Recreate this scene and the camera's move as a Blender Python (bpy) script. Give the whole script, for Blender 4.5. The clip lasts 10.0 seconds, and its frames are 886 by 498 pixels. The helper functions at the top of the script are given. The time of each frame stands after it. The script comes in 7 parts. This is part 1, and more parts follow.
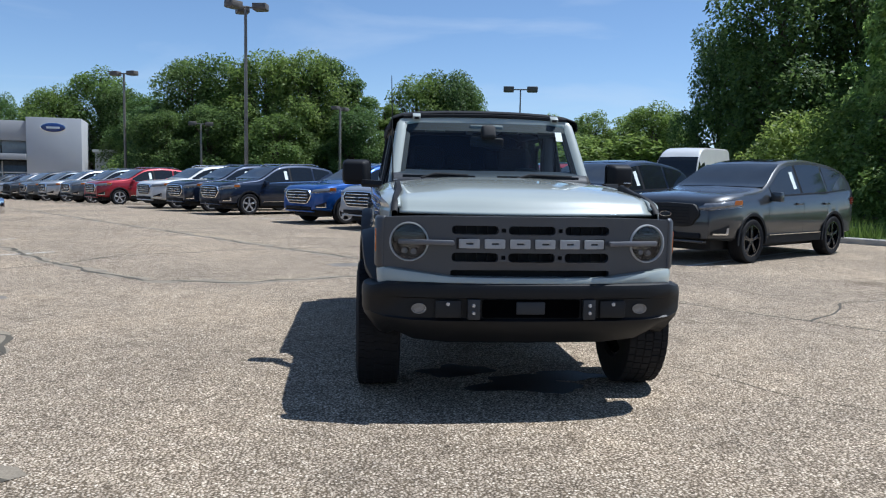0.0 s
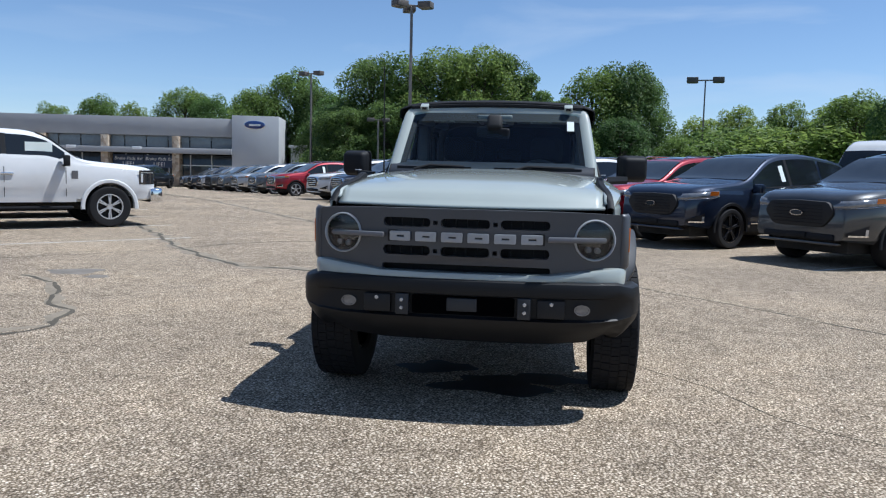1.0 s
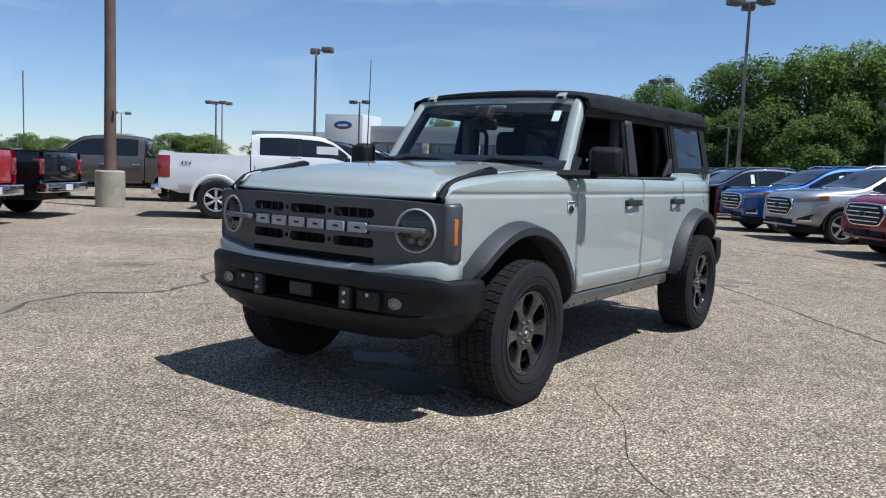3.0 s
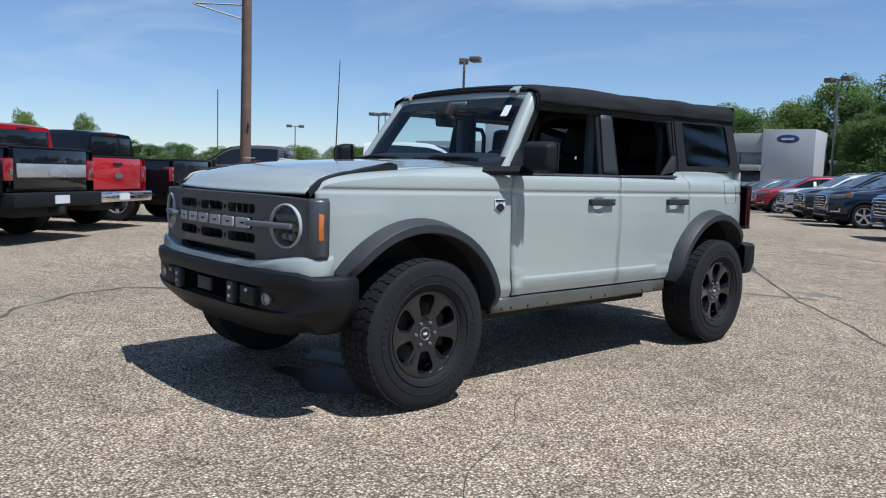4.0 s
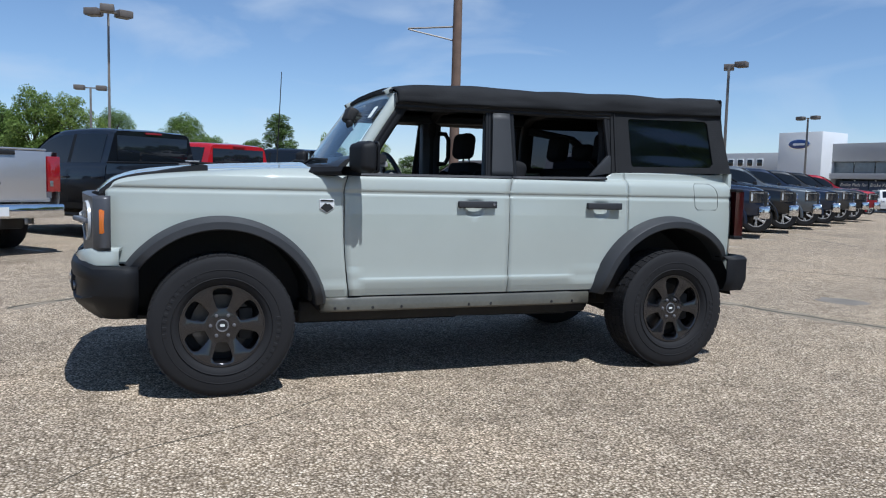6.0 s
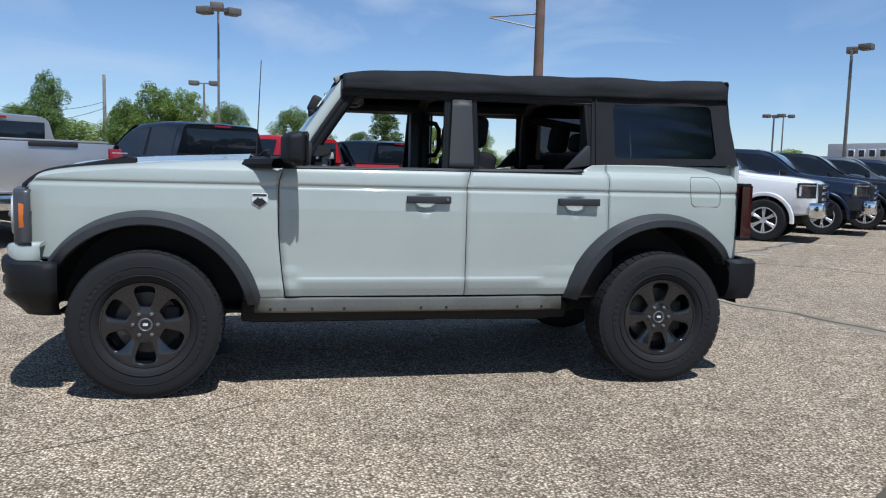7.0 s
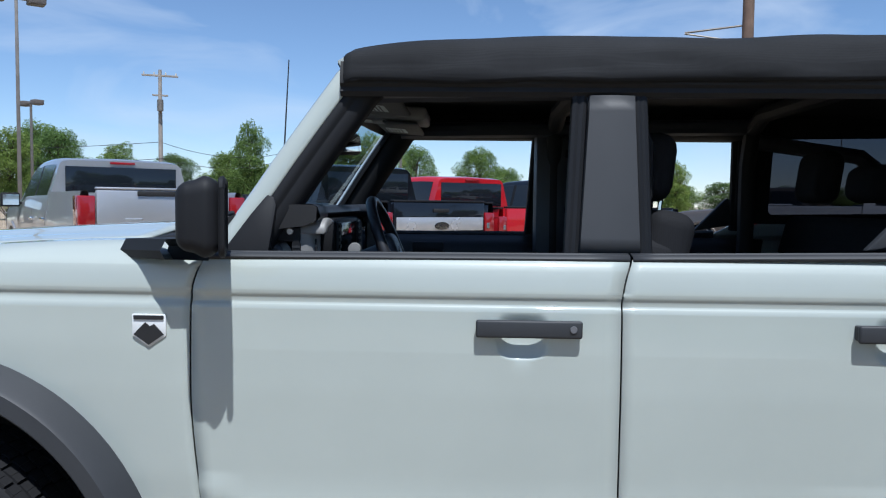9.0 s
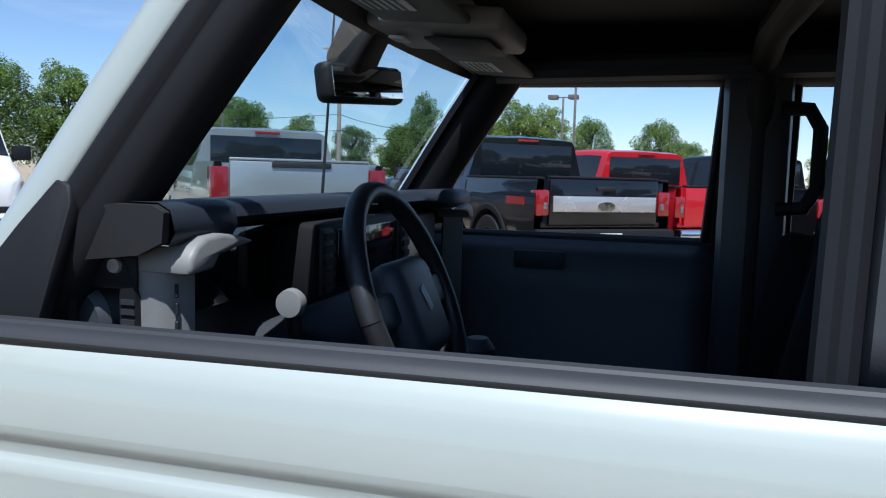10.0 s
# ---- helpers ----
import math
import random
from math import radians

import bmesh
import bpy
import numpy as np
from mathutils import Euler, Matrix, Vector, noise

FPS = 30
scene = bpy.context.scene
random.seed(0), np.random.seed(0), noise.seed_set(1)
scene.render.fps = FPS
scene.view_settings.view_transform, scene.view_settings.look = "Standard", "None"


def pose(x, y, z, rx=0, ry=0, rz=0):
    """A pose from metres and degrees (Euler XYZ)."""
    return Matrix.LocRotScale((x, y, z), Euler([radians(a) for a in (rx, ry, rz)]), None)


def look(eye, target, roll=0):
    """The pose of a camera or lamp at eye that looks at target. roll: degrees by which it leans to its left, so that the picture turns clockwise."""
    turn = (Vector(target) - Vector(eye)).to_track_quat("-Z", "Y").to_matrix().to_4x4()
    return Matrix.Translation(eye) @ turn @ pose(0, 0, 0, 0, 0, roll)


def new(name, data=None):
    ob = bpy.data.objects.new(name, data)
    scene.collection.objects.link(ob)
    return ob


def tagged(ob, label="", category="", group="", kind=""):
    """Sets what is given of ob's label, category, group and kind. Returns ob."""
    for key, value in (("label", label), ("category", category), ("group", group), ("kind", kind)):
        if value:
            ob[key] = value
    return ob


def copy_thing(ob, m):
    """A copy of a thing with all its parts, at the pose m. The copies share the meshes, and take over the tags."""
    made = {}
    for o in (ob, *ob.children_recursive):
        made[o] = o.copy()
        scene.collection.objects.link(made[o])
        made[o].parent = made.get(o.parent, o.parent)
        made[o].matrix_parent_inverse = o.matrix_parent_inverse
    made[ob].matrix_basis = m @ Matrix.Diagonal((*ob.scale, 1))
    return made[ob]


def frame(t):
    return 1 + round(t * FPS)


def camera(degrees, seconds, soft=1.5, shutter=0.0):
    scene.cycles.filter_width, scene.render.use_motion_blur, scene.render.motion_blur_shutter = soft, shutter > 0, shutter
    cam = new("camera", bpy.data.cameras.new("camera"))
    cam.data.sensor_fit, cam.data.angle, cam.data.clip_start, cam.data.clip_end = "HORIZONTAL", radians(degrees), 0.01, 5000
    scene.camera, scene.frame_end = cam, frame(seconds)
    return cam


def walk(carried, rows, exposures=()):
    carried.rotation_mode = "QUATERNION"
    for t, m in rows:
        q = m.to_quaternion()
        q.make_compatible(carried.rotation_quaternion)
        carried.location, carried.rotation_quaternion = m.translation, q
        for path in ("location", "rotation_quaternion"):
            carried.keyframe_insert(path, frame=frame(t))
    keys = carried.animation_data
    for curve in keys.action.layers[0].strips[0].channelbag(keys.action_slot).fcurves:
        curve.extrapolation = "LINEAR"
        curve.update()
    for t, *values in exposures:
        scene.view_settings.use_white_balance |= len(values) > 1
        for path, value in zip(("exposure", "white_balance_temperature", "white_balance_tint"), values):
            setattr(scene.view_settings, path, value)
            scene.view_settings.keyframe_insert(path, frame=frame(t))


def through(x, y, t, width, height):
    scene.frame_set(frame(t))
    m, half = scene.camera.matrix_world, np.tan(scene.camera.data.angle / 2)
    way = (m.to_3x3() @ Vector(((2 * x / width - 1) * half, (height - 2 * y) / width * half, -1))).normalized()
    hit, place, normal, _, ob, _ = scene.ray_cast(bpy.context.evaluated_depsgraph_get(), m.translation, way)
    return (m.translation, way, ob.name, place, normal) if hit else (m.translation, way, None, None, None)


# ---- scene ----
cam = camera(59.2, 10.0, soft=1.15)
PATH = [
    (0, (-0.906, -6.421, 1.305), (-0.709, -4.439, 1.127), 1.0),
    (0.5, (-0.201, -6.436, 1.313), (-0.239, -4.446, 1.121), 1.1),
    (1, (0.461, -6.265, 1.306), (0.18, -4.295, 1.106), 1.3),
    (1.5, (1.128, -6.073, 1.31), (0.612, -4.151, 1.108), 1.6),
    (2, (1.722, -5.714, 1.303), (0.975, -3.87, 1.101), 1.9),
    (2.2, (1.97, -5.615, 1.285), (1.135, -3.809, 1.082), 2.0),
    (3.3, (3.307, -4.871, 1.259), (2.04, -3.336, 1.059), 2.1),
    (3.5, (3.51, -4.645, 1.257), (2.174, -3.171, 1.058), 2.0),
    (4, (3.969, -4.107, 1.241), (2.488, -2.777, 1.047), 1.8),
    (4.5, (4.467, -3.574, 1.225), (2.859, -2.399, 1.039), 1.3),
    (5, (4.803, -3.001, 1.227), (3.089, -1.986, 1.047), 1.1),
    (5.5, (5.196, -2.405, 1.215), (3.393, -1.557, 1.043), 1.1),
    (6, (5.327, -1.803, 1.224), (3.457, -1.118, 1.05), 1.4),
    (6.2, (5.355, -1.553, 1.254), (3.461, -0.937, 1.076), 1.5),
    (7.3, (5.044, -0.579, 1.256), (3.085, -0.235, 1.047), 1.3),
    (7.5, (4.866, -0.48, 1.271), (2.9, -0.179, 1.061), 1.2),
    (8, (4.233, -0.331, 1.294), (2.251, -0.137, 1.105), 0.7),
    (8.5, (3.489, -0.16, 1.339), (1.496, -0.085, 1.19), 0.4),
    (9, (2.745, -0.089, 1.38), (0.75, -0.166, 1.266), 0.6),
    (9.5, (2.051, 0.038, 1.395), (0.075, -0.248, 1.283), 0.8),
    (9.6, (1.925, 0.036, 1.396), (-0.044, -0.294, 1.286), 0.8),
    (9.8, (1.672, 0.029, 1.399), (-0.277, -0.391, 1.247), 1.0),
    (10, (1.453, 0.007, 1.417), (-0.472, -0.504, 1.227), 1.6),
]
walk(cam, [(t, look(eye, target, roll)) for t, eye, target, roll in PATH], exposures=[(0, 0.32, 5800, 9), (2, 0.23, 5800, 9), (3.5, 0.19, 5800, 9), (7.5, 0.19, 5800, 9), (8.5, 0.32, 5850, 9), (9.5, 0.46, 5780, 9), (10, 0.54, 5780, 9)])

# ---- sky and sun ----
SUN_TO = Vector((0.47, 0.11, 1.0)).normalized()
world = bpy.data.worlds.new("sky")
scene.world = world
world.use_nodes = True
wn, wl = world.node_tree.nodes, world.node_tree.links
wn.clear()
sky = wn.new("ShaderNodeTexSky")
sky.sky_type, sky.sun_disc = "NISHITA", False
sky.sun_elevation = math.asin(SUN_TO.z)
sky.sun_rotation = math.atan2(SUN_TO.x, SUN_TO.y)
sky.altitude, sky.air_density, sky.dust_density, sky.ozone_density = 600, 1.0, 0.0, 2.6
# thin high cirrus
wco = wn.new("ShaderNodeTexCoord")
wmap = wn.new("ShaderNodeMapping")
wmap.inputs["Scale"].default_value = (1.1, 2.6, 7.0)
wmap.inputs["Rotation"].default_value = (0.12, 0.2, 0.9)
wnoise = wn.new("ShaderNodeTexNoise")
wnoise.inputs["Scale"].default_value, wnoise.inputs["Detail"].default_value = 1.6, 9
wnoise.inputs["Distortion"].default_value = 0.8
wramp = wn.new("ShaderNodeMapRange")
wramp.inputs["From Min"].default_value, wramp.inputs["From Max"].default_value = 0.50, 0.82
wramp.inputs["To Max"].default_value = 0.6
wmix = wn.new("ShaderNodeMix")
wmix.data_type = "RGBA"
wmix.inputs["B"].default_value = (6.2, 6.9, 7.8, 1)
wbg = wn.new("ShaderNodeBackground")
wbg.inputs["Strength"].default_value = 0.088
wout = wn.new("ShaderNodeOutputWorld")
wl.new(wco.outputs["Generated"], wmap.inputs["Vector"])
wl.new(wmap.outputs["Vector"], wnoise.inputs["Vector"])
wl.new(wnoise.outputs["Fac"], wramp.inputs["Value"])
wl.new(wramp.outputs["Result"], wmix.inputs["Factor"])
# faint blue haze low over the horizon
wsep, whaze, wtint = wn.new("ShaderNodeSeparateXYZ"), wn.new("ShaderNodeMapRange"), wn.new("ShaderNodeMix")
whaze.inputs["From Min"].default_value, whaze.inputs["From Max"].default_value = 0.0, 0.35
whaze.inputs["To Min"].default_value, whaze.inputs["To Max"].default_value = 1.0, 0.0
wtint.data_type, wtint.blend_type = "RGBA", "MULTIPLY"
wtint.inputs["B"].default_value = (0.92, 0.965, 1.09, 1)
wl.new(wco.outputs["Generated"], wsep.inputs["Vector"])
wl.new(wsep.outputs["Z"], whaze.inputs["Value"])
wl.new(whaze.outputs["Result"], wtint.inputs["Factor"])
wl.new(sky.outputs["Color"], wtint.inputs["A"])
wl.new(wtint.outputs["Result"], wmix.inputs["A"])
wl.new(wmix.outputs["Result"], wbg.inputs["Color"])
wl.new(wbg.outputs["Background"], wout.inputs["Surface"])

sun_data = bpy.data.lights.new("sun", "SUN")
sun_data.energy, sun_data.angle, sun_data.color = 4.75, radians(0.53), (1.0, 0.975, 0.93)
sun = new("sun", sun_data)
sun.matrix_world = look(SUN_TO * 80, (0, 0, 0))

# ---- materials ----
def nodes_of(name):
    m = bpy.data.materials.new(name)
    m.use_nodes = True
    return m, m.node_tree.nodes, m.node_tree.links, m.node_tree.nodes["Principled BSDF"]


def coords(n, l, scale=1.0, kind="Object"):
    co = n.new("ShaderNodeTexCoord")
    mp = n.new("ShaderNodeMapping")
    mp.inputs["Scale"].default_value = (scale, scale, scale) if not isinstance(scale, tuple) else scale
    l.new(co.outputs[kind], mp.inputs["Vector"])
    return mp.outputs["Vector"]


def noise_tex(n, l, vec, scale, detail=4, rough=0.55):
    t = n.new("ShaderNodeTexNoise")
    t.inputs["Scale"].default_value, t.inputs["Detail"].default_value, t.inputs["Roughness"].default_value = scale, detail, rough
    l.new(vec, t.inputs["Vector"])
    return t.outputs["Fac"]


def ramp(n, l, fac, stops):
    r = n.new("ShaderNodeValToRGB")
    while len(r.color_ramp.elements) < len(stops):
        r.color_ramp.elements.new(0.5)
    for e, (p, c) in zip(r.color_ramp.elements, stops):
        e.position, e.color = p, (*c, 1) if len(c) == 3 else c
    l.new(fac, r.inputs["Fac"])
    return r.outputs["Color"]


def shade(c, k):
    return tuple(min(1.0, v * k) for v in c)


def mix_rgb(n, l, fac, a, b, how="MIX"):
    m = n.new("ShaderNodeMix")
    m.data_type, m.blend_type = "RGBA", how
    for key, v in (("Factor", fac), ("A", a), ("B", b)):
        if isinstance(v, (int, float)):
            m.inputs[key].default_value = v
        elif isinstance(v, tuple):
            m.inputs[key].default_value = (*v, 1)
        else:
            l.new(v, m.inputs[key])
    return m.outputs["Result"]


def bump(n, l, bsdf, height, strength, distance):
    b = n.new("ShaderNodeBump")
    b.inputs["Strength"].default_value, b.inputs["Distance"].default_value = strength, distance
    l.new(height, b.inputs["Height"])
    l.new(b.outputs["Normal"], bsdf.inputs["Normal"])


def surface(name, base, rough, metal=0.0, vary=0.12, grain=60.0, relief=0.0, coat=0.0, stain=3.0, ior=1.5, spec=0.5):
    """A material with variation at two scales and fine relief."""
    m, n, l, p = nodes_of(name)
    v = coords(n, l)
    broad, fine = noise_tex(n, l, v, stain, 5), noise_tex(n, l, v, grain, 3)
    c = ramp(n, l, broad, [(0.3, shade(base, 1 - vary)), (0.7, shade(base, 1 + vary))])
    c = mix_rgb(n, l, vary, c, ramp(n, l, fine, [(0.3, shade(base, 0.6)), (0.7, shade(base, 1.4))]))
    l.new(c, p.inputs["Base Color"])
    r = n.new("ShaderNodeMapRange")
    r.inputs["To Min"].default_value, r.inputs["To Max"].default_value = max(0.02, rough - 0.06), min(1, rough + 0.08)
    l.new(broad, r.inputs["Value"])
    l.new(r.outputs["Result"], p.inputs["Roughness"])
    p.inputs["Metallic"].default_value, p.inputs["IOR"].default_value = metal, ior
    p.inputs["Specular IOR Level"].default_value = spec
    p.inputs["Coat Weight"].default_value, p.inputs["Coat Roughness"].default_value = coat, 0.03
    if relief:
        bump(n, l, p, fine, 0.5, relief)
    return m


def paint(name, base, metal=0.0, gloss=0.03):
    """Car paint under clear coat, with faint dust and metallic flake."""
    m, n, l, p = nodes_of(name)
    v = coords(n, l)
    dust = noise_tex(n, l, v, 2.2, 6)
    flake = noise_tex(n, l, v, 900, 1)
    c = ramp(n, l, dust, [(0.35, shade(base, 0.97)), (0.75, shade(base, 1.04))])
    if metal:
        c = mix_rgb(n, l, 0.25, c, ramp(n, l, flake, [(0.3, shade(base, 0.7)), (0.7, shade(base, 1.5))]))
    l.new(c, p.inputs["Base Color"])
    p.inputs["Metallic"].default_value = metal
    p.inputs["Roughness"].default_value = 0.38
    p.inputs["Specular IOR Level"].default_value = 0.2
    p.inputs["Coat Weight"].default_value, p.inputs["Coat Roughness"].default_value = 1.0, gloss
    return m


def glass(name, tint, rough=0.0, mirror=0.05, waves=0.0):
    """Thin pane: tinted clear with a sharp reflection that grows at grazing angles."""
    m, n, l, p = nodes_of(name)
    n.remove(p)
    clear, gloss, mix, lw = n.new("ShaderNodeBsdfTransparent"), n.new("ShaderNodeBsdfGlossy"), n.new("ShaderNodeMixShader"), n.new("ShaderNodeLayerWeight")
    clear.inputs["Color"].default_value = (*tint, 1)
    gloss.inputs["Roughness"].default_value = 0.01 + rough
    power, scale = n.new("ShaderNodeMath"), n.new("ShaderNodeMapRange")
    power.operation, power.inputs[1].default_value = "POWER", 5.0
    lw.inputs["Blend"].default_value = 0.5
    l.new(lw.outputs["Facing"], power.inputs[0])
    l.new(power.outputs["Value"], scale.inputs["Value"])
    scale.inputs["To Min"].default_value = mirror
    if waves:
        v = coords(n, l, (1.0, 0.16, 2.6))
        b = n.new("ShaderNodeBump")
        b.inputs["Strength"].default_value, b.inputs["Distance"].default_value = 1.0, waves
        l.new(noise_tex(n, l, v, 2.2, 1), b.inputs["Height"])
        l.new(b.outputs["Normal"], gloss.inputs["Normal"])
    l.new(scale.outputs["Result"], mix.inputs["Fac"])
    l.new(clear.outputs["BSDF"], mix.inputs[1])
    l.new(gloss.outputs["BSDF"], mix.inputs[2])
    l.new(mix.outputs["Shader"], n["Material Output"].inputs["Surface"])
    return m


def aggregate(name):
    """Weathered lot surface: pale pebbles in a grey-tan binder, worn patches and oil stains."""
    m, n, l, p = nodes_of(name)
    v = coords(n, l)
    warp = n.new("ShaderNodeTexNoise")
    warp.inputs["Scale"].default_value = 30
    l.new(v, warp.inputs["Vector"])
    cell = n.new("ShaderNodeTexVoronoi")
    cell.inputs["Scale"].default_value, cell.inputs["Randomness"].default_value = 74, 1.0
    wv = mix_rgb(n, l, 0.012, v, warp.outputs["Color"], "ADD")
    l.new(wv, cell.inputs["Vector"])
    stone = ramp(n, l, cell.outputs["Color"], [(0.0, (0.12, 0.095, 0.068)), (0.30, (0.365, 0.297, 0.225)), (0.60, (0.50, 0.413, 0.318)), (0.83, (0.695, 0.595, 0.475)), (1.0, (0.92, 0.82, 0.69))])
    gap = ramp(n, l, cell.outputs["Distance"], [(0.32, (1.06, 1.06, 1.06)), (0.65, (0.315, 0.295, 0.255))])
    c = mix_rgb(n, l, 1.0, stone, gap, "MULTIPLY")
    broad = noise_tex(n, l, v, 0.35, 7, 0.62)
    c = mix_rgb(n, l, 1.0, c, ramp(n, l, broad, [(0.32, (0.78, 0.77, 0.76)), (0.5, (1.0, 0.985, 0.96)), (0.68, (1.22, 1.18, 1.12))]), "MULTIPLY")
    mid = noise_tex(n, l, v, 4.5, 6, 0.7)
    c = mix_rgb(n, l, 1.0, c, ramp(n, l, mid, [(0.34, (0.74, 0.73, 0.72)), (0.5, (1, 1, 1)), (0.7, (1.12, 1.11, 1.09))]), "MULTIPLY")
    drip = n.new("ShaderNodeTexVoronoi")
    drip.inputs["Scale"].default_value = 0.33
    l.new(v, drip.inputs["Vector"])
    c = mix_rgb(n, l, 1.0, c, ramp(n, l, drip.outputs["Distance"], [(0.03, (0.62, 0.60, 0.58)), (0.13, (1, 1, 1))]), "MULTIPLY")
    l.new(c, p.inputs["Base Color"])
    p.inputs["Roughness"].default_value = 0.93
    p.inputs["Specular IOR Level"].default_value = 0.25
    bump(n, l, p, gap, 0.9, 0.007)
    return m


def leaf(name, dark, light, through=0.48):
    m, n, l, p = nodes_of(name)
    g = n.new("ShaderNodeNewGeometry")
    c = ramp(n, l, g.outputs["Random Per Island"], [(0.0, dark), (0.6, shade(light, 0.8)), (1.0, light)])
    o = n.new("ShaderNodeObjectInfo")
    c = mix_rgb(n, l, 1.0, c, ramp(n, l, o.outputs["Random"], [(0.0, (0.72, 0.80, 0.80)), (1.0, (1.2, 1.1, 0.9))]), "MULTIPLY")
    l.new(c, p.inputs["Base Color"])
    p.inputs["Roughness"].default_value, p.inputs["Specular IOR Level"].default_value = 0.55, 0.3
    t, mx = n.new("ShaderNodeBsdfTranslucent"), n.new("ShaderNodeMixShader")
    l.new(c, t.inputs["Color"])
    mx.inputs["Fac"].default_value = through
    l.new(p.outputs["BSDF"], mx.inputs[1])
    l.new(t.outputs["BSDF"], mx.inputs[2])
    l.new(mx.outputs["Shader"], n["Material Output"].inputs["Surface"])
    return m


def fabric(name, base, scale=700.0, sheen=0.12, spec=0.4):
    m, n, l, p = nodes_of(name)
    v = coords(n, l)
    w1, w2 = n.new("ShaderNodeTexWave"), n.new("ShaderNodeTexWave")
    w1.inputs["Scale"].default_value = w2.inputs["Scale"].default_value = scale / 6
    w2.bands_direction = "Y"
    for w in (w1, w2):
        l.new(v, w.inputs["Vector"])
    weave = mix_rgb(n, l, 0.5, w1.outputs["Color"], w2.outputs["Color"])
    fade = noise_tex(n, l, v, 3.0, 6)
    c = ramp(n, l, fade, [(0.3, shade(base, 0.8)), (0.7, shade(base, 1.25))])
    c = mix_rgb(n, l, 0.15, c, weave, "MULTIPLY")
    l.new(c, p.inputs["Base Color"])
    p.inputs["Roughness"].default_value = 0.82
    p.inputs["Sheen Weight"].default_value, p.inputs["Specular IOR Level"].default_value = sheen, spec
    hs = mix_rgb(n, l, 0.4, weave, fade)
    bump(n, l, p, hs, 0.3, 0.002)
    return m


def wall_brick(name):
    m, n, l, p = nodes_of(name)
    v = coords(n, l)
    cell = n.new("ShaderNodeTexVoronoi")
    cell.inputs["Scale"].default_value = 3.2
    l.new(v, cell.inputs["Vector"])
    l.new(ramp(n, l, cell.outputs["Color"], [(0.1, (0.2, 0.15, 0.11)), (0.5, (0.38, 0.3, 0.22)), (0.9, (0.5, 0.44, 0.36))]), p.inputs["Base Color"])
    p.inputs["Roughness"].default_value = 0.9
    bump(n, l, p, cell.outputs["Distance"], 0.6, 0.05)
    return m


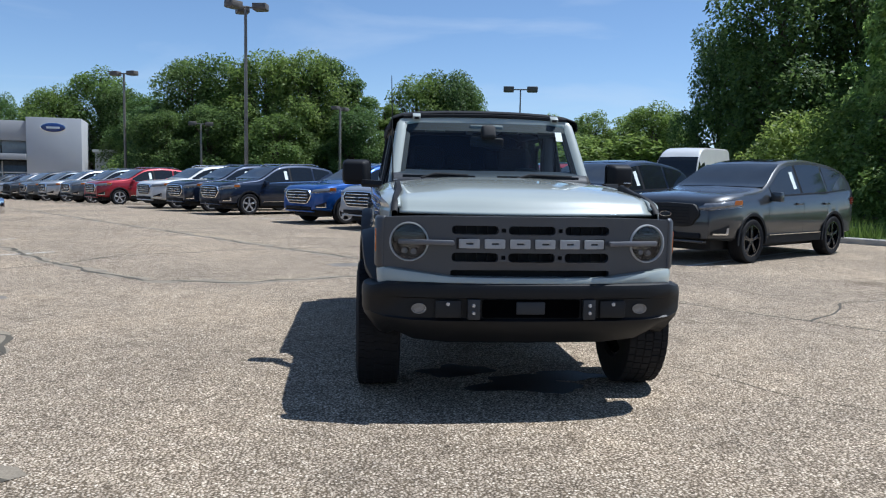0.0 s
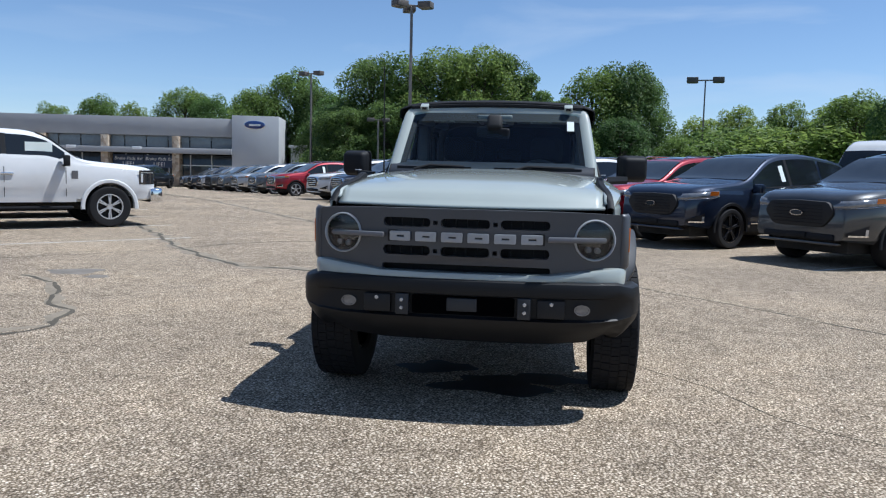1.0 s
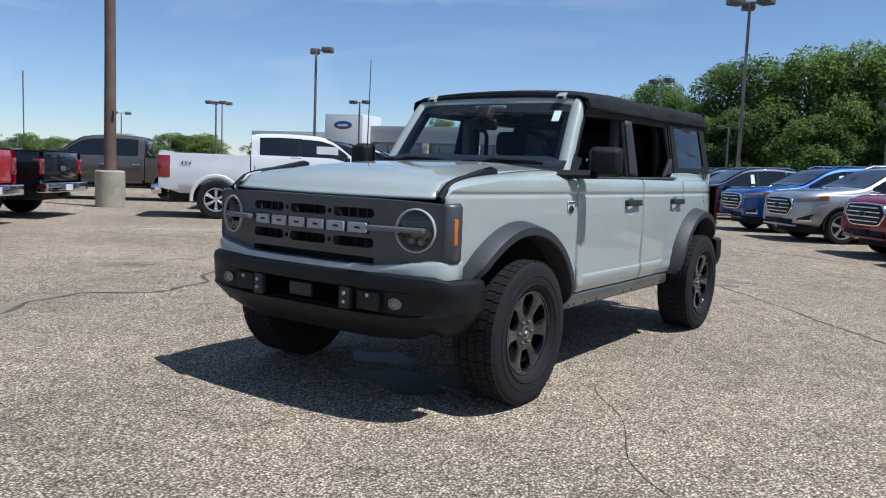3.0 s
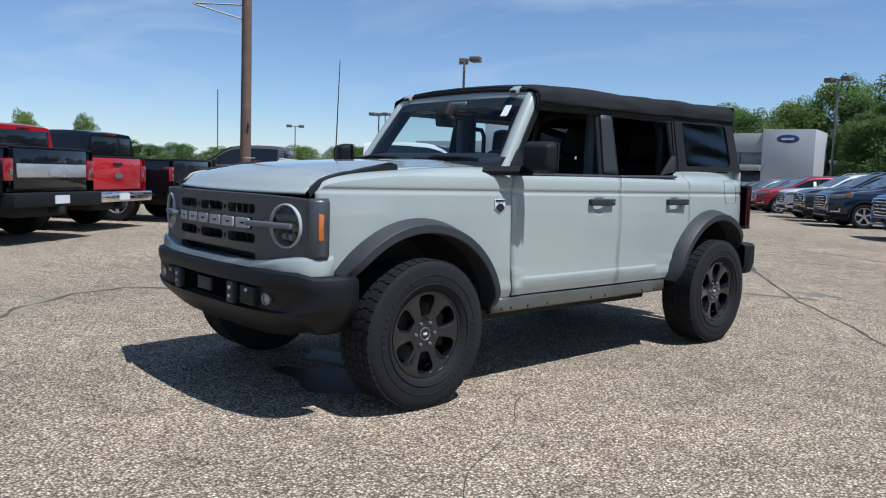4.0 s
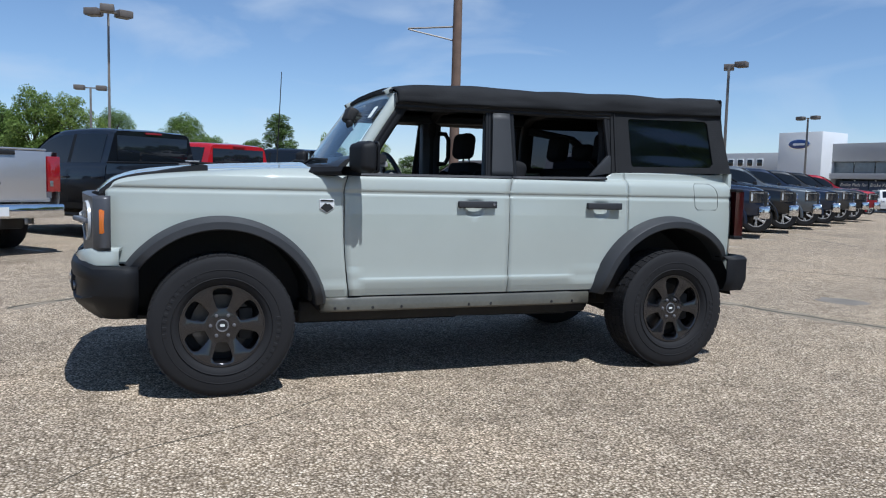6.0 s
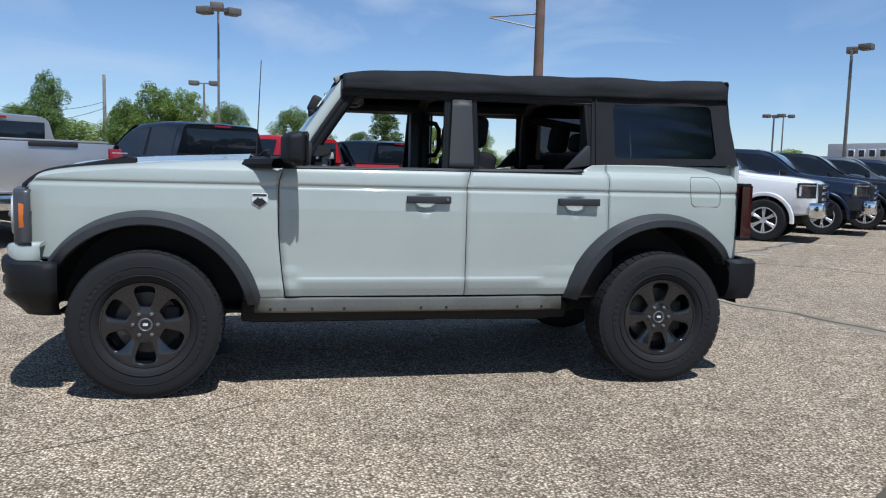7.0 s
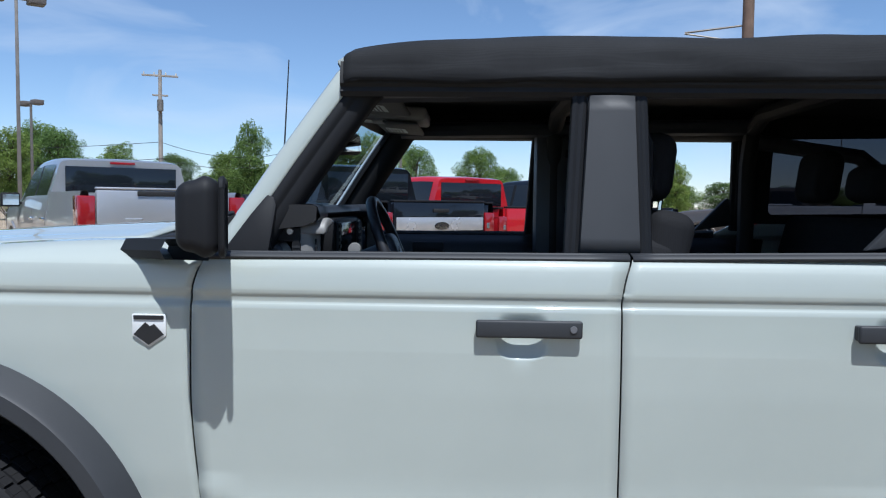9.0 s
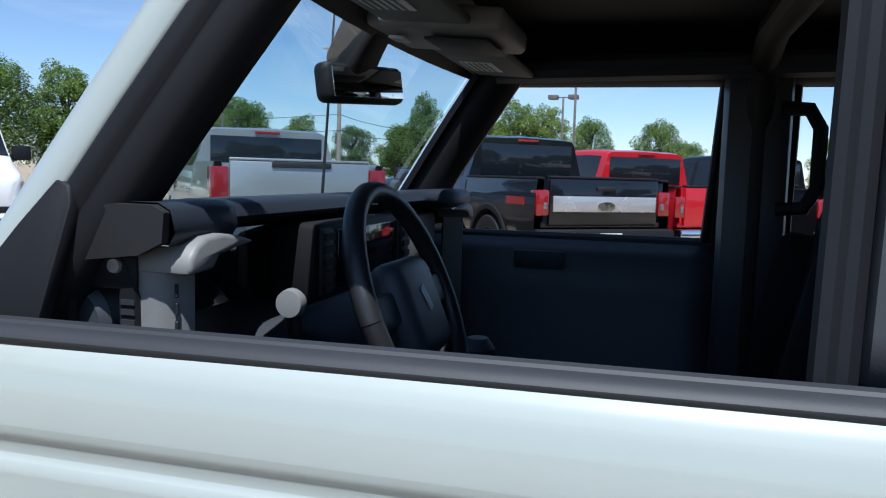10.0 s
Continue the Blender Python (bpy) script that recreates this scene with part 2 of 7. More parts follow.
M = {
    "lot": aggregate("weathered_lot"),
    "crack": surface("crack_dirt", (0.075, 0.064, 0.046), 0.95, vary=0.4, grain=90, relief=0.004),
    "stain": surface("oil_stain", (0.17, 0.15, 0.125), 0.85, vary=0.4, grain=70, relief=0.004),
    "halo": surface("washed_dirt", (0.225, 0.188, 0.138), 0.93, vary=0.45, grain=75, stain=4.0, relief=0.004),
    "oil_shade": surface("oil_and_shade_patch", (0.02, 0.019, 0.018), 0.55, vary=0.4, grain=70, relief=0.004),
    "stripe": surface("worn_stripe_paint", (0.46, 0.445, 0.40), 0.85, vary=0.25, grain=40, stain=6),
    "kerb": surface("kerb_concrete", (0.42, 0.4, 0.36), 0.9, vary=0.2, relief=0.003),
    "grass": surface("grass_soil", (0.055, 0.095, 0.028), 0.95, vary=0.45, grain=25, relief=0.02, stain=1.2),
    "blade": leaf("grass_blade", (0.05, 0.10, 0.02), (0.16, 0.24, 0.06)),
    "paint": paint("pale_grey_green_paint", (0.362, 0.395, 0.368), gloss=0.05),
    "trim": surface("black_grained_plastic", (0.011, 0.0117, 0.0138), 0.6, vary=0.12, grain=420, relief=0.00025, spec=0.2),
    "sill": surface("dusty_sill_paint", (0.082, 0.080, 0.066), 0.45, vary=0.2, grain=60, stain=5, coat=0.4),
    "flare": surface("grey_black_moulding", (0.030, 0.032, 0.036), 0.55, vary=0.12, grain=420, relief=0.0003, spec=0.35),
    "grille": surface("charcoal_grille_paint", (0.06, 0.062, 0.069), 0.36, metal=0.15, vary=0.08, grain=500),
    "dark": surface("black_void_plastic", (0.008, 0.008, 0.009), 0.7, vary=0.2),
    "void": surface("black_for_recess_shade", (0.0015, 0.0015, 0.002), 0.95, vary=0.2, spec=0.02),
    "under": surface("dusty_underbody", (0.02, 0.019, 0.018), 0.85, vary=0.35, grain=30, relief=0.002),
    "rubber": surface("tyre_rubber", (0.0115, 0.0115, 0.013), 0.8, vary=0.22, grain=180, relief=0.0005, spec=0.3),
    "rim": surface("gloss_black_alloy", (0.016, 0.016, 0.019), 0.16, metal=0.35, vary=0.08, grain=300, coat=0.7),
    "bumper": surface("black_moulded_bumper", (0.0065, 0.007, 0.0085), 0.5, vary=0.12, grain=420, relief=0.00025, spec=0.3),
    "rotor": surface("brake_iron", (0.07, 0.066, 0.062), 0.45, metal=0.8, vary=0.2),
    "chrome": surface("bright_chrome", (0.75, 0.76, 0.78), 0.08, metal=1.0, vary=0.04),
    "alloy": surface("silver_alloy", (0.5, 0.5, 0.51), 0.25, metal=0.55, vary=0.06),
    "satin": surface("satin_grey_bar", (0.14, 0.14, 0.15), 0.4, metal=0.2, vary=0.05),
    "ring": surface("pale_lamp_ring", (0.42, 0.43, 0.44), 0.3, vary=0.05, coat=0.5),
    "white": surface("white_lettering", (0.62, 0.63, 0.63), 0.5, vary=0.05),
    "badge_grey": surface("pale_grey_lettering", (0.34, 0.345, 0.35), 0.45, vary=0.08),
    "softtop": fabric("black_canvas_top", (0.0155, 0.0163, 0.0182), sheen=0.0, spec=0.2),
    "seat": fabric("dark_seat_cloth", (0.016, 0.0165, 0.019), 400, 0.0, 0.15),
    "vinyl": glass("tinted_vinyl", (0.055, 0.058, 0.07), 0.13, 0.085, 0.012),
    "glass": glass("clear_windscreen", (0.70, 0.82, 0.83)),
    "lens": glass("clear_lens", (0.9, 0.92, 0.93)),
    "tint": surface("dark_tinted_glass", (0.010, 0.013, 0.017), 0.03, vary=0.05, ior=1.52),
    # base lifted to blue-grey, painting in some of the sky's reflection
    "screenglass": surface("sky_toned_windscreen_glass", (0.030, 0.036, 0.044), 0.04, vary=0.3, stain=2.0, ior=1.52),
    "amber": surface("amber_lens", (0.55, 0.135, 0.012), 0.2, vary=0.08, coat=0.6),
    "red_lens": surface("red_lens", (0.24, 0.008, 0.012), 0.15, vary=0.1, coat=1.0),
    "dark_red_lens": surface("smoked_red_lens", (0.035, 0.004, 0.006), 0.15, vary=0.1, coat=1.0),
    "mirror": surface("mirror_silver", (0.9, 0.9, 0.9), 0.01, metal=1.0, vary=0.0),
    "steel": surface("galvanised_steel", (0.20, 0.18, 0.16), 0.5, metal=0.6, vary=0.2, grain=40),
    "fixture": surface("lamp_head_bronze", (0.11, 0.095, 0.085), 0.55, vary=0.15, grain=50),
    "wood": surface("weathered_pole_wood", (0.15, 0.098, 0.072), 0.9, vary=0.3, grain=40, relief=0.004),
    "greywood": surface("grey_weathered_wood", (0.27, 0.24, 0.21), 0.9, vary=0.25, grain=30, relief=0.004),
    "concrete": surface("pole_base_concrete", (0.36, 0.32, 0.25), 0.92, vary=0.25, relief=0.003),
    "clad": surface("pale_grey_cladding", (0.46, 0.47, 0.485), 0.55, vary=0.05, grain=20, stain=0.4),
    "clad_white": surface("white_cladding", (0.62, 0.63, 0.64), 0.5, vary=0.05, grain=20, stain=0.4),
    "fascia": surface("grey_fascia", (0.34, 0.345, 0.355), 0.6, vary=0.06, grain=20, stain=0.4),
    # pale bluish base stands in for sky mirrored in the upper panes
    "upperglass": surface("sky_toned_upper_glass", (0.19, 0.22, 0.235), 0.08, vary=0.1),
    "shopglass": surface("shop_glass", (0.03, 0.04, 0.05), 0.05, vary=0.2, ior=1.5),
    "stone": wall_brick("stone_pier"),
    "sign_blue": surface("blue_oval_sign", (0.012, 0.04, 0.17), 0.3, vary=0.08, coat=0.6),
    "sign_white": surface("white_sign_face", (0.75, 0.76, 0.77), 0.45, vary=0.03),
    "banner": surface("blue_banner", (0.05, 0.075, 0.14), 0.7, vary=0.15),
    "bark": surface("tree_bark", (0.09, 0.07, 0.052), 0.95, vary=0.3, grain=18, relief=0.02),
    "leaf_a": leaf("leaf_green", (0.065, 0.115, 0.034), (0.23, 0.34, 0.10), 0.52),
    "leaf_b": leaf("leaf_light_green", (0.09, 0.155, 0.038), (0.29, 0.39, 0.11), 0.52),
    "leaf_n": leaf("leaf_broad_green", (0.085, 0.165, 0.045), (0.34, 0.49, 0.16), 0.6),
    "leaf_c": leaf("leaf_dark_green", (0.048, 0.09, 0.032), (0.17, 0.26, 0.085), 0.52),
    "paper": surface("white_sticker", (0.72, 0.78, 0.74), 0.6, vary=0.04),
    "interior": surface("dark_interior_plastic", (0.046, 0.05, 0.06), 0.45, vary=0.15, grain=350, relief=0.0005),
    "panel_grey": surface("grey_dash_panel", (0.19, 0.187, 0.182), 0.5, vary=0.08, grain=300),
    "leather": surface("black_leather", (0.02, 0.02, 0.022), 0.38, vary=0.15, grain=260, relief=0.0008),
    "pad": surface("dark_dash_pad", (0.019, 0.024, 0.034), 0.5, vary=0.15, grain=350, relief=0.0005, spec=0.35),
    "screen": surface("black_screen", (0.01, 0.011, 0.012), 0.08, vary=0.02),
    "headliner": surface("grey_visor_cloth", (0.15, 0.147, 0.14), 0.9, vary=0.1, grain=300, relief=0.0006),
}
CAR = {
    "graphite": paint("graphite_paint", (0.055, 0.057, 0.06), 0.6),
    "navy": paint("navy_paint", (0.012, 0.02, 0.042), 0.4),
    "red": paint("red_paint", (0.25, 0.010, 0.02), 0.2),
    "silver": paint("silver_paint", (0.45, 0.45, 0.46), 0.7),
    "blue": paint("bright_blue_paint", (0.01, 0.065, 0.26), 0.3),
    "black": paint("black_paint", (0.004, 0.005, 0.008)),
    "white": paint("white_paint", (0.64, 0.64, 0.635)),
    "slate": paint("slate_paint", (0.10, 0.115, 0.13), 0.5),
    "bronze": paint("brown_grey_paint", (0.11, 0.095, 0.085), 0.5),
    "ramred": paint("bright_red_paint", (0.40, 0.009, 0.015), 0.05),
}

# ---- mesh helpers ----
def link_mesh(name, bm, material, parent=None, label="", smooth=35, solid=0.0):
    me = bpy.data.meshes.new(name)
    bm.normal_update()
    bm.to_mesh(me)
    bm.free()
    me.materials.append(material)
    if smooth:
        me.polygons.foreach_set("use_smooth", [True] * len(me.polygons))
        me.set_sharp_from_angle(angle=radians(smooth))
    ob = new(name, me)
    if parent:
        ob.parent = parent
    if label:
        ob["label"] = label
    if solid:
        mod = ob.modifiers.new("thickness", "SOLIDIFY")
        mod.thickness, mod.offset = solid, -1
    return ob


def part(name, bm, material, parent, label="", smooth=35, solid=0.0):
    return link_mesh(name, bm, material, parent, label, smooth, solid)


def thing(name, label, category, group="", kind="", at=None):
    ob = new(name)
    ob.empty_display_size = 0.2
    if at is not None:
        ob.matrix_basis = at
    return tagged(ob, label, category, group, kind)


def add_box(bm, x0, x1, y0, y1, z0, z1, bevel=0.0, m=None, seg=2):
    made = bmesh.ops.create_cube(bm, size=1.0)["verts"]
    t = Matrix.Translation(((x0 + x1) / 2, (y0 + y1) / 2, (z0 + z1) / 2)) @ Matrix.Diagonal((abs(x1 - x0), abs(y1 - y0), abs(z1 - z0), 1))
    bmesh.ops.transform(bm, matrix=t, verts=made)
    if bevel:
        edges = {e for v in made for e in v.link_edges}
        out = bmesh.ops.bevel(bm, geom=list(edges), offset=bevel, segments=seg, profile=0.5, affect="EDGES", clamp_overlap=True)
        made = list({v for f in out["faces"] for v in f.verts} | {v for v in made if v.is_valid})
    if m is not None:
        bmesh.ops.transform(bm, matrix=m, verts=made)
    return bm


def box(*a, **k):
    return add_box(bmesh.new(), *a, **k)


def add_tube(bm, points, radius, sides=10, cap=True, radii=None):
    """A round rod along points."""
    pts = [Vector(p) for p in points]
    rings = []
    up = None
    for i, p in enumerate(pts):
        d = (pts[min(i + 1, len(pts) - 1)] - pts[max(i - 1, 0)]).normalized()
        if up is None:
            up = d.orthogonal().normalized()
        side = d.cross(up).normalized()
        up = side.cross(d).normalized()
        r = radii[i] if radii else radius
        rings.append([bm.verts.new(p + (side * math.cos(a) + up * math.sin(a)) * r) for a in (2 * math.pi * k / sides for k in range(sides))])
    for a, b in zip(rings, rings[1:]):
        for k in range(sides):
            bm.faces.new((a[k], b[k], b[(k + 1) % sides], a[(k + 1) % sides]))
    if cap:
        bm.faces.new(rings[0])
        bm.faces.new(rings[-1][::-1])
    return bm


def tube(*a, **k):
    bm = add_tube(bmesh.new(), *a, **k)
    bmesh.ops.recalc_face_normals(bm, faces=bm.faces)
    return bm


def add_lathe(bm, profile, axis="X", sides=48, m=None, close=False, cap=False):
    """Turn a profile of (along, radius) round an axis."""
    rings = []
    for a, r in profile:
        ring = []
        for k in range(sides):
            t = 2 * math.pi * k / sides
            c, s = r * math.cos(t), r * math.sin(t)
            p = {"X": (a, c, s), "Y": (c, a, s), "Z": (c, s, a)}[axis]
            ring.append(bm.verts.new(Vector(p) if m is None else m @ Vector(p)))
        rings.append(ring)
    pairs = list(zip(rings, rings[1:])) + ([(rings[-1], rings[0])] if close else [])
    faces = []
    for a, b in pairs:
        for k in range(sides):
            faces.append(bm.faces.new((a[k], a[(k + 1) % sides], b[(k + 1) % sides], b[k])))
    if cap and not close:
        if profile[0][1] > 1e-4:
            faces.append(bm.faces.new(rings[0][::-1]))
        if profile[-1][1] > 1e-4:
            faces.append(bm.faces.new(rings[-1]))
    return bm


def lathe(*a, **k):
    bm = add_lathe(bmesh.new(), *a, **k)
    bmesh.ops.remove_doubles(bm, verts=bm.verts, dist=1e-5)
    bmesh.ops.recalc_face_normals(bm, faces=bm.faces)
    return bm


def sheet(bm, rows, flip=False):
    """Quads between rows of points, all rows equally long."""
    vs = [[bm.verts.new(p) for p in r] for r in rows]
    for a, b in zip(vs, vs[1:]):
        for k in range(len(a) - 1):
            q = (a[k], a[k + 1], b[k + 1], b[k])
            bm.faces.new(q[::-1] if flip else q)
    bmesh.ops.remove_doubles(bm, verts=bm.verts, dist=1e-5)
    bmesh.ops.dissolve_degenerate(bm, edges=bm.edges, dist=1e-5)
    return bm


def rows_sheet(rows, flip=False):
    return sheet(bmesh.new(), rows, flip)


def prism(outline, depth, m=None, bevel=0.0, holes=()):
    """A flat outline in x, z (with holes) pushed back along +y by depth."""
    bm = bmesh.new()
    edges = []
    for loop in (outline, *holes):
        vs = [bm.verts.new((x, 0, z)) for x, z in loop]
        edges += [bm.edges.new((a, b)) for a, b in zip(vs, vs[1:] + vs[:1])]
    if holes:
        bmesh.ops.triangle_fill(bm, use_beauty=True, use_dissolve=False, edges=edges, normal=(0, -1, 0))
    else:
        bm.faces.new(list(bm.verts))
    geo = bmesh.ops.extrude_face_region(bm, geom=list(bm.faces))["geom"]
    bmesh.ops.translate(bm, vec=(0, depth, 0), verts=[g for g in geo if isinstance(g, bmesh.types.BMVert)])
    bmesh.ops.recalc_face_normals(bm, faces=bm.faces)
    if bevel:
        es = [e for e in bm.edges if len(e.link_faces) == 2 and e.calc_face_angle(0) > 0.8]
        bmesh.ops.bevel(bm, geom=es, offset=bevel, segments=2, profile=0.5, affect="EDGES", clamp_overlap=True)
    if m is not None:
        bmesh.ops.transform(bm, matrix=m, verts=bm.verts)
    return bm


def rounded(x0, x1, z0, z1, r, n=5):
    """A rectangle with round corners, as x, z points."""
    pts = []
    for cx, cz, a0 in ((x1 - r, z1 - r, 0), (x0 + r, z1 - r, 90), (x0 + r, z0 + r, 180), (x1 - r, z0 + r, 270)):
        for k in range(n + 1):
            a = radians(a0 + 90 * k / n)
            pts.append((cx + r * math.cos(a), cz + r * math.sin(a)))
    return pts


def disc(cx, cz, r, n=28):
    return [(cx + r * math.cos(2 * math.pi * k / n), cz + r * math.sin(2 * math.pi * k / n)) for k in range(n)]


def curve_at(knots, y):
    """A smooth curve through knots (y, value)."""
    ks = knots
    if y <= ks[0][0]:
        return ks[0][1]
    for i in range(len(ks) - 1):
        (a, va), (b, vb) = ks[i], ks[i + 1]
        if y <= b:
            def slope(j):
                if j <= 0 or j >= len(ks) - 1:
                    return 0.0 if j <= 0 else (ks[-1][1] - ks[-2][1]) / (ks[-1][0] - ks[-2][0])
                d0 = (ks[j][1] - ks[j - 1][1]) / (ks[j][0] - ks[j - 1][0])
                d1 = (ks[j + 1][1] - ks[j][1]) / (ks[j + 1][0] - ks[j][0])
                return 0.0 if d0 * d1 <= 0 else 2 * d0 * d1 / (d0 + d1)
            h, t = b - a, (y - a) / (b - a)
            return (2 * t**3 - 3 * t**2 + 1) * va + (t**3 - 2 * t**2 + t) * h * slope(i) + (3 * t**2 - 2 * t**3) * vb + (t**3 - t**2) * h * slope(i + 1)
    return ks[-1][1]


def linear_at(knots, y):
    return float(np.interp(y, [k[0] for k in knots], [k[1] for k in knots]))


def span(a, b, n):
    return [a + (b - a) * i / n for i in range(n + 1)]

# ---- ground ----
def fall(y):
    """The lot falls gently away towards the showroom."""
    k = max(0.0, min(1.0, (y - 20.0) / 52.0))
    return -0.92 * k * k * (3 - 2 * k)


def ground_sheet():
    ring = [0, 6, 14, 20, 24, 28, 33, 38, 44, 50, 56, 62, 68, 76, 90, 120, 300, 800, 2500]
    rows = []
    for r in ring:
        pts = [(r * math.cos(2 * math.pi * k / 96), r * math.sin(2 * math.pi * k / 96)) for k in range(97)]
        rows.append([(x, y, fall(y)) for x, y in pts])
    return rows_sheet(rows)


ground = link_mesh("ground", ground_sheet(), M["lot"], smooth=0)
tagged(ground, "pale weathered pebbly lot surface with dark stains", "ground", kind="structure")

ROW_O, ROW_D = Vector((3.7, 6.77)), Vector((-0.583, 0.812))
HEAD = 219.0


def strip_along(points, width, z, rnd, wobble=0.05, step=0.12, flat=False):
    """A thin irregular ribbon on the ground along a broken line."""
    rows, acc = [], 0.0
    pts = [Vector((*p, 0)) for p in points]
    for a, b in zip(pts, pts[1:]):
        n = max(2, int((b - a).length / step))
        d = (b - a).normalized()
        side = Vector((-d.y, d.x, 0))
        for i in range(n + (b is pts[-1])):
            p = a + (b - a) * i / n
            acc += step
            off = 0 if flat else wobble * noise.noise((p.x * 1.7, p.y * 1.7, rnd)) * 2
            w = width if flat else width * (0.35 + 0.9 * abs(noise.noise((p.x * 3.1, p.y * 3.1, rnd + 7))) + 0.3 * random.random())
            c = p + side * off
            g = fall(c.y) + z + max(0.0, (c.y - 18) * 0.0012)
            rows.append([(*(c - side * w)[:2], g), (*c[:2], g + (0 if flat else 0.002)), (*(c + side * w)[:2], g)])
    return rows_sheet(rows)


CRACKS = [
    ([(-8.6, 9.6), (-7.1, 7.7), (-5.3, 5.2), (-3.6, 3.4), (-2.3, 3.3), (-1.1, 3.9), (0.5, 4.4)], 0.05),
    ([(-5.3, 5.2), (-4.94, 6.2), (-4.2, 6.9), (-3.3, 7.5), (-2.2, 8.0), (-0.5, 8.6)], 0.03),
    ([(-9.5, 2.1), (-7.15, 3.1), (-6.1, 4.1), (-5.3, 5.2)], 0.022),
    ([(-5.6, 1.9), (-4.88, 1.46), (-4.42, 0.68), (-3.8, 0.0), (-3.5, -0.6), (-3.9, -1.3), (-3.74, -1.83), (-3.1, -2.45), (-2.4, -3.05)], 0.03),
    ([(-1.1, 6.3), (0.4, 4.2), (2.5, 1.75), (3.4, 0.6), (4.6, -0.9)], 0.018),
    ([(3.4, 0.6), (4.4, 1.65), (5.2, 2.0)], 0.015),
    ([(-12.5, 14.5), (-8.5, 13.0), (-4.0, 11.5), (1.0, 9.0)], 0.03),
    ([(-22.0, 33.0), (-12.0, 21.0), (-8.3, 15.9), (-4.3, 10.5), (-2.9, 8.6), (-1.1, 6.3)], 0.045),
    ([(1.1, -0.9), (1.45, -1.45), (1.72, -1.87), (2.3, -2.4)], 0.004),
    ([(-26.0, 22.0), (-18.0, 17.5), (-9.0, 15.0)], 0.03),
]
for i, (line, w) in enumerate(CRACKS):
    c = link_mesh("crack", strip_along(line, w * (1.3 if w > 0.01 else 1), 0.002, i * 3.3, 0.02 if i == 4 else 0.07), M["crack"], ground, smooth=0)
    c["label"] = "dark dirt-filled crack with weeds"
    if i in (0, 3, 7):
        halo = link_mesh("dirt_stain", strip_along(line, w * 3.2, 0.0012, i * 3.3 + 40, 0.09), M["halo"], ground, smooth=0)
        halo["label"] = "brown dirt washed out along a crack"

# parking stall lines under the parked rows
for i in range(16):
    a = ROW_O + ROW_D * (-1.2 + 3.0 * i) + Vector((0.9, -0.9)) * 0.1
    f = Vector((math.cos(radians(HEAD)), math.sin(radians(HEAD))))
    s = link_mesh("stall_line", strip_along([tuple(a + f * 0.4), tuple(a - f * 4.8)], 0.04, 0.003, i, flat=True), M["stripe"], ground, smooth=0)
for i in range(8):
    a = Vector((-6.9, 8.3)) + Vector((-0.55, 0.835)) * (-1.6 + 3.1 * i)
    f = Vector((math.cos(radians(46.6)), math.sin(radians(46.6))))
    link_mesh("stall_line", strip_along([tuple(a), tuple(a - f * 5.6)], 0.04, 0.003, i, flat=True), M["stripe"], ground, smooth=0)
for i in range(5):
    a = Vector((-6.2, -5.6)) + Vector((-0.63, 0.777)) * (2.75 * i)
    f = Vector((math.cos(radians(HEAD)), math.sin(radians(HEAD))))
    link_mesh("stall_line", strip_along([tuple(a), tuple(a + f * 5.6)], 0.04, 0.003, i, flat=True), M["stripe"], ground, smooth=0)

# verge with kerb behind the parked row
K_O = Vector((10.3, 10.2))


def verge_point(s, off, z):
    n = Vector((0.812, 0.583))
    p = K_O + ROW_D * s + n * off
    return (p.x, p.y, z)


kerb = tagged(thing("kerb", "pale worn concrete kerb along the grass verge", "kerb", kind="structure"))
for i in range(30):
    bm = bmesh.new()
    a, b = -34 + 3.0 * i, -34 + 3.0 * i + 2.985
    sec = [(-0.09, 0.0), (-0.085, 0.115), (-0.06, 0.135), (0.06, 0.135), (0.09, 0.1), (0.09, 0.0)]
    sheet(bm, [[verge_point(s, o, z) for o, z in sec] for s in (a, b)])
    part("kerb_stone", bm, M["kerb"], kerb, smooth=30)
bm = rows_sheet([[verge_point(s, o, z) for s in span(-34, 56, 60)] for o, z in ((0.09, 0.11), (2, 0.16), (6, 0.2), (14, 0.2), (60, 0.15))], flip=True)
verge = tagged(link_mesh("grass_verge", bm, M["grass"]), "rough green grass verge under the trees", "grass", kind="structure")


def grass_tufts(n, seed):
    rnd = random.Random(seed)
    verts, faces = [], []
    for i in range(n):
        s, o = rnd.uniform(-10, 8), 0.12 + abs(rnd.gauss(0, 1.1))
        x, y, z = verge_point(s, o, 0.1)
        for k in range(6):
            a, h, w = rnd.uniform(0, 6.28), rnd.uniform(0.12, 0.5), rnd.uniform(0.008, 0.02)
            lean = rnd.uniform(0.05, 0.25)
            dx, dy = math.cos(a), math.sin(a)
            b = len(verts)
            ox, oy = rnd.uniform(-0.1, 0.1), rnd.uniform(-0.1, 0.1)
            verts += [(x + ox - dy * w, y + oy + dx * w, z), (x + ox + dy * w, y + oy - dx * w, z), (x + ox + dx * lean, y + oy + dy * lean, z + h)]
            faces.append((b, b + 1, b + 2))
    me = bpy.data.meshes.new("grass")
    me.from_pydata(verts, [], faces)
    me.materials.append(M["blade"])
    return new("grass", me)


tagged(grass_tufts(1500, 5), "tall green grass tufts along the kerb", "grass", kind="stuff")

# ---- dealership building ----
B_O = Vector((-27.2, 69.4))
B_U = Vector((-0.972, -0.236))
B_N = Vector((0.236, -0.972))
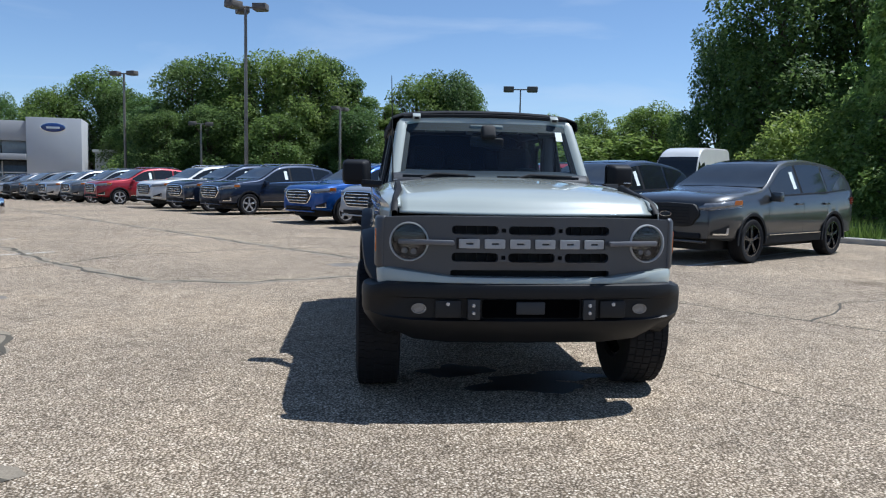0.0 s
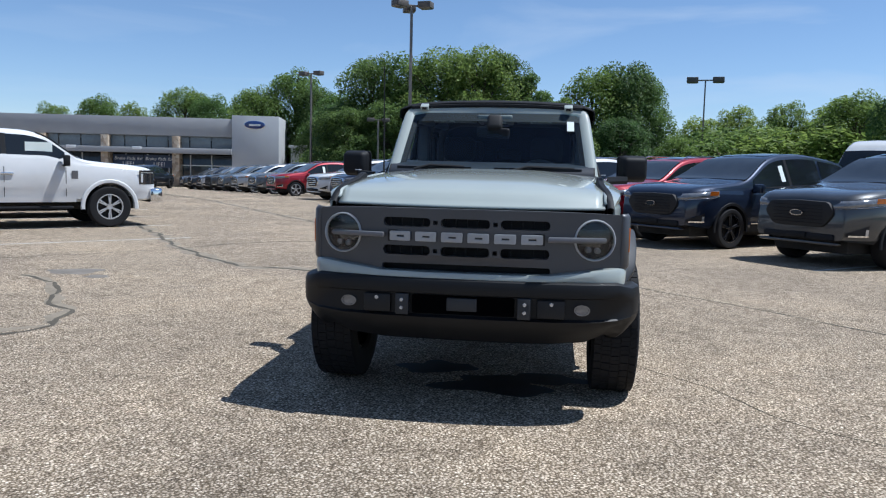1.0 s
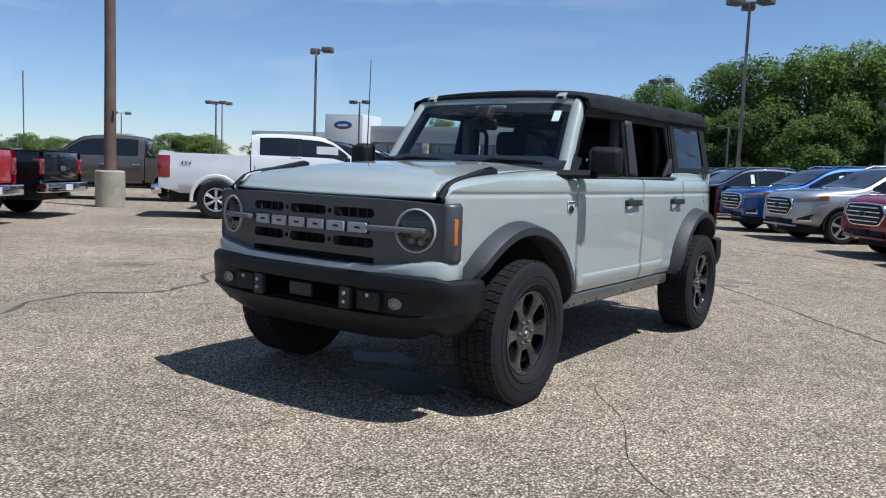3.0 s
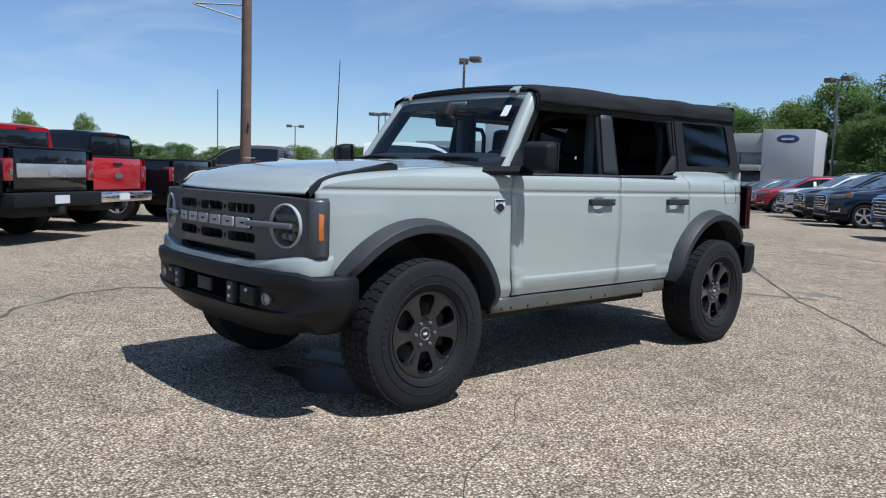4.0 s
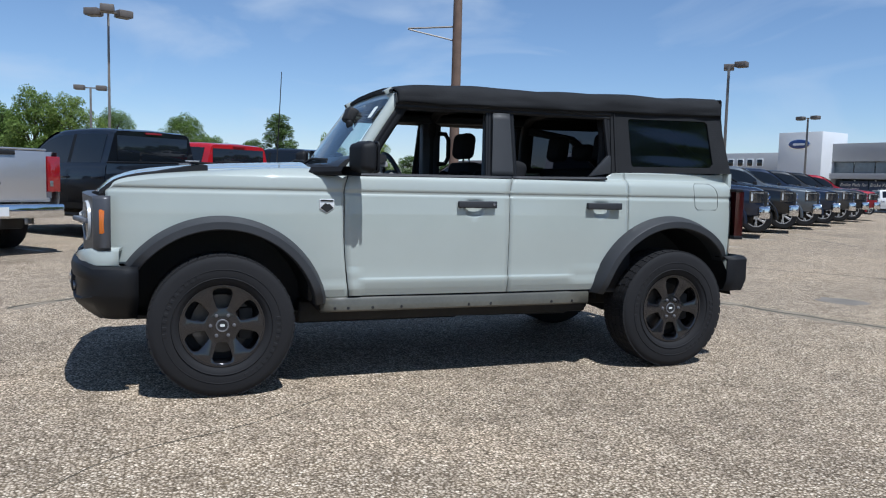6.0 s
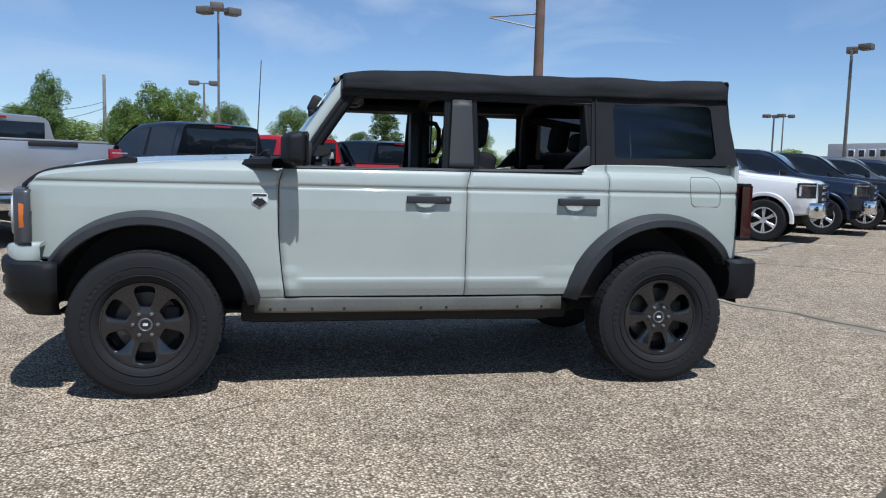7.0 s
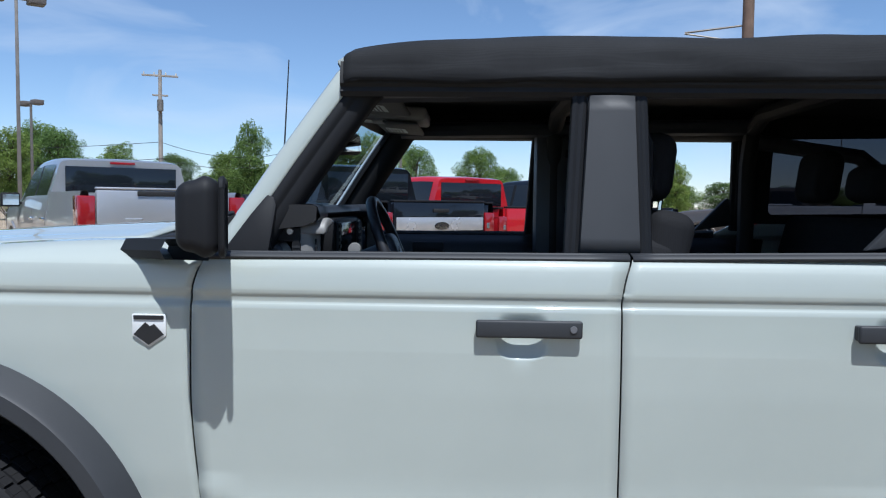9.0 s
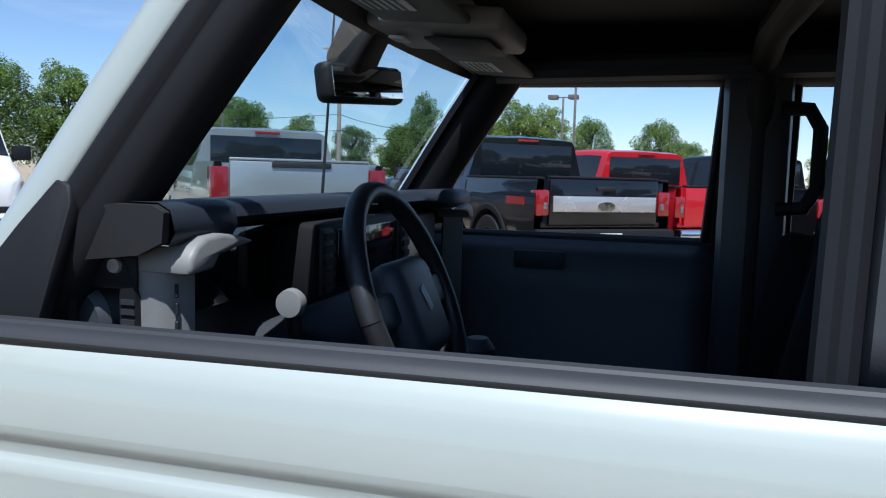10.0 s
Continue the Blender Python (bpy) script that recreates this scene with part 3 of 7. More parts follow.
building = thing("showroom_building", "long low grey showroom building with glass front", "building", at=Matrix(((B_U.x, -B_N.x, 0, B_O.x), (B_U.y, -B_N.y, 0, B_O.y), (0, 0, 1, -0.80), (0, 0, 0, 1))))
# local: x along the front, +y into the building, z up


def bpart(name, m, *dims, label="", bevel=0.02):
    return part(name, box(*dims, bevel=bevel), m, building, label)


bpart("wall", M["clad"], 0, 4.6, 0.0, 14, -0.3, 7.1, label="pale grey metal-clad end block")
bpart("wall", M["fascia"], 4.6, 30, 0.35, 14, 4.95, 6.75, label="grey upper fascia band")
bpart("wall", M["fascia"], 4.6, 30, 1.2, 14, 0, 0.35, label="low plinth")
bpart("roof", M["fascia"], 0.3, 44, 2.0, 15, 4.6, 4.8)
bpart("canopy", M["fascia"], 4.6, 29.5, -0.5, 1.6, 3.2, 3.75, label="grey canopy band over the entrance glass")
# solid near-black block: the showroom's inner shade is put into its colour
bpart("wall", M["dark"], 4.7, 43, 2.4, 14, 0.0, 4.6, label="near-black block standing for the unlit interior behind the glass")
for i in range(12):
    x0 = 4.7 + i * 2.1
    bpart("window", M["shopglass"], x0 + 0.05, x0 + 2.05, 1.25, 1.33, 0.35, 3.1)
    bpart("window", M["upperglass"], x0 + 0.05, x0 + 2.05, 0.9, 0.98, 3.78, 4.93)
    bpart("mullion", M["clad_white"], x0 - 0.04, x0 + 0.05, 1.15, 1.35, 0.0, 3.1)
bpart("mullion", M["clad_white"], 4.7, 29.5, 1.15, 1.3, 2.0, 2.1)
for x in (9.7, 16.5, 22.5):
    bpart("pier", M["stone"], x, x + 0.7, -0.1, 1.4, 0, 4.9, label="tan stone pier")
for x in (10.5, 13.5, 23.4, 26.4):
    b = bpart("banner", M["banner"], x, x + 2.9, 1.12, 1.2, 1.75, 3.0, label="dark blue window banner with pale lettering")
    for words, size, z, slant in (("Brake Pads for", 0.46, 2.48, 0.25), ("LIFE!", 0.58, 1.90, 0.0)):
        txt = bpy.data.curves.new("lettering", "FONT")
        txt.body, txt.size, txt.extrude, txt.shear, txt.align_x = words, size, 0.01, slant, "CENTER"
        txt.materials.append(M["sign_white"])
        line = new("lettering", txt)
        line.parent = b
        line.matrix_basis = pose(x + 1.45, 1.105, z, 90) @ Matrix.Diagonal((-1, 1, 1, 1))
# entrance portal and low wing
bpart("portal", M["clad_white"], 29.8, 34.6, -1.6, 3.0, 0, 7.9, label="tall white entrance portal")
bpart("portal_door", M["shopglass"], 31.2, 33.4, -1.63, -1.5, 0, 2.6)
bpart("wall", M["clad"], 34.6, 46.6, 1.2, 12, 3.1, 6.0, label="grey wing fascia")
bpart("wall", M["fascia"], 34.6, 46.6, 1.8, 12, 0, 3.1)
for i in range(6):
    bpart("window", M["shopglass"], 34.9 + i * 1.9, 36.6 + i * 1.9, 1.7, 1.79, 0.4, 2.9)
for i in range(5):
    b = bpart("lettering_bar", M["sign_white"], 43.2 - i * 1.25, 44.05 - i * 1.25, 1.12, 1.2, 4.5, 5.35, label="pale raised letter block with a dark face")
    part("letter_face", box(43.26 - i * 1.25, 43.9 - i * 1.25, 1.08, 1.12, 4.56, 5.26, bevel=0.01), M["tint"], b)


def oval_sign(x, z, w, h, y):
    pts = [(x + w / 2 * math.cos(a), z + h / 2 * math.sin(a)) for a in (2 * math.pi * k / 40 for k in range(40))]
    s = part("oval_sign", prism(pts, 0.12, Matrix.Translation((0, y - 0.16, 0)), 0.02), M["chrome"], building, "blue oval sign with a pale rim and a plain pale bar")
    pts = [(x + w / 2.12 * math.cos(a), z + h / 2.25 * math.sin(a)) for a in (2 * math.pi * k / 40 for k in range(40))]
    part("sign_face", prism(pts, 0.06, Matrix.Translation((0, y - 0.2, 0)), 0.01), M["sign_blue"], s)
    part("lettering_bar", prism(rounded(x - w * 0.27, x + w * 0.27, z - h * 0.12, z + h * 0.1, h * 0.09), 0.03, Matrix.Translation((0, y - 0.22, 0))), M["sign_white"], s)


oval_sign(2.35, 6.2, 2.1, 0.85, 0.0)
oval_sign(32.2, 6.65, 2.4, 1.0, -1.6)
for x in (13.2, 19.4):
    bpart("canopy_sign", M["sign_white"], x, x + 0.9, -0.56, -0.51, 3.5, 3.8, label="small plain white sign plate")
for x in (8.3, 9.2, 15.5, 20.2, 31.8, 32.6):
    b = bpart("roof_vent", M["fixture"], x, x + 0.3, 3.2, 3.6, 4.8, 7.05 if x > 30 else 6.95)
shed = thing("garden_shed", "small white flat-roofed outbuilding", "shed", at=Matrix(((B_U.x, -B_N.x, 0, B_O.x), (B_U.y, -B_N.y, 0, B_O.y), (0, 0, 1, -0.92), (0, 0, 0, 1))))
part("wall", box(-3.0, -0.6, 6, 12, 0, 4.3, bevel=0.03), M["clad_white"], shed)
part("roof", box(-3.2, -0.4, 5.7, 12.2, 4.3, 4.6, bevel=0.03), M["clad_white"], shed)
part("garage_door", box(-2.6, -1.3, 5.95, 6.05, 0, 2.6, bevel=0.01), M["fascia"], shed)


# ---- lamp posts and poles ----
def lamp_post(x, y, h, heads, turn=0.0, base=True, big=1.0):
    h -= fall(y)
    post = thing("street_lamp", "tall brown-grey steel lot lamp with box heads", "street lamp", group="lot lamps", at=pose(x, y, fall(y), 0, 0, turn))
    if base:
        part("base", lathe([(0, 0.0), (0, 0.3), (0.75, 0.3), (0.78, 0.27), (0.78, 0.0)], "Z", 20), M["concrete"], post)
    bm = bmesh.new()
    add_box(bm, -0.075, 0.075, -0.075, 0.075, 0.0, h - 0.12, bevel=0.012)
    bmesh.ops.scale(bm, vec=(0.72, 0.72, 1), verts=[v for v in bm.verts if v.co.z > h / 2])
    part("pole", bm, M["steel"], post)
    for a in heads:
        m = pose(0, 0, h, 0, 0, a) @ Matrix.Diagonal((big, big, big, 1))
        arm = bmesh.new()
        add_box(arm, -0.03, 0.03, -0.38, 0.0, -0.13, -0.06, bevel=0.008, m=m)
        part("arm", arm, M["steel"], post)
        hd = bmesh.new()
        add_box(hd, -0.26, 0.26, -0.95, -0.36, -0.22, 0.06, bevel=0.03, m=m)
        head = part("lamp_head", hd, M["fixture"], post)
        ln = bmesh.new()
        add_box(ln, -0.22, 0.22, -0.9, -0.42, -0.235, -0.215, m=m)
        part("lens", ln, M["headliner"], head)
    return post


lamp_post(-6.1, 28.3, 8.55, (60, 180, 300), 20)
lamp_post(-17.05, 48.2, 8.05, (0, 180), 70)
lamp_post(11.9, 59.0, 9.05, (0, 180), 80, big=1.5)
lamp_post(-28.7, 26.4, 7.7, (90, 200), 30)
lamp_post(-42.0, -4.3, 10.1, (80, 200, 320), 10, big=1.35)
lamp_post(-49.0, -5.75, 6.6, (90, 270), 80)
lamp_post(-43.8, 46.9, 7.0, (90, 270), 10)
lamp_post(-56.2, 41.2, 6.7, (90, 270), 30)
lamp_post(-58.6, 43.8, 6.9, (90, 270), 50)
lamp_post(-71.0, 41.0, 5.9, (90, 270), 60)
lamp_post(-25.1, -16.6, 8.7, (100, 280), 120)
lamp_post(-42.4, -26.1, 7.15, (90, 270), 60)
lamp_post(-11.65, 46.1, 4.7, (90, 270), 20, big=0.8)
lamp_post(-2.63, 45.0, 5.8, (90, 270), 60, big=0.8)

wood_pole = thing("utility_pole", "weathered brown wooden pole in a round concrete base", "utility pole", at=pose(-15.57, 6.1, 0))
part("base", lathe([(0, 0.0), (0, 0.36), (0.9, 0.36), (0.93, 0.33), (0.93, 0.0)], "Z", 24), M["concrete"], wood_pole)
part("pole", tube([(0, 0, 0.9), (0.02, 0.01, 4), (0.0, 0.02, 9.5)], 0.13, 14, radii=[0.15, 0.135, 0.115]), M["wood"], wood_pole)
arm = bmesh.new()
add_tube(arm, [(0, 0, 5.54), (-0.42, -1.3, 5.45)], 0.024, 8)
add_tube(arm, [(0, 0, 5.14), (-0.42, -1.3, 5.43)], 0.02, 8)
part("bracket_arm", arm, M["steel"], wood_pole)
part("cable_clip", box(0.13, 0.25, -0.03, 0.03, 2.35, 2.42), M["steel"], wood_pole)


def utility_pole(x, y, h, cross, turn):
    p = thing("utility_pole", "grey weathered wooden utility pole with crossarm" if cross else "plain grey weathered wooden pole", "utility pole", at=pose(x, y, 0, 0, 0, turn))
    part("pole", tube([(0, 0, 0), (0, 0, h)], 0.15, 10, radii=[0.19, 0.12]), M["greywood"], p)
    if cross:
        part("crossarm", box(-1.25, 1.25, -0.06, 0.06, h - 0.5, h - 0.36, bevel=0.01), M["greywood"], p)
        part("crossarm", box(-0.55, 0.55, -0.06, 0.06, h - 1.9, h - 1.78, bevel=0.01), M["greywood"], p)
        for k in (-1.1, -0.4, 0.4, 1.1):
            part("insulator", lathe([(h - 0.36, 0.0), (h - 0.36, 0.05), (h - 0.2, 0.04), (h - 0.16, 0.0)], "Z", 8), M["kerb"], p).location.x = k
        part("transformer", lathe([(h - 3.0, 0.0), (h - 3.0, 0.22), (h - 2.2, 0.22), (h - 2.15, 0.0)], "Z", 12), M["steel"], p).location = (0.0, -0.38, 0)
    return p


utility_pole(-53.5, -22.9, 10.9, True, 112)
utility_pole(-67.0, -15.6, 8.6, False, 0)
wires = thing("power_line", "thin black sagging overhead cables", "cable")
for dz, dx in ((-5.2, 0.0), (-6.4, 0.2)):
    bm = bmesh.new()
    a, b, c = Vector((-53.5, -22.9, 10.9 + dz)), Vector((-67.0, -15.6, 8.4 + dz * 0.4)), Vector((-44.0, -62.0, 10.9 + dz))
    for p, q in ((a, b), (a, c)):
        pts = [p.lerp(q, t) - Vector((0, 0, 1.0 * 4 * t * (1 - t))) + Vector((dx * 0.6, dx * 0.8, 0)) for t in span(0, 1, 14)]
        add_tube(bm, pts, 0.02, 5)
    part("cable", bm, M["dark"], wires)
mast = thing("radio_mast", "thin distant steel mast", "mast", at=pose(-150, 70, 0))
part("mast", tube([(0, 0, 0), (0, 0, 17)], 0.12, 6), M["steel"], mast)

# ---- parked vehicles ----
def wheel_parts(parent, x, y, r, width, rim_r, spokes, rim_mat, side):
    """One road wheel under a vehicle, its outer face to +x for side 1."""
    w = thing_part("wheel", parent, pose(x, y, r, 0, 0, 0 if side > 0 else 180))
    h = width / 2
    part("tyre", lathe([(-h, rim_r), (-h, r * 0.93), (-h * 0.8, r * 0.985), (-h * 0.5, r), (h * 0.5, r), (h * 0.8, r * 0.985), (h, r * 0.93), (h * 1.02, (r + rim_r) / 2), (h * 0.92, rim_r), (h * 0.5, rim_r * 0.97)], "X", 36), M["rubber"], w)
    bm = bmesh.new()
    add_lathe(bm, [(h * 0.5, rim_r * 0.985), (h * 0.93, rim_r * 1.0), (h * 0.93, rim_r * 0.92), (h * 0.6, rim_r * 0.9)], "X", 36, close=True)
    add_lathe(bm, [(h * 0.45, 0.0), (h * 0.8, 0.0), (h * 0.82, rim_r * 0.22), (h * 0.5, rim_r * 0.26)], "X", 18)
    for k in range(spokes):
        for d in (-0.16, 0.16):
            add_box(bm, h * 0.55, h * 0.84, -rim_r * 0.055, rim_r * 0.055, rim_r * 0.18, rim_r * 0.95, bevel=0.004, m=pose(0, 0, 0, degrees_of(2 * math.pi * k / spokes + d * 0.6)), seg=1)
    bmesh.ops.recalc_face_normals(bm, faces=bm.faces)
    part("rim", bm, rim_mat, w)
    part("brake_disc", lathe([(0.0, 0.0), (0.0, rim_r * 0.93), (0.02, rim_r * 0.93), (0.02, 0.0)], "X", 20), M["under"], w)
    return w


def degrees_of(a):
    return math.degrees(a)


def thing_part(name, parent, m):
    ob = new(name)
    ob.empty_display_size = 0.1
    ob.parent = parent
    ob.matrix_basis = m
    return ob


class Shell:
    """A car body from its side and plan lines; front to -y."""

    def __init__(s, top, half, belt, sill, axles, arch, tumble, y0, y1, nose=0.6, nose_in=0.22, tail=0.35, tail_in=0.12):
        s.top, s.half, s.belt, s.sill, s.axles, s.arch, s.tumble = top, half, belt, sill, axles, arch, tumble
        s.y0, s.y1, s.nose, s.nose_in, s.tail, s.tail_in = y0, y1, nose, nose_in, tail, tail_in

    def width(s, y):
        w = s.half
        if y < s.y0 + s.nose:
            w *= 1 - s.nose_in * ((s.y0 + s.nose - y) / s.nose) ** 2.4
        if y > s.y1 - s.tail:
            w *= 1 - s.tail_in * ((y - s.y1 + s.tail) / s.tail) ** 2.2
        return w

    def low(s, y):
        z = s.sill + 0.05 * max(0, (s.y0 + 0.5 - y) / 0.5) + 0.1 * max(0, (y - s.y1 + 0.5) / 0.5)
        for ya, zc in s.axles:
            d = s.arch**2 - (y - ya) ** 2
            if d > 0:
                z = max(z, zc + math.sqrt(d))
        return z

    def lines(s, y):
        t, w = curve_at(s.top, y), s.width(y)
        b = min(linear_at(s.belt, y), t - 0.07)
        wr = w - 0.05 - s.tumble * max(0, t - b - 0.07)
        return t, w, b, wr

    def section(s, y):
        t, w, b, wr = s.lines(y)
        zl = s.low(y)
        m = s.sill + (b - s.sill) * 0.35
        m2 = s.sill + (b - s.sill) * 0.72
        pts = [(w - 0.09, s.sill - 0.02), (w - 0.03, s.sill + 0.06), (w - 0.015, m - 0.06), (w, m), (w - 0.004, (m + m2) / 2), (w, m2), (w - 0.012, m2 + 0.05), (w - 0.02, b - 0.05), (w - 0.045, b)]
        pts = [(x, max(z, min(zl, b))) for x, z in pts]
        pts += [(w - 0.05 - (w - 0.05 - wr) * k, b + (t - 0.06 - b) * k) for k in (0.33, 0.66, 1.0)]
        pts += [(wr - 0.05, t - 0.018), (wr - 0.14, t - 0.004), (wr * 0.5, t), (0, t + 0.012)]
        return pts

    def body(s, ys):
        bm = bmesh.new()
        for side in (1, -1):
            sheet(bm, [[(side * x, y, z) for x, z in s.section(y)] for y in ys], flip=side > 0)
        for y in (ys[0], ys[-1]):
            sec = s.section(y)
            zl = sec[0][1]
            loop = [(x, y, z) for x, z in sec] + [(-x, y, z) for x, z in sec[-2::-1]]
            keep = []
            for p in loop:
                if not keep or (Vector(p) - Vector(keep[-1])).length > 1e-4:
                    keep.append(p)
            bm.faces.new([bm.verts.new(p) for p in keep])
        bmesh.ops.remove_doubles(bm, verts=bm.verts, dist=1e-4)
        bmesh.ops.recalc_face_normals(bm, faces=bm.faces)
        return bm

    def side_patch(s, ys, lo, hi, side, out=0.006):
        """A panel on the side between belt (0) and roof edge (1)."""
        rows = []
        for y in ys:
            t, w, b, wr = s.lines(y)
            f = lambda k: (side * (w - 0.05 - (w - 0.05 - wr) * k + out), y, b + (t - 0.06 - b) * k)
            a, c = (lo(y) if callable(lo) else lo), (hi(y) if callable(hi) else hi)
            rows.append([f(a + (c - a) * k / 4) for k in range(5)])
        return rows_sheet(rows, flip=side > 0)

    def top_patch(s, ys, inset, out=0.006):
        rows = []
        for y in ys:
            t, w, b, wr = s.lines(y)
            rows.append([(k * (wr - inset), y, t + 0.012 * (1 - abs(k)) + out - 0.004 * abs(k)) for k in (-1, -0.6, -0.2, 0.2, 0.6, 1)])
        return rows_sheet(rows)

    def low_patch(s, ys, z0, z1, side, out=0.008):
        rows = []
        for y in ys:
            w = s.width(y)
            a, c = (z0(y) if callable(z0) else z0), (z1(y) if callable(z1) else z1)
            rows.append([(side * (w + out - 0.012 * (1 - k)), y, a + (c - a) * k) for k in (0, 0.5, 1)])
        return rows_sheet(rows, flip=side > 0)


def mirror_part(root, x, y, z, side, m, big=1.0):
    bm = bmesh.new()
    add_box(bm, 0.03, 0.22 * big, -0.07, 0.05, -0.07 * big, 0.09 * big, bevel=0.025)
    add_box(bm, -0.06, 0.06, -0.03, 0.02, -0.06, -0.02, bevel=0.008)
    bmesh.ops.transform(bm, matrix=pose(x, y, z) @ Matrix.Diagonal((side, 1, 1, 1)), verts=bm.verts)
    bmesh.ops.recalc_face_normals(bm, faces=bm.faces)
    ob = part("wing_mirror", bm, m, root)
    g = box(min(side * 0.05, side * 0.2 * big), max(side * 0.05, side * 0.2 * big), 0.052, 0.056, -0.05 * big, 0.07 * big)
    part("mirror_glass", g, M["mirror"], ob).location = (x, y, z)
    return ob


def crossover(colour, chrome_grille, rim_mat, lower="trim"):
    """A mid-size crossover: 4.78 m long, 1.92 m wide, 1.74 m high."""
    root = thing("crossover_suv", "parked crossover", "car", group="row of parked crossovers")
    sh = Shell([(-2.37, 0.84), (-2.34, 0.965), (-2.22, 1.05), (-1.95, 1.105), (-1.2, 1.175), (-1.0, 1.215), (-0.15, 1.63), (0.2, 1.70), (0.8, 1.73), (1.4, 1.685), (1.98, 1.575), (2.12, 1.46), (2.32, 1.10), (2.4, 0.82)],
               0.955, [(-1.2, 1.05), (1.2, 1.13), (2.2, 1.22)], 0.36, [(-1.425, 0.36), (1.425, 0.36)], 0.43, 0.42, -2.37, 2.4)
    ys = sorted(set([-2.37, -2.355, -2.34, -2.3] + span(-2.25, 2.3, 76) + [2.34, 2.37, 2.4]))
    part("body", sh.body(ys), colour, root)
    for side in (1, -1):
        lo, hi = 0.06, 0.93
        part("window", sh.side_patch(span(-0.78, 0.22, 12), lo, lambda y: hi if y > -0.3 else hi - 0.1 * (-0.3 - y), side), M["tint"], root)
        part("window", sh.side_patch(span(0.30, 1.18, 10), lo, hi, side), M["tint"], root)
        part("window", sh.side_patch(span(1.25, 1.92, 8), lambda y: lo + max(0, (y - 1.4)) * 1.3, hi, side), M["tint"], root)
        part("window_trim", sh.side_patch(span(-0.9, 1.9, 24), 0.0, 0.05, side, 0.01), M["chrome"] if chrome_grille else M["trim"], root)
        part("pillar_trim", sh.side_patch(span(0.22, 0.30, 2), lo, hi, side, 0.004), M["trim"], root)
        rows = []
        for k in span(0, 1, 18):
            y = -2.372 if k < 0.25 else -2.372 + 0.60 * (k - 0.25) / 0.75
            x = 0.50 + 0.9 * k if k < 0.25 else sh.width(y) + 0.006
            back = 0.055 * max(0, 1 - k / 0.5)
            z0, z1 = 0.855 + 0.065 * k, 0.945 + 0.085 * k - 0.05 * max(0, k - 0.9)
            rows.append([(side * x, y - 0.004, z0), (side * (x - 0.004), y + back * 0.4, (z0 + z1) / 2), (side * (x - 0.02), y + back, z1)])
        lamp = part("headlight", rows_sheet(rows, flip=side > 0), M["lens_fake"], root, "slender clear headlamp", solid=0.01)
        part("lamp_bezel", rows_sheet([[tuple(Vector(p) + Vector((side * 0.004, -0.004, -0.012 + 0.004 * j))) for j, p in enumerate((r[0], r[0]))] for r in rows], flip=side > 0), M["chrome"], lamp, "bright lower lamp edge", solid=0.008)
        part("indicator", sh.low_patch(span(-1.99, -1.80, 4), 0.915, 1.01, side, 0.013), M["amber"], root)
        part("fog_trim", sh.low_patch(span(-2.35, -2.08, 8), 0.47, lambda y: 0.52 + 0.42 * (y + 2.35), side, 0.008), M["dark"], root)
        part("fog_lamp", sh.low_patch(span(-2.13, -2.09, 2), 0.49, 0.58, side, 0.018), M["alloy"], root, "bright upright trim")
        part("fog_blade", sh.low_patch(span(-2.33, -2.09, 5), 0.47, 0.495, side, 0.018), M["chrome"], root)
        for yd in (-0.93, 0.26, 1.16):
            part("door_seam", sh.low_patch([yd - 0.005, yd + 0.005], 0.47, 0.98, side, 0.003), M["dark"], root)
        part("sill", sh.low_patch(span(-0.93, 0.93, 8), 0.30, 0.43, side, 0.004), M["trim"] if lower == "trim" else colour, root)
        part("sill_strip", sh.low_patch(span(-0.9, 0.9, 6), 0.43, 0.45, side, 0.012), M["chrome"], root)
        for yh in (-0.02, 0.98):
            h = part("door_handle", box(min(side * 0.94, side * 0.985), max(side * 0.94, side * 0.985), yh, yh + 0.2, 0.93, 0.965, bevel=0.01), colour, root)
        part("tail_lamp", sh.low_patch(span(2.05, 2.36, 6), 0.92, 1.06, side, 0.01), M["red_lens"], root)
        for ya in (-1.425, 1.425):
            bm = bmesh.new()
            ring = []
            for k in span(-8, 188, 22):
                a = radians(k)
                c, s_ = math.cos(a), math.sin(a)
                w = sh.width(ya)
                ring.append([(side * (w + o), ya + r * c, 0.36 + r * s_) for r, o in ((0.405, -0.06), (0.405, 0.004), (0.45, 0.006), (0.46, -0.01))])
            sheet(bm, ring, flip=side < 0)
            part("arch_trim", bm, M["trim"], root)
            wheel_parts(root, side * 0.835, ya, 0.36, 0.245, 0.255, 5, rim_mat, side)
        mirror_part(root, side * 0.90, -0.82, 1.06, side, colour)
    part("windscreen", sh.top_patch(span(-0.98, -0.2, 12), 0.03), M["screenglass"], root)
    part("sunroof", sh.top_patch(span(0.0, 1.2, 8), 0.16), M["tint"], root)
    part("rear_window", sh.top_patch(span(2.04, 2.26, 5), 0.06), M["tint"], root)
    for side in (1, -1) if chrome_grille else ():
        part("roof_rail", tube([(side * 0.6, -0.1, 1.66), (side * 0.6, 0.1, 1.735), (side * 0.6, 1.3, 1.745), (side * 0.585, 1.6, 1.68)], 0.014, 8), M["chrome"], root)
    # grille
    out = [(-0.58, 0.745), (-0.565, 0.70), (-0.46, 0.575), (-0.40, 0.545), (-0.30, 0.535), (0.30, 0.535), (0.40, 0.545), (0.46, 0.575), (0.565, 0.70), (0.58, 0.745), (0.57, 0.79), (0.51, 0.875), (0.46, 0.90), (0.0, 0.915), (-0.46, 0.90), (-0.51, 0.875), (-0.57, 0.79)]
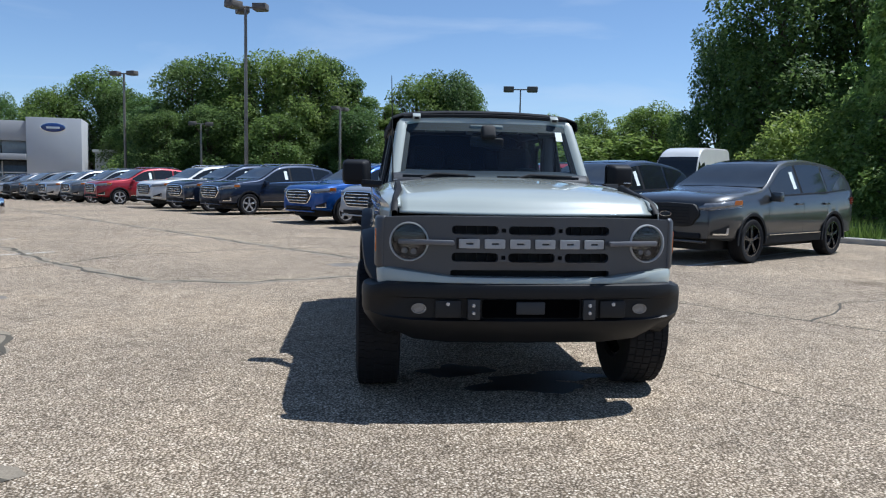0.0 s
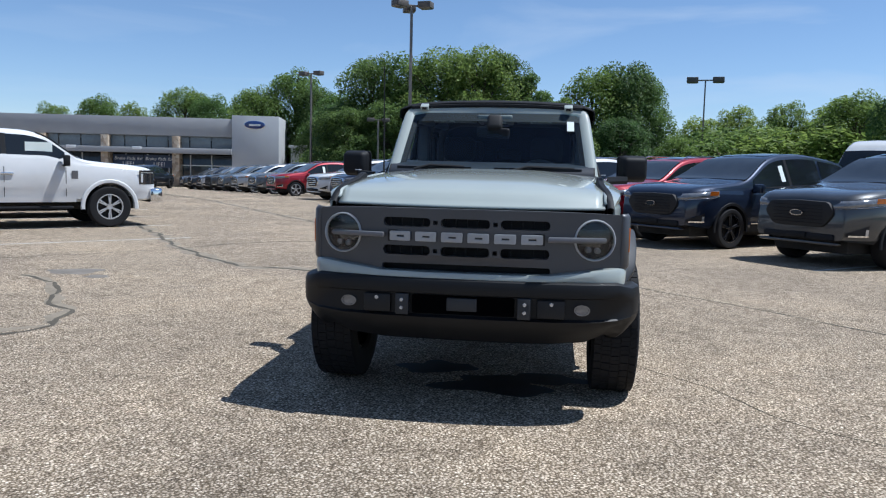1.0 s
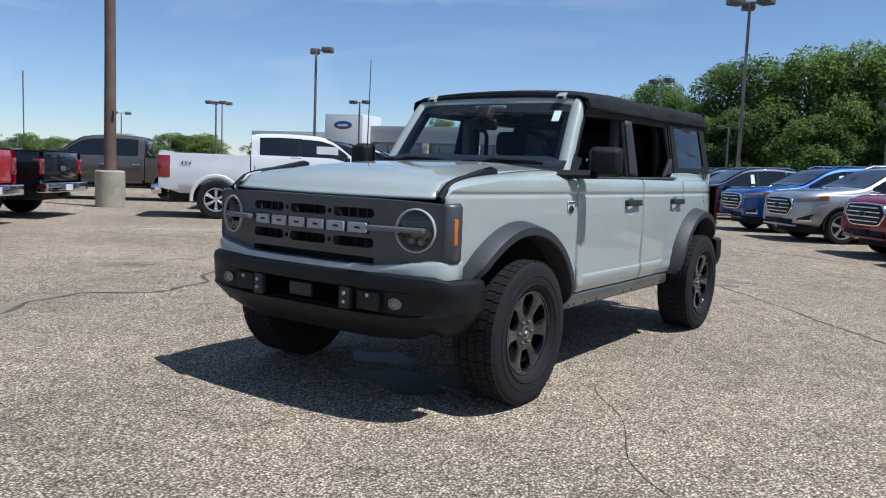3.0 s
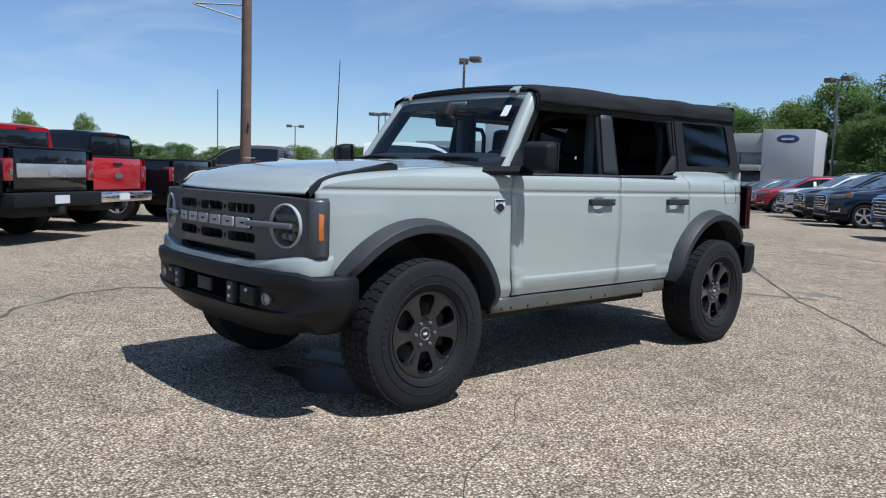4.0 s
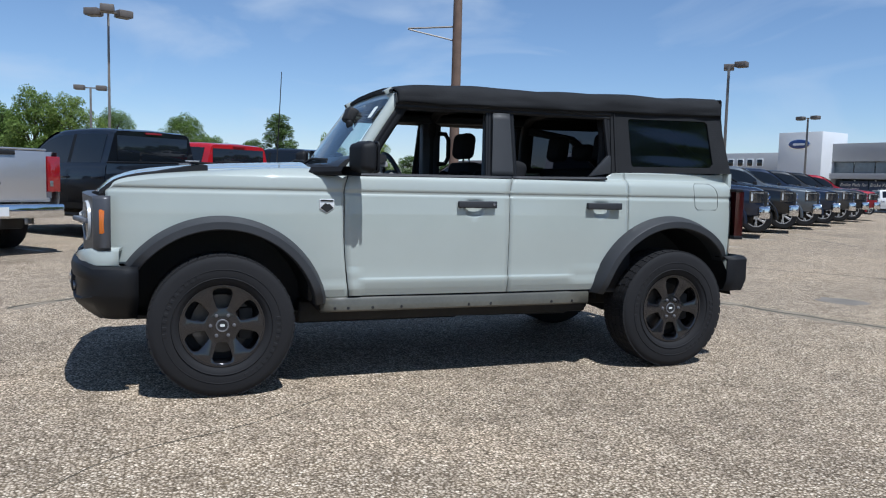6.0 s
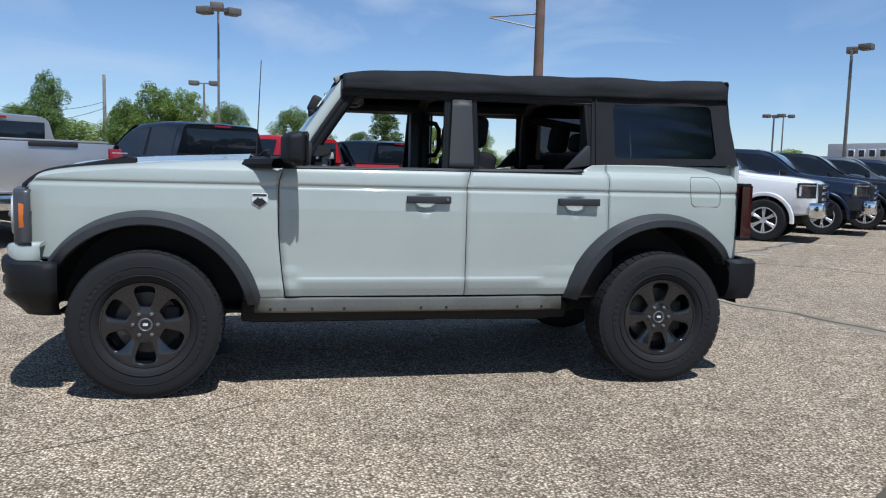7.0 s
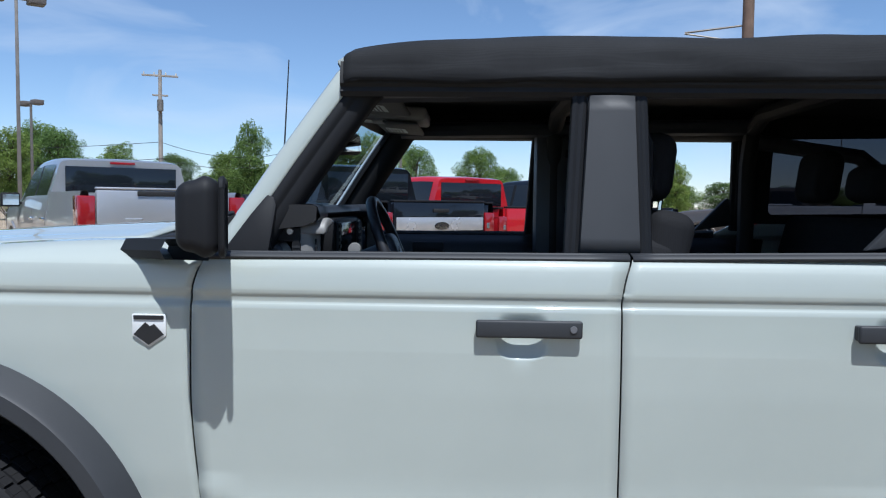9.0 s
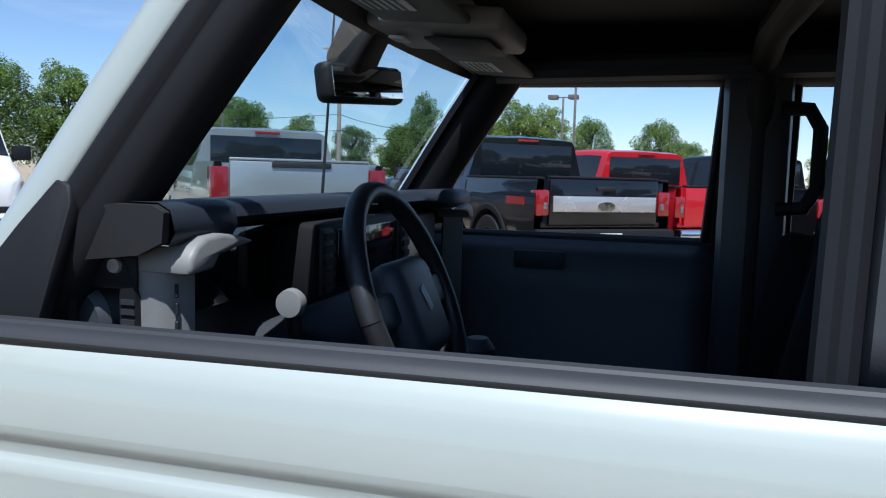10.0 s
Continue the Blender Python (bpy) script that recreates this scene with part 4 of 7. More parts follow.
    if chrome_grille:
        part("grille_surround", prism([(x * 1.05, 0.725 + (z - 0.725) * 1.09) for x, z in out], 0.10, Matrix.Translation((0, -2.398, 0.045)), 0.012), M["chrome"], root)
    g = part("grille", prism(out, 0.12, Matrix.Translation((0, -2.405, 0.045)), 0.015), M["dark"], root)
    if chrome_grille:
        for z in (0.65, 0.73, 0.81, 0.89):
            w = 0.42 + 0.1 * (1 - abs(z - 0.77) / 0.15)
            part("grille_bar", box(-w, w, -2.425, -2.40, z - 0.012, z + 0.012, bevel=0.005), M["chrome"], g)
    else:
        for z in (0.64, 0.69, 0.74, 0.79, 0.84, 0.89):
            part("grille_bar", box(-0.42, 0.42, -2.415, -2.40, z - 0.006, z + 0.006), M["trim"], g)
    pts = [(0.11 * math.cos(a), 0.775 + 0.045 * math.sin(a)) for a in (2 * math.pi * k / 24 for k in range(24))]
    e = part("emblem", prism(pts, 0.02, Matrix.Translation((0, -2.44, 0))), M["chrome"], g)
    pts = [(0.095 * math.cos(a), 0.775 + 0.035 * math.sin(a)) for a in (2 * math.pi * k / 24 for k in range(24))]
    part("emblem_face", prism(pts, 0.01, Matrix.Translation((0, -2.446, 0))), M["shopglass"], e)
    part("lower_grille", prism(rounded(-0.6, 0.6, 0.40, 0.49, 0.03), 0.1, Matrix.Translation((0, -2.40, 0)), 0.01), M["trim"], root)
    part("bumper_strip", prism(rounded(-0.66, 0.66, 0.335, 0.375, 0.015), 0.12, Matrix.Translation((0, -2.40, 0)), 0.01), colour, root)
    part("plate_bracket", box(-0.16, 0.16, -2.425, -2.40, 0.42, 0.5, bevel=0.006), M["trim"], root)
    part("underbody", box(-0.62, 0.62, -2.1, 2.15, 0.2, 0.5, bevel=0.03), M["under"], root)
    for side in (1, -1):
        part("wiper", tube([(side * 0.1, -0.98, 1.205), (side * 0.55, -0.9, 1.235)], 0.008, 5), M["dark"], root)
    part("price_sheet", sh.side_patch(span(0.02, 0.14, 2), 0.2, 0.75, 1, 0.009), M["paper"], root)
    return root


def pickup(colour, tall=1.0, chrome=True, lamps="red_lens", rim_mat=None, band=None, rails=True, hb=1.31, waist=1.28):
    """A full-size crew-cab pickup: 5.85 m long, 2.0 m wide, 1.95 m high."""
    root = thing("pickup_truck", "parked pickup truck", "pickup truck", group="parked pickup trucks")
    sh = Shell([(-2.76, 0.95), (-2.745, 1.12), (-2.68, 1.21), (-2.3, 1.275), (-1.48, 1.35), (-1.32, 1.39), (-0.6, 1.85), (-0.3, 1.915), (0.4, 1.935), (0.95, 1.915), (1.08, 1.885)],
               1.0, [(-1.3, 1.27), (-0.7, waist), (1.1, waist + 0.01)], 0.52, [(-1.84, 0.42)], 0.5, 0.30, -2.76, 1.10, nose=0.35, nose_in=0.1, tail=0.05, tail_in=0.0)
    ys = sorted(set([-2.76, -2.75, -2.735, -2.7] + span(-2.65, 1.0, 64) + [1.04, 1.08, 1.10]))
    part("cab", sh.body(ys), colour, root)
    # bed
    bm = bmesh.new()
    for side in (1, -1):
        rows = []
        for y in sorted(set(span(1.125, 3.04, 44))):
            zl = 0.55 + 0.12 * max(0, (y - 2.6) / 0.44)
            d = 0.5**2 - (y - 1.84) ** 2
            if d > 0:
                zl = max(zl, 0.42 + math.sqrt(d))
            prof = [(0.93, 0.54), (0.985, 0.62), (1.0, 0.78), (0.995, 0.95), (1.0, 1.1), (0.985, 1.16), (0.975, hb - 0.07), (0.965, hb), (0.90, hb + 0.01), (0.88, hb - 0.02), (0.88, 0.80)]
            rows.append([(side * x, y, max(z, zl)) if x > 0.9 else (side * x, y, z) for x, z in prof])
        sheet(bm, rows, flip=side > 0)
    add_box(bm, -0.88, 0.88, 1.13, 3.0, 0.74, 0.80)
    add_box(bm, -0.96, 0.96, 1.125, 1.17, 0.6, hb)
    bed = part("bed", bm, colour, root)
    if rails:
        for side in (1, -1):
            part("bed_rail_cap", box(min(side * 0.86, side * 0.985), max(side * 0.86, side * 0.985), 1.13, 3.03, hb + 0.005, hb + 0.035, bevel=0.01), M["trim"], bed)
    tg = part("tailgate", box(-0.80, 0.80, 2.985, 3.055, 0.76, hb + 0.02, bevel=0.02), colour, root)
    part("gate_cap", box(-0.8, 0.8, 2.96, 3.06, hb + 0.02, hb + 0.05, bevel=0.012), M["trim"] if rails else colour, tg)
    part("gate_handle", box(-0.14 if rails else -0.34, 0.14 if rails else 0.34, 3.056, 3.075, hb - 0.12 if rails else hb - 0.05, hb - 0.07 if rails else hb + 0.01, bevel=0.008), M["dark"], tg)
    if band:
        part("gate_panel", box(-0.76, 0.76, 3.057, 3.075, 0.93, 1.12, bevel=0.006), M[band], tg, "pale satin panel across the tailgate")
    part("emblem", prism([(0.13 * math.cos(a), 1.0 + 0.055 * math.sin(a)) for a in (2 * math.pi * k / 24 for k in range(24))], 0.01, Matrix.Translation((0, 3.076, 0))), M["satin"] if band is None else M["chrome"], tg)
    for side in (1, -1):
        a, b = sorted((side * 0.81, side * (1.008 if hb > 1.35 else 0.987)))
        t = part("tail_lamp", box(a, b, 2.80 if hb > 1.35 else 2.90, 3.065, 0.88, hb - (0.05 if hb > 1.35 else 0.12), bevel=0.02), M[lamps], root)
        part("reverse_lamp", box(*sorted((side * 0.84, side * 0.89)), 3.064, 3.070, 0.96, 1.04, bevel=0.003), M["lens_fake"], t)
        part("window", sh.side_patch(span(-1.02, 0.0, 12), 0.06, 0.90, side), M["tint"], root)
        part("window", sh.side_patch(span(0.09, 0.92, 8), 0.06, 0.92, side), M["tint"], root)
        part("pillar_trim", sh.side_patch(span(0.0, 0.09, 2), 0.06, 0.92, side, 0.004), M["trim"], root)
        for yh in (-0.1, 0.78):
            part("door_handle", box(*sorted((side * 0.975, side * 1.03)), yh, yh + 0.22, 1.05, 1.09, bevel=0.012), M["chrome"] if chrome else colour, root)
        for yd in (-1.02, 0.06, 1.02):
            part("door_seam", sh.low_patch([yd - 0.006, yd + 0.006], 0.58, 1.2, side, 0.004), M["dark"], root)
        part("running_board", box(*sorted((side * 0.8, side * 1.0)), -1.15, 1.15, 0.38, 0.44, bevel=0.02), M["trim"], root)
        part("rocker_trim", sh.low_patch(span(-1.2, 1.05, 6), 0.52, 0.63, side, 0.006), colour if chrome else M["trim"], root)
        part("headlight", sh.low_patch(span(-2.75, -2.42, 6), 0.88, 1.17, side, 0.012), M["lamp_dark"], root, "dark-bezelled headlamp")
        part("lamp_strip", sh.low_patch(span(-2.73, -2.46, 6), 1.10, 1.13, side, 0.017), M["white"], root)
        part("lamp_strip", sh.low_patch(span(-2.50, -2.46, 2), 0.92, 1.10, side, 0.017), M["white"], root)
        part("fender_vent", sh.low_patch(span(-1.24, -1.12, 3), 0.98, 1.14, side, 0.012), M["satin"], root)
        for ya in (-1.84, 1.84):
            ring = []
            for k in span(-5, 185, 24):
                a = radians(k)
                ring.append([(side * (1.0 + o), ya + r * math.cos(a), 0.42 + r * math.sin(a)) for r, o in ((0.485, -0.1), (0.485, 0.010), (0.50, 0.014), (0.545, 0.012), (0.565, -0.006))])
            part("arch_trim", rows_sheet(ring, flip=side < 0), colour if chrome else M["trim"], root)
            wheel_parts(root, side * 0.87, ya, 0.42, 0.28, 0.26, 6, rim_mat or M["alloy"], side)
        mirror_part(root, side * 0.97, -0.98, 1.32, side, M["trim"], 1.35)
    part("windscreen", sh.top_patch(span(-1.29, -0.55, 12), 0.03), M["screenglass"], root)
    part("rear_window", box(-0.75, 0.75, 1.098, 1.112, 1.35, 1.80, bevel=0.006), M["tint"], root)
    part("brake_light", box(-0.17, 0.17, 1.09, 1.12, 1.84, 1.875, bevel=0.006), M["red_lens"], root)
    part("bumper", box(-0.98, 0.98, 2.98, 3.2, 0.52, 0.72, bevel=0.03), M["chrome"] if chrome else M["trim"], root, "rear step bumper")
    part("tow_hitch", box(-0.06, 0.06, 3.0, 3.2, 0.42, 0.52, bevel=0.01), M["dark"], root)
    part("plate", box(-0.16, 0.16, 3.2, 3.21, 0.56, 0.68), M["white"], root, "pale plate with no lettering")
    fb = part("bumper", prism(rounded(-1.0, 1.0, 0.50, 0.80, 0.06), 0.25, Matrix.Translation((0, -2.90, 0)), 0.02), M["chrome"] if chrome else M["trim"], root, "front bumper")
    g = part("grille", prism(rounded(-0.66, 0.66, 0.80, 1.15, 0.05), 0.12, Matrix.Translation((0, -2.82, 0)), 0.015), M["dark"], root)
    for z in (0.86, 0.975, 1.09):
        part("grille_bar", box(-0.64, 0.64, -2.85, -2.82, z - 0.025, z + 0.025, bevel=0.008), M["chrome"] if chrome else M["trim"], g)
    part("emblem", prism([(0.13 * math.cos(a), 0.975 + 0.055 * math.sin(a)) for a in (2 * math.pi * k / 24 for k in range(24))], 0.02, Matrix.Translation((0, -2.875, 0))), M["sign_blue"], g)
    part("frame", box(-0.55, 0.55, -2.5, 2.9, 0.36, 0.6, bevel=0.03), M["under"], root)
    part("axle", tube([(-0.8, 1.84, 0.42), (0.8, 1.84, 0.42)], 0.07, 10), M["under"], root)
    return root


def cargo_van(colour):
    root = thing("cargo_van", "white high-roof cargo van", "van")
    sh = Shell([(-2.9, 0.8), (-2.86, 1.0), (-2.7, 1.15), (-2.2, 1.35), (-2.05, 1.42), (-1.35, 2.25), (-1.0, 2.5), (-0.5, 2.62), (2.4, 2.66), (2.6, 2.6)],
               1.0, [(-2.0, 1.3), (2.6, 1.4)], 0.42, [(-1.9, 0.36), (1.65, 0.36)], 0.44, 0.14, -2.9, 2.65, nose=0.5, nose_in=0.25, tail=0.1, tail_in=0.02)
    part("body", sh.body(sorted(set([-2.9, -2.88, -2.84] + span(-2.8, 2.6, 70) + [2.65]))), colour, root)
    part("windscreen", sh.top_patch(span(-2.0, -1.35, 10), 0.04), M["tint"], root)
    for side in (1, -1):
        part("window", sh.side_patch(span(-1.75, -0.75, 10), 0.05, lambda y: 0.9 if y < -1.3 else 0.62, side), M["tint"], root)
        part("headlight", sh.low_patch(span(-2.75, -2.4, 6), 0.85, 1.05, side, 0.01), M["lens_fake"], root)
        part("side_moulding", sh.low_patch(span(-1.3, 2.4, 12), 0.62, 0.78, side, 0.01), M["trim"], root)
        mirror_part(root, side * 0.98, -1.75, 1.5, side, M["trim"], 1.5)
        for ya in (-1.9, 1.65):
            wheel_parts(root, side * 0.86, ya, 0.36, 0.23, 0.22, 6, M["alloy"], side)
    part("grille", prism(rounded(-0.5, 0.5, 0.78, 1.0, 0.05), 0.1, Matrix.Translation((0, -2.94, 0)), 0.01), M["dark"], root)
    part("bumper", prism(rounded(-0.85, 0.85, 0.4, 0.66, 0.05), 0.2, Matrix.Translation((0, -2.98, 0)), 0.02), M["trim"], root)
    part("underbody", box(-0.7, 0.7, -2.5, 2.4, 0.22, 0.5), M["under"], root)
    return root


M["lens_fake"] = surface("headlamp_lens", (0.17, 0.175, 0.185), 0.06, metal=0.35, vary=0.3, grain=25, coat=1.0, stain=12)
M["lamp_dark"] = surface("dark_lamp_lens", (0.03, 0.032, 0.036), 0.08, metal=0.2, vary=0.3, grain=25, coat=1.0, stain=12)
NAMED = {"graphite": "graphite grey", "navy": "dark navy", "red": "metallic red", "silver": "silver", "blue": "bright blue", "black": "black", "white": "white", "slate": "slate grey", "bronze": "brown-grey", "ramred": "bright red"}


def recolour(root, old, fresh):
    for o in root.children_recursive:
        if o.type == "MESH" and o.material_slots and o.material_slots[0].material == old:
            o.material_slots[0].link = "OBJECT"
            o.material_slots[0].material = fresh


def heading(x, y, h, s=1.0, z=0.0):
    return pose(x, y, z + fall(y), 0, 0, h + 90) @ Matrix.Diagonal((s, s, s, 1))


F_S = Vector((math.cos(radians(HEAD)), math.sin(radians(HEAD))))
L_S = Vector((-F_S.y, F_S.x))
proto_dark = crossover(CAR["graphite"], False, M["rim"])
proto_chrome = crossover(CAR["red"], True, M["alloy"])
# slots along the row: distance of the front corner, colour, chrome grille
ROW = [(0.1, "graphite", 0), (3.15, "navy", 0), (5.4, "red", 1), (9.0, "silver", 1), (11.9, "blue", 1), (17.6, "navy", 1), (20.5, "navy", 1), (23.5, "white", 1), (30.1, "red", 1), (33.9, "slate", 1),
       (38.0, "silver", 1), (42.0, "slate", 1), (45.6, "graphite", 0), (49.2, "silver", 1), (53.0, "navy", 1), (56.8, "slate", 1)]
used = set()
for s, col, ch in ROW:
    corner = ROW_O + ROW_D * s + (Vector((0.16, 0.1)) if s < 1 else Vector((0, 0)))
    turned = HEAD - 5 if s < 1 else HEAD + 0.8 * math.sin(s * 2.1)
    f_s = Vector((math.cos(radians(turned)), math.sin(radians(turned))))
    c = corner + Vector((-f_s.y, f_s.x)) * 0.80 - f_s * 2.30
    proto, base = (proto_chrome, "red") if ch else (proto_dark, "graphite")
    m = heading(c.x, c.y, turned, 1.035 if s < 1 else 1.0)
    if ch not in used and col == base:
        car = proto
        car.matrix_basis = m
        used.add(ch)
    else:
        car = copy_thing(proto, m)
        recolour(car, CAR[base], CAR[col])
    tagged(car, "%s crossover with %s grille, parked nose-out" % (NAMED[col], "a chrome-barred" if ch else "a black mesh"))

# pickups, nose out, across the aisle
T_F = Vector((math.cos(radians(46.6)), math.sin(radians(46.6))))
white_truck = pickup(CAR["white"], rim_mat=M["alloy"], rails=False, hb=1.41, waist=1.40)
white_truck.matrix_basis = heading(-10.52, 7.88, 46.6)
tagged(white_truck, "white crew-cab pickup with chrome bumper and alloy wheels")
for s, col in ((3.2, "navy"), (6.2, "black"), (9.2, "slate"), (12.2, "navy"), (15.2, "graphite"), (18.2, "black"), (21.2, "red")):
    c = Vector((-10.52, 7.88)) + Vector((-0.55, 0.835)) * s
    t = copy_thing(white_truck, heading(c.x, c.y, 46.6))
    recolour(t, CAR["white"], CAR[col])
    tagged(t, "%s crew-cab pickup with chrome front bumper, parked nose-out" % NAMED[col])


txt = bpy.data.curves.new("decal", "FONT")
txt.body, txt.size, txt.extrude, txt.shear = "4X4", 0.135, 0.002, 0.25
decal = new("decal", txt)
decal.parent = white_truck
decal.matrix_basis = pose(-1.004, 2.60, 1.16, 90, 0, -90)
txt.materials.append(M["trim"])
part("price_sheet", box(-0.925, -0.92, -0.8, -0.32, 1.50, 1.68), M["paper"], white_truck, "white price sheet behind the door glass").rotation_euler.y = 0.0


def tail_at(tx, ty, h, s=1.0):
    f = Vector((math.cos(radians(h)), math.sin(radians(h))))
    return heading(tx + f.x * 3.05 * s, ty + f.y * 3.05 * s, h, s)


black_truck = pickup(CAR["black"], chrome=False, band="alloy", rim_mat=M["dark"])
black_truck.matrix_basis = tail_at(-8.95, -0.58, 219, 1.06)
tagged(black_truck, "lifted black crew-cab pickup with satin tailgate panel")
for side in (1,):
    d = part("side_decal", box(0.998, 1.006, 2.35, 2.8, 1.0, 1.1), M["red_lens"], black_truck, "red decal bar on the bed side")
red_truck = pickup(CAR["ramred"], chrome=True)
red_truck.matrix_basis = tail_at(-11.0, 1.1, 219)
tagged(red_truck, "bright red crew-cab pickup with chrome rear bumper")
black_two = copy_thing(red_truck, tail_at(-12.8, 3.35, 219))
recolour(black_two, CAR["ramred"], CAR["black"])
tagged(black_two, "black crew-cab pickup with red tail lamps")
silver_truck = pickup(CAR["silver"], rails=False, hb=1.44, waist=1.36)
silver_truck.matrix_basis = tail_at(-7.05, -4.0, 219, 1.04)
tagged(silver_truck, "silver heavy-duty pickup with chrome rear bumper")
brown_truck = copy_thing(red_truck, heading(-19.3, 8.4, 228))
recolour(brown_truck, CAR["ramred"], CAR["bronze"])
tagged(brown_truck, "brown-grey crew-cab pickup parked beyond the pole")
far = [(-35.8, 45.5, 100, "white"), (-33.0, 46.6, 95, "graphite"), (-30.0, 46.2, 95, "silver"), (-27.5, 45.3, 95, "black")]
for x, y, h, col in far:
    if col == "white":
        t = copy_thing(red_truck, heading(x - 3, y + 5, 60))
        recolour(t, CAR["ramred"], CAR[col])
        tagged(t, "white pickup parked by the showroom")
    else:
        t = copy_thing(proto_dark, heading(x - 2.5, y + 4, h))
        recolour(t, CAR["graphite"], CAR[col])
        tagged(t, "%s crossover parked by the showroom" % NAMED[col])
van = cargo_van(CAR["white"])
van.matrix_basis = heading(12.2, 24.4, 225) @ Matrix.Diagonal((1, 0.84, 1.05, 1))
tagged(van, "white high-roof cargo van behind the parked row")
van_two = copy_thing(van, heading(-9.8, -12.7, 60))
tagged(van_two, "white high-roof cargo van near the lamp post")

# ---- trees ----
def tree_proto(name, seed, height, radius, trunk_h, leaves, size, m, cone=False, label="leafy green tree beside the lot", clumps=64, puff=1.0, skirt=False):
    rnd = random.Random(seed)
    root = thing("tree", label, "tree", group="trees round the lot")
    bm = bmesh.new()
    top = height * 0.82
    pts = [(0.12 * math.sin(k * 1.3 + seed), 0.12 * math.cos(k * 1.7), top * k / 8) for k in range(9)]
    add_tube(bm, pts, 0.2, 9, radii=[height * 0.024 * (1 - 0.85 * k / 8) + 0.03 for k in range(9)])
    centres = []
    for i in range(clumps):
        u = (i + 0.5) / clumps
        z = trunk_h + (height - trunk_h) * (0.04 + 0.9 * u)
        k = (z - trunk_h) / (height - trunk_h)
        prof = (1 - k) ** 0.8 * 1.05 if cone else math.sin(math.pi * min(1, 0.16 + 0.8 * k)) ** 0.75
        if skirt:
            prof = (1 - k) ** 0.42
        a = i * 2.399 + rnd.uniform(-0.5, 0.5)
        d = radius * prof * math.sqrt(rnd.uniform(0.45 if skirt else 0.15, 1.0)) * 0.86
        c = Vector((math.cos(a) * d, math.sin(a) * d, z + rnd.uniform(-0.05, 0.05) * height))
        r = puff * radius * rnd.uniform(0.18, 0.36) * (0.55 + 0.5 * prof)
        centres.append((c, r))
        if i % 2 == 0:
            s = Vector(pts[min(8, int(8 * max(0.15, (z - height * 0.18)) / top))])
            add_tube(bm, [s, s.lerp(c, 0.55) + Vector((0, 0, 0.06 * height)), c], 0.05, 5, radii=[height * 0.009, height * 0.006, 0.015])
    bmesh.ops.recalc_face_normals(bm, faces=bm.faces)
    part("trunk", bm, M["bark"], root)
    verts, faces = [], []
    total = sum(r**2 for _, r in centres)
    for c, r in centres:
        for _ in range(int(leaves * r * r / total)):
            v = Vector((rnd.gauss(0, 1), rnd.gauss(0, 1), abs(rnd.gauss(0.1, 0.7)) if skirt else rnd.gauss(0.4, 0.75))).normalized()
            p = c + v * r * rnd.uniform(0.62, 1.18)
            if p.z < trunk_h * 0.55:
                continue
            n = (v * 0.45 + Vector((rnd.gauss(0.15, 0.55), rnd.gauss(0, 0.55), rnd.gauss(0.75, 0.5)))).normalized()
            t = n.orthogonal().normalized()
            t.rotate(Matrix.Rotation(rnd.uniform(0, 6.28), 3, n))
            b = n.cross(t)
            s = size * rnd.uniform(0.55, 1.25)
            k = len(verts)
            verts += [tuple(p - t * s), tuple(p - b * s * 0.45 + n * s * 0.1), tuple(p + t * s), tuple(p + b * s * 0.5 - n * s * 0.12)]
            faces.append((k, k + 1, k + 2, k + 3))
    me = bpy.data.meshes.new("crown")
    me.from_pydata(verts, [], faces)
    me.materials.append(m)
    ob = new("crown", me)
    ob.parent = root
    return root


TREES = {
    "a": (tree_proto("a", 1, 10.0, 3.7, 1.6, 24000, 0.12, M["leaf_a"], label="broad green deciduous tree"), 10.0),
    "b": (tree_proto("b", 2, 10.0, 3.1, 1.0, 24000, 0.12, M["leaf_b"], label="light green deciduous tree"), 10.0),
    "c": (tree_proto("c", 3, 10.0, 3.4, 1.2, 24000, 0.12, M["leaf_c"], label="dark green deciduous tree"), 10.0),
    "d": (tree_proto("d", 4, 10.0, 2.0, 0.9, 17000, 0.105, M["leaf_a"], label="tall narrow green leafy tree", clumps=46), 10.0),
    "e": (tree_proto("e", 5, 10.0, 2.7, 0.5, 15000, 0.125, M["leaf_c"], cone=True, label="tall dark green conifer tree", clumps=44), 10.0),
    "f": (tree_proto("f", 6, 4.0, 2.6, 0.2, 9000, 0.10, M["leaf_b"], label="low rounded green shrub", clumps=24), 4.0),
    "n": (tree_proto("n", 8, 10.0, 4.2, 0.5, 19000, 0.135, M["leaf_n"], label="large dense green tree behind the kerb", clumps=150, puff=0.55, skirt=True), 10.0),
    "p": (tree_proto("p", 9, 10.0, 3.9, 0.3, 18000, 0.13, M["leaf_n"], label="large light green tree behind the kerb", clumps=140, puff=0.56, skirt=True), 10.0),
}
placed = {}


def plant(kind, x, y, h, wide=1.0, turn=None):
    proto, h0 = TREES[kind]
    k = (0.93 * h - fall(y)) / h0
    m = pose(x, y, -0.05 + fall(y), 0, 0, turn if turn is not None else (x * 37 + y * 91) % 360) @ Matrix.Diagonal((k * wide, k * wide, k, 1))
    if kind not in placed:
        proto.matrix_basis = m
        placed[kind] = 1
        return proto
    return copy_thing(proto, m)


